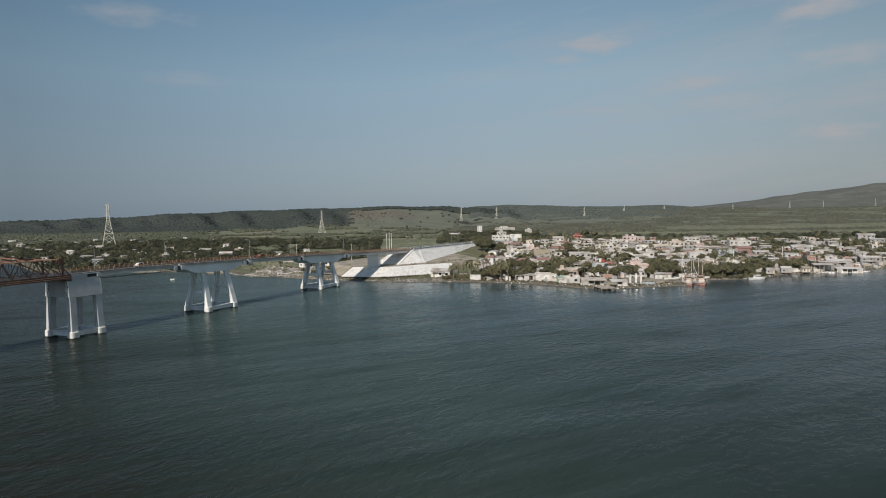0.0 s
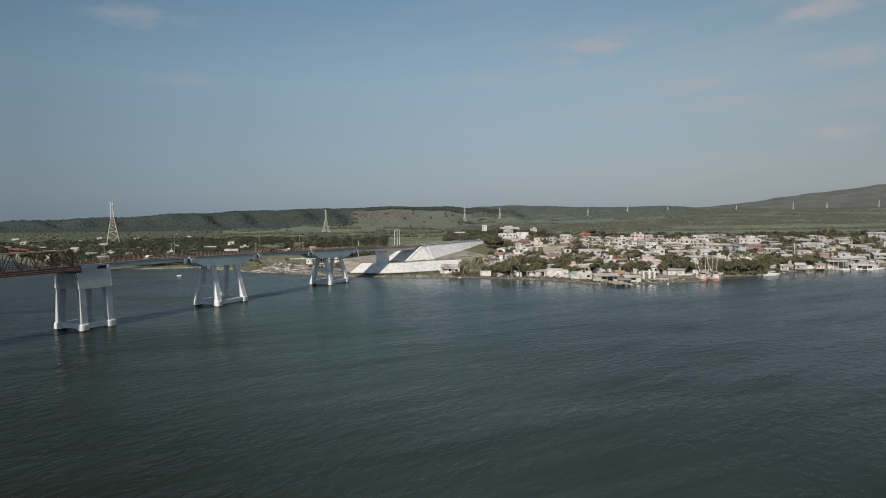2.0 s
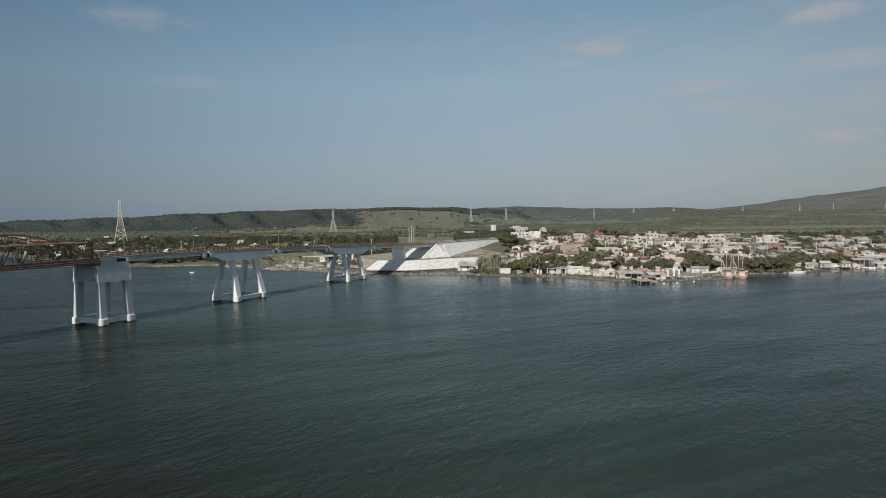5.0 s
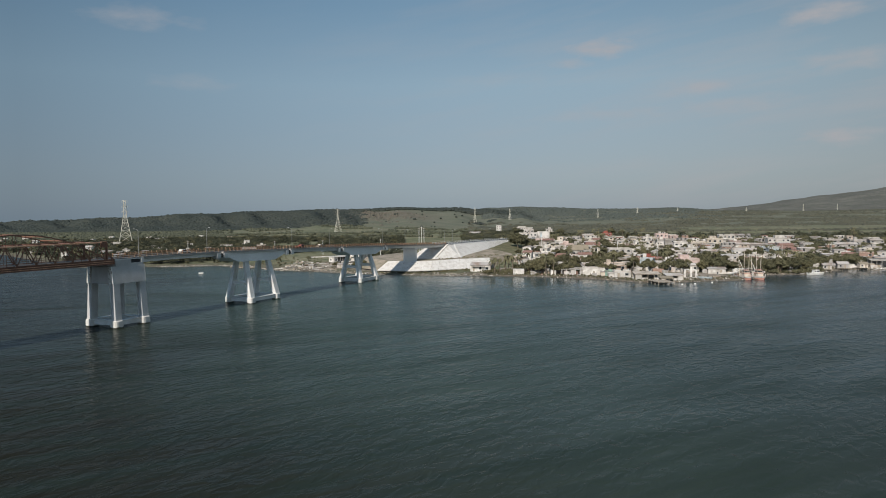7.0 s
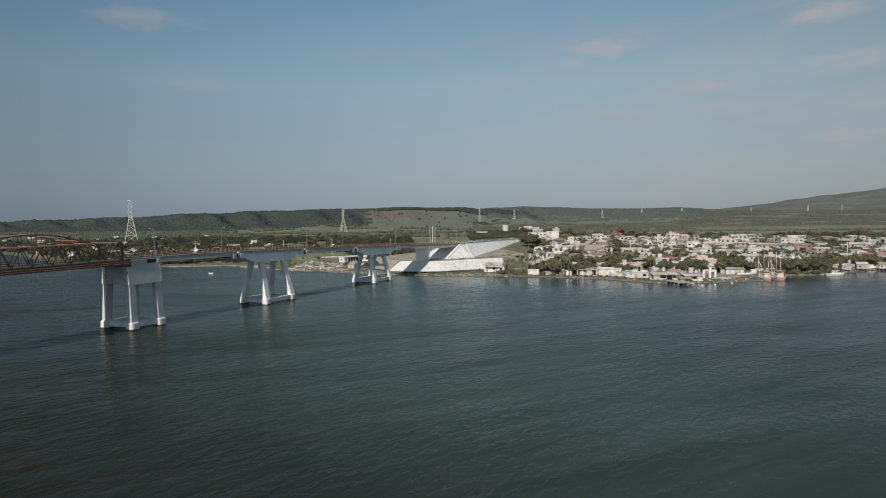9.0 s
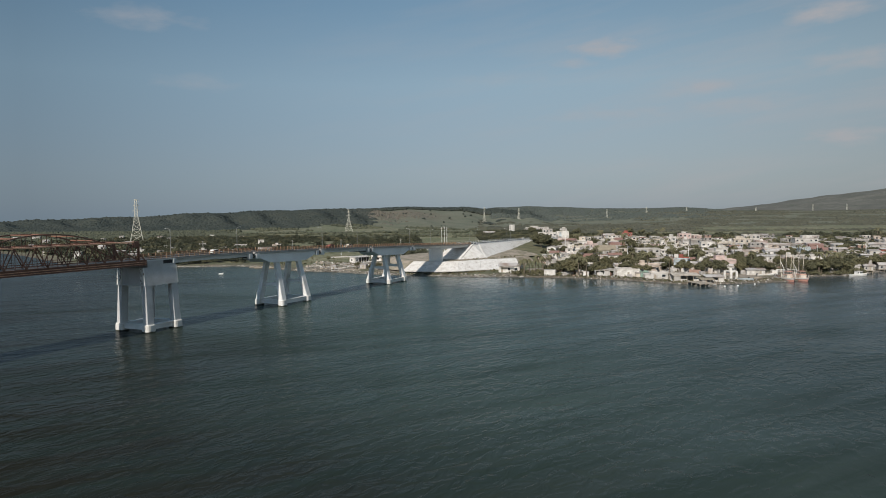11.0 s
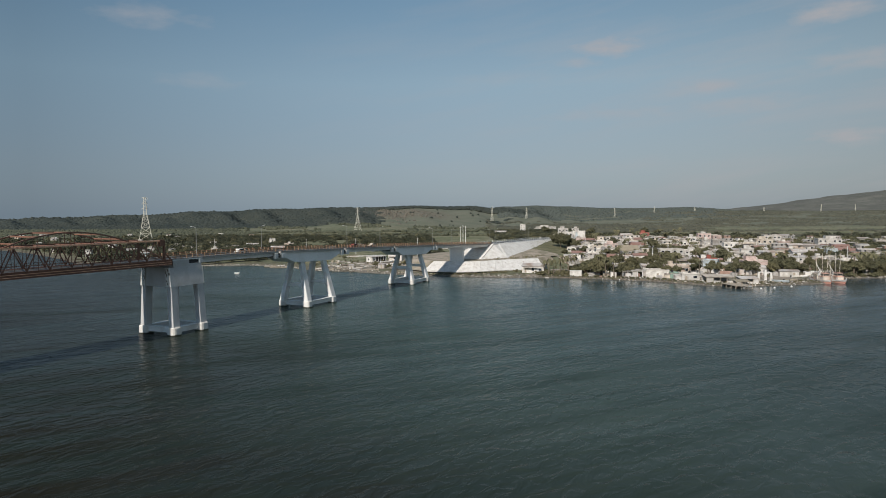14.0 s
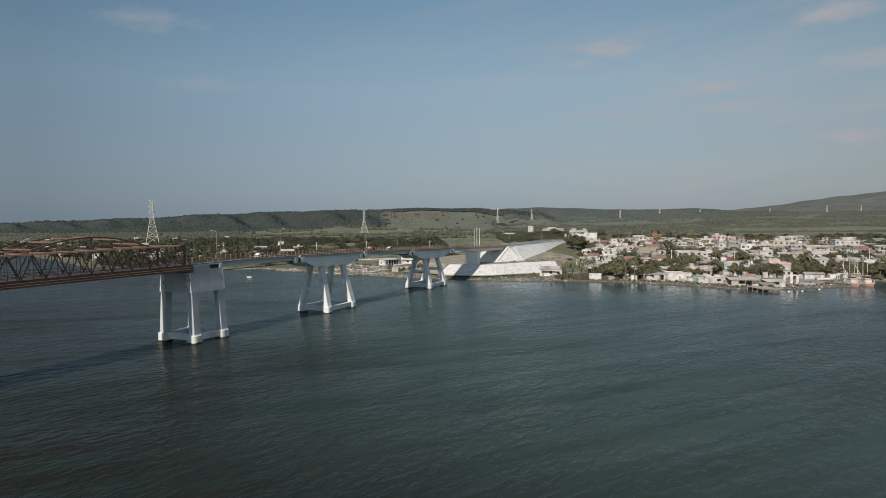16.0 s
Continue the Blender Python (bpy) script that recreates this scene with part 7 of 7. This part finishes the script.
def cabin_boat(x, y, turn, length):
    """A small white launch with a closed cabin."""
    L = length
    t = thing("cabin_boat", pose(x, y, 0, 0, 0, turn), "white cabin launch moored beside the mangroves", "boat", "small open boats")
    bm = bmesh.new()
    hull(bm, hull_rings(L, L * 0.32, 1.3, 0.5), 0.45)
    part("hull", bm, HULL_WHITE, t)
    bm = bmesh.new()
    hexa(bm, [(-L * .22, -L * .11, .6), (L * .2, -L * .10, .6), (L * .2, L * .10, .6), (-L * .22, L * .11, .6)],
         [(-L * .20, -L * .095, 2.5), (L * .13, -L * .085, 2.5), (L * .13, L * .085, 2.5), (-L * .20, L * .095, 2.5)])
    bmesh.ops.bevel(bm, geom=bm.edges[:], offset=0.06, segments=1, affect="EDGES")
    part("cabin", bm, HULL_WHITE, t)
    for k in (-.13, 0.0, .09):
        piece("window", PANE, t, pose(L * k, -L * .101, 1.5, 0, 0, 0) @ Matrix.Diagonal((0.75, 1, 0.7, 1)))
    bm = bmesh.new()
    box(bm, -L * .24, L * .17, -L * .11, L * .11, 2.505, 2.62)
    part("roof", bm, WALLS["pale"], t)
    bm = bmesh.new()
    tube(bm, ((0, 0, 2.6), (0, 0, 4.4)), (0.06, 0.03), 6)
    part("mast", bm, MAST, t)


cabin_boat(190, 331.5, 8, 9.0)


# ---- dock, jetty and waterside sheds ----
def open_shed(x, y, w, d, h, turn, label, roofmat, posts=5, post_mat=None, walled=True):
    """A roof on posts, open to the water."""
    z = ground_z(x, y) - 0.1
    t = thing("open_shed", pose(x, y, z, 0, 0, turn), label, "shed", "waterside sheds")
    SPOTS.append((x, y, w * .6))
    bm = bmesh.new()
    hexa(bm, [(-w / 2 - .4, -d / 2 - .4, h), (w / 2 + .4, -d / 2 - .4, h), (w / 2 + .4, d / 2 + .4, h + .5), (-w / 2 - .4, d / 2 + .4, h + .5)],
         [(-w / 2 - .4, -d / 2 - .4, h + .16), (w / 2 + .4, -d / 2 - .4, h + .16), (w / 2 + .4, d / 2 + .4, h + .66), (-w / 2 - .4, d / 2 + .4, h + .66)])
    part("roof", bm, roofmat, t)
    for i in range(posts):
        for yy in (-d / 2, d / 2):
            bm = bmesh.new()
            px = -w / 2 + w * i / (posts - 1)
            box(bm, px - .12, px + .12, yy - .12, yy + .12, -1.6, h + (0.02 if yy < 0 else 0.45))
            part("post", bm, post_mat or CONCRETE, t)
    bm = bmesh.new()
    box(bm, -w / 2 - .6, w / 2 + .6, -d / 2 - .6, d / 2 + .6, -1.6, 0.15)
    part("floor_slab", bm, CONCRETE, t)
    bm = bmesh.new()
    box(bm, -w / 2, w / 2, d / 2 - .2, d / 2 - .02, 0.15, h + .4)
    part("back_wall", bm, WALLS["grey"], t)
    for i in range(posts - 1):
        if walled and (i + int(x)) % 3 != 1:
            bm = bmesh.new()
            p0, p1 = -w / 2 + w * i / (posts - 1) + .13, -w / 2 + w * (i + 1) / (posts - 1) - .13
            box(bm, p0, p1, -d / 2 - .08, -d / 2 + .08, 0.152, h * (0.42 if i % 2 else 0.9))
            part("front_wall", bm, WALLS["white" if i % 2 else "pale"], t)
    return t


open_shed(67.5, 339, 11.5, 7, 3.0, -8, "pale open pavilion with concrete columns by the water", SLAB, 6)
open_shed(98.0, 314.0, 11.5, 9.0, 2.6, -8, "pale-roofed open boat landing with posts", WALLS["cream"], 5, WOOD)
open_shed(109.5, 309.5, 7.5, 6, 2.2, -5, "low grey tin shed beside the landing", TIN, 4, WOOD)
open_shed(104, 303.5, 5.5, 4.0, 2.0, -2, "low brown lean-to beside the jetty", THATCH, 4, WOOD)
open_shed(257, 360.5, 13, 5, 2.4, -15, "long grey tin-roofed landing over the water", TIN, 6)
open_shed(242.5, 361.5, 10, 6.5, 4.2, -17, "pale waterside pavilion with concrete columns", SLAB, 5, WALLS["pale"], False)
t = thing("jetty", pose(100, 295.5, 0, 0, 0, 8), "weathered wooden jetty on round piles", "jetty")
for i in range(10):
    bm = bmesh.new()
    box(bm, -4.0 + i * 0.8, -4.0 + i * 0.8 + 0.72, -3.0 - 0.5 * ((i * 7) % 3), 8.5, 1.25 + 0.012 * (i % 3), 1.38 + 0.012 * (i % 3))
    part("plank", bm, WOOD, t)
for i in range(4):
    for j in range(4):
        bm = bmesh.new()
        tube(bm, ((-3.7 + i * 2.5, -2.8 + j * 3.6, -2.6), (-3.7 + i * 2.5 + 0.1 * (j % 2), -2.8 + j * 3.6, 1.25 + (1.0 if (i + j) % 3 == 0 else 0))), (0.18, 0.15), 7)
        part("pile", bm, WOOD, t)
for y in (-2.8, 8.0):
    bm = bmesh.new()
    bar(bm, (-4.0, y, 1.1), (4.0, y, 1.1), 0.2, 0.26)
    part("beam", bm, WOOD, t)

def stilt_hut(x, y, w, d, h, turn, wall, roofmat, label):
    """A small hut on piles over the shallows, with a plank walk to the bank."""
    t = thing("stilt_hut", pose(x, y, 0, 0, 0, turn), label, "hut", "huts on piles")
    SPOTS.append((x, y, w * .6))
    for px in (-w / 2 + .2, 0, w / 2 - .2):
        for py in (-d / 2 + .2, d / 2 - .2):
            bm = bmesh.new()
            tube(bm, ((px, py, -2.2), (px, py, 1.2)), (.13, .11), 6)
            part("pile", bm, WOOD, t)
    bm = bmesh.new()
    box(bm, -w / 2 - .5, w / 2 + .5, -d / 2 - .7, d / 2 + .4, 1.2, 1.34)
    part("deck", bm, WOOD, t)
    bm = bmesh.new()
    box(bm, -w / 2, w / 2, -d / 2, d / 2, 1.344, 1.34 + h)
    part("wall", bm, wall, t)
    bm = bmesh.new()
    for sg in (-1, 1):
        lo, hi = 1.34 + h - .05, 1.34 + h + .28 * d
        hexa(bm, [(-w / 2 - .3, sg * (d / 2 + .35), lo), (w / 2 + .3, sg * (d / 2 + .35), lo), (w / 2 + .3, 0, hi), (-w / 2 - .3, 0, hi)][::-sg],
             [(-w / 2 - .3, sg * (d / 2 + .35), lo + .1), (w / 2 + .3, sg * (d / 2 + .35), lo + .1), (w / 2 + .3, 0, hi + .1), (-w / 2 - .3, 0, hi + .1)][::-sg])
    part("roof", bm, roofmat, t)
    opening(t, -w * .22, -d / 2 - .02, 2.0, 0.9, 1.0, 0)
    piece("door", DOOR, t, pose(w * .2, -d / 2 - .02, 1.36) @ Matrix.Diagonal((0.8, 1, 1.9, 1)))
    for k in range(5):
        bm = bmesh.new()
        box(bm, -.5, .5, d / 2 + .42 + k * .9, d / 2 + 1.26 + k * .9, 1.22, 1.3)
        part("plank", bm, WOOD, t)


for x, y, w, d, h, turn, wall, roofmat, label in (
        (205.5, 349.5, 4.5, 3.6, 2.2, -12, "pale", TIN, "weathered pale hut on piles with a tin roof"),
        (217.5, 355.0, 5.2, 4.0, 2.3, -18, "grey", TIN, "grey board hut on piles with a tin roof"),
        (229.0, 355.5, 4.2, 3.4, 2.1, -8, "cream", THATCH, "cream hut on piles with a thatched roof")):
    stilt_hut(x, y, w, d, h, turn, WALLS[wall], roofmat, label)
# mooring posts along the shallows
random.seed(91)
for k in range(26):
    x = random.uniform(192, 262)
    y = float(np.interp(x, COAST_X, COAST_Y)) - random.uniform(0.6, 4.5)
    t = thing("mooring_post", pose(x, y, 0, random.gauss(0, 3), random.gauss(0, 3), 0), "weathered wooden mooring post standing in the shallows", "post", "mooring posts")
    bm = bmesh.new()
    tube(bm, ((0, 0, -2.0), (0, 0, random.uniform(0.8, 2.2))), (0.12, 0.09), 6)
    part("pile", bm, WOOD, t)

# pale roadside walls on the flat behind the boat yard
for pts, hgt in ((((-52, 513), (-44, 520), (-34, 526), (-24, 530)), 1.3), (((-46, 458), (-40, 466), (-33, 474)), 1.0), (((-96, 470), (-84, 476), (-70, 480)), 1.0)):
    t = thing("roadside_wall", pose(0, 0, 0), "low whitewashed wall beside the dirt road", "wall", "roadside walls")
    for a, b in zip(pts, pts[1:]):
        za, zb = ground_z(*a), ground_z(*b)
        bm = bmesh.new()
        bar(bm, (*a, za + hgt / 2 - .2), (*b, zb + hgt / 2 - .2), 0.35, hgt)
        part("wall_length", bm, WALLS["white"], t)

# white monument arches on the shore
t = thing("monument", pose(119.5, 314.5, ground_z(119.5, 314.5) - .1, 0, 0, -12), "white plastered twin-arch monument by the water", "monument")
bm = bmesh.new()
for a, h in ((-2.6, 4.4), (0.2, 5.4), (2.6, 4.2)):
    hexa(bm, [(a - .55, -.5, 0), (a + .55, -.5, 0), (a + .55, .5, 0), (a - .55, .5, 0)], [(a - .4, -.4, h), (a + .4, -.4, h), (a + .4, .4, h), (a - .4, .4, h)])
part("pillar", bm, WALLS["white"], t)
for x0, x1, z0 in ((-2.6, -0.2, 3.4), (0.5, 2.7, 3.4)):
    bm = bmesh.new()
    for i in range(8):
        f0, f1 = math.pi * i / 8, math.pi * (i + 1) / 8
        c, r = (x0 + x1) / 2, (x1 - x0) / 2
        bar(bm, (c - r * math.cos(f0), 0, z0 + r * math.sin(f0) * .8), (c - r * math.cos(f1), 0, z0 + r * math.sin(f1) * .8), 0.8, 0.55)
    part("arch", bm, WALLS["white"], t)
bm = bmesh.new()
box(bm, -4.4, 4.4, -1.4, 1.4, -.3, .35)
part("plinth", bm, WALLS["white"], t)

# white garden wall by the water
t = thing("garden_wall", pose(39.8, 343.9, ground_z(39.8, 345) - .2, 0, 0, -5), "white plastered wall standing at the water's edge", "wall")
bm = bmesh.new()
box(bm, -2.9, 2.9, -.2, .2, -.6, 3.0)
part("panel", bm, WALLS["white"], t)
bm = bmesh.new()
box(bm, -3.05, 3.05, -.3, .3, 3.004, 3.15)
part("coping", bm, CONCRETE, t)

# billboard by the road
t = thing("billboard", pose(93, 604, ground_z(93, 604), 0, 0, -6), "white roadside billboard with a plain grey shape", "billboard")
bm = bmesh.new()
box(bm, -5.6, 5.6, -.15, .15, 1.2, 7.8)
part("panel", bm, WALLS["white"], t)
bm = bmesh.new()
hexa(bm, [(-3.4, -.17, 1.8), (-.8, -.17, 1.8), (-.8, -.152, 1.8), (-3.4, -.152, 1.8)], [(-2.8, -.17, 6.8), (-1.4, -.17, 6.8), (-1.4, -.152, 6.8), (-2.8, -.152, 6.8)])
part("print", bm, WALLS["blue"], t)
for x in (-4, 0, 4):
    bm = bmesh.new()
    box(bm, x - .15, x + .15, .16, .46, -.5, 7.4)
    part("post", bm, GALV, t)

# mooring buoys
for x, y in ((107.7, 293.1), (114.1, 294.7), (124, 300)):
    t = thing("buoy", pose(x, y, 0), "round white mooring buoy floating near the shore", "buoy", "mooring buoys")
    bm = bmesh.new()
    bmesh.ops.create_icosphere(bm, subdivisions=2, radius=0.42)
    bmesh.ops.scale(bm, vec=(1, 1, .85), verts=bm.verts)
    bmesh.ops.translate(bm, vec=(0, 0, .12), verts=bm.verts)
    part("float", bm, HULL_WHITE, t)
    bm = bmesh.new()
    tube(bm, ((0, 0, .4), (0, 0, .62)), (0.07, 0.05), 6)
    part("eye", bm, GALV, t)


# ---- cars on the bridge ----
def car(s, y, turn, colour, label):
    t = thing("car", BRIDGE @ pose(s, y, road_z(s) + 0.01, 0, 0, turn), label, "car", "cars on the bridge")
    bm = bmesh.new()
    hexa(bm, [(-2.2, -.85, .35), (2.2, -.85, .35), (2.2, .85, .35), (-2.2, .85, .35)], [(-2.15, -.82, .92), (2.05, -.8, .85), (2.05, .8, .85), (-2.15, .82, .92)])
    hexa(bm, [(-1.9, -.78, .92), (.9, -.78, .88), (.9, .78, .88), (-1.9, .78, .92)], [(-1.5, -.62, 1.48), (.25, -.62, 1.48), (.25, .62, 1.48), (-1.5, .62, 1.48)])
    part("body", bm, colour, t)
    bm = bmesh.new()
    hexa(bm, [(-1.6, -.80, .98), (.55, -.80, .98), (.55, .80, .98), (-1.6, .80, .98)], [(-1.38, -.665, 1.4), (.2, -.665, 1.4), (.2, .665, 1.4), (-1.38, .665, 1.4)])
    part("window", bm, GLASS, t)
    for a in (-1.35, 1.35):
        for b in (-.78, .78):
            bm = bmesh.new()
            tube(bm, ((a, b - .1, .32), (a, b + .1, .32)), (0.32, 0.32), 12)
            part("wheel", bm, DARK, t)


car(25, -2.0, 0, HULL_WHITE, "white car on the bridge roadway")
for s, y, k in ((352, 2.2, 180), (371, -2.0, 0), (388, 2.2, 180), (403, 2.0, 180), (418, -2.1, 0), (436, 2.1, 180)):
    car(s, y, k, HULL_WHITE if s % 2 else WALLS["pale"], "pale car on the road at the edge of town")
car(108, 2.0, 180, WALLS["cream"], "pale car on the bridge roadway")
car(94, 2.0, 180, WALLS["red"], "red car on the bridge roadway")

# shore stones
random.seed(5)
vs, fs, base = [], [], 0
for i in range(1500):
    k = random.randrange(9, len(COAST_X) - 8)
    f = random.random()
    x = COAST_X[k] + (COAST_X[k + 1] - COAST_X[k]) * f + random.gauss(0, 0.8)
    y = COAST_Y[k] + (COAST_Y[k + 1] - COAST_Y[k]) * f + random.uniform(-0.7, 1.8)
    r = random.uniform(.15, .6)
    v = ICO_V * (1 + 0.4 * (rng.random((len(ICO_V), 1)) - .5)) * r * np.array((1, 1, .6)) + np.array((x, y, ground_z(x, y) + r * .15))
    vs.append(v)
    fs.append(ICO_F + base)
    base += len(v)
tagged(new("shore_stones", numpy_mesh("shore_stones", np.concatenate(vs), np.concatenate(fs), STONE)), "pale rough stones along the waterline", "stones", kind="stuff")

# pale riprap along the bank under the bridge
vs, fs, base = [], [], 0
for i in range(420):
    x = random.choice((random.uniform(-190, -85), random.uniform(-70, 20)))
    y = float(np.interp(x, COAST_X, COAST_Y)) + random.gauss(0.7, 0.7)
    r = random.uniform(.2, .75) if x < -80 else random.uniform(.15, .45)
    v = ICO_V * (1 + 0.45 * (rng.random((len(ICO_V), 1)) - .5)) * r * np.array((1.2, 1, .6)) + np.array((x, y, max(0.0, ground_z(x, y)) + r * .2))
    vs.append(v)
    fs.append(ICO_F + base)
    base += len(v)
tagged(new("riprap", numpy_mesh("riprap", np.concatenate(vs), np.concatenate(fs), PALESTONE)), "pale broken stones banked along the waterline", "stones", kind="stuff")

# low sea wall along the town's waterfront
wall = thing("sea_wall", pose(0, 0, 0), "low weedy stone bank wall along the waterfront", "wall", kind="structure")
for k in range(len(COAST_X)):
    if 25 <= COAST_X[k] < 160:
        a, b = (COAST_X[k], COAST_Y[k]), (COAST_X[k + 1], COAST_Y[k + 1])
        bm = bmesh.new()
        bar(bm, (a[0], a[1] + 1.0, 0.05), (b[0], b[1] + 1.0, 0.05), 0.5, 1.3)
        part("wall_length", bm, BANK, wall)

# ---- boat yard by the landward pier ----
BAYDOOR = mat("dark_brown_door_paint", (0.045, 0.038, 0.032), 0.7, 0.2, 1.0)


def workshop(x, y, turn):
    t = thing("boat_workshop", pose(x, y, ground_z(x, y) - 0.1, 0, 0, turn) @ Matrix.Scale(0.8, 4), "long white open-fronted boat workshop on the yard", "workshop")
    bm = bmesh.new()
    box(bm, -7.2, 7.2, -3.6, 3.6, -1.2, 0.15)
    part("floor_slab", bm, CONCRETE, t)
    bm = bmesh.new()
    hexa(bm, [(-7.8, -4.3, 3.9), (7.8, -4.3, 3.9), (7.8, 4.2, 4.5), (-7.8, 4.2, 4.5)], [(-7.8, -4.3, 4.3), (7.8, -4.3, 4.3), (7.8, 4.2, 4.75), (-7.8, 4.2, 4.75)])
    part("roof", bm, WALLS["white"], t, "white flat roof with a deep edge")
    for q in ((-7.2, -7.0, -3.4, 3.4), (7.0, 7.2, -3.4, 3.4)):
        bm = bmesh.new()
        box(bm, *q, 0.15, 4.0)
        part("wall", bm, WALLS["white"], t)
    bm = bmesh.new()
    box(bm, -7.2, 7.2, 3.4, 3.6, 0.15, 4.0)
    part("back_wall", bm, WALLS["grey"], t)
    opening(t, -7.22, 0.6, 1.2, 1.6, 1.5, -90)
    bm = bmesh.new()
    box(bm, -6.98, -3.6, -3.6, -3.4, 0.15, 3.9)
    part("wall", bm, WALLS["white"], t)
    for i in range(5):
        bm = bmesh.new()
        box(bm, -3.4 + i * 2.6, -3.1 + i * 2.6, -3.55, -3.25, 0.15, 3.9)
        part("post", bm, CONCRETE, t)
    opening(t, -5.3, -3.62, 1.1, 1.6, 1.4, 0)
    for i in range(4):
        bm = bmesh.new()
        box(bm, -3.05 + i * 2.6, -0.85 + i * 2.6, -3.1, -3.0, 0.16, 3.85)
        part("bay_door", bm, BAYDOOR, t, "dark brown bay door")


workshop(-69.5, 433, 46)
for x, y, w, d, h, turn, m, label in ((-79, 389.5, 2.6, 2.2, 2.6, 10, "white", "small white hut at the water's edge"), (-62, 396, 4.0, 3.0, 2.4, -15, "pale", "small pale shed on the boat yard"),
                                      (-52, 400, 3.0, 2.5, 2.2, 20, "grey", "small grey shed on the boat yard")):
    t = thing("hut", pose(x, y, ground_z(x, y) - 0.1, 0, 0, turn), label, "hut", "huts on the boat yard")
    bm = bmesh.new()
    box(bm, -w / 2, w / 2, -d / 2, d / 2, -.8, h)
    part("wall", bm, WALLS[m], t)
    bm = bmesh.new()
    hexa(bm, [(-w / 2 - .25, -d / 2 - .3, h), (w / 2 + .25, -d / 2 - .3, h), (w / 2 + .25, d / 2 + .25, h + .35), (-w / 2 - .25, d / 2 + .25, h + .35)],
         [(-w / 2 - .25, -d / 2 - .3, h + .1), (w / 2 + .25, -d / 2 - .3, h + .1), (w / 2 + .25, d / 2 + .25, h + .45), (-w / 2 - .25, d / 2 + .25, h + .45)])
    part("roof", bm, TIN, t)
    piece("door", DOOR, t, pose(0.2, -d / 2 - .02, 0.1) @ Matrix.Diagonal((0.8, 1, 1.9, 1)))
# slipway timbers
random.seed(77)
for k in range(16):
    x, y = random.uniform(-86, -44), random.uniform(384, 424)
    if float(shore_distance(x, y)) < 3 or (x + 69) ** 2 + (y - 433) ** 2 < 90:
        continue
    t = thing("timber", pose(x, y, ground_z(x, y) + .12, 0, 0, random.gauss(20, 25)), "long weathered timber lying on the boat yard", "timber", "timbers on the boat yard")
    bm = bmesh.new()
    n = random.uniform(3, 8)
    box(bm, -n / 2, n / 2, -.22, .22, -.2, .22)
    bmesh.ops.bevel(bm, geom=bm.edges[:], offset=0.05, segments=1, affect="EDGES")
    part("beam", bm, random.choice((WOOD, WOOD, HULL_WHITE)), t)
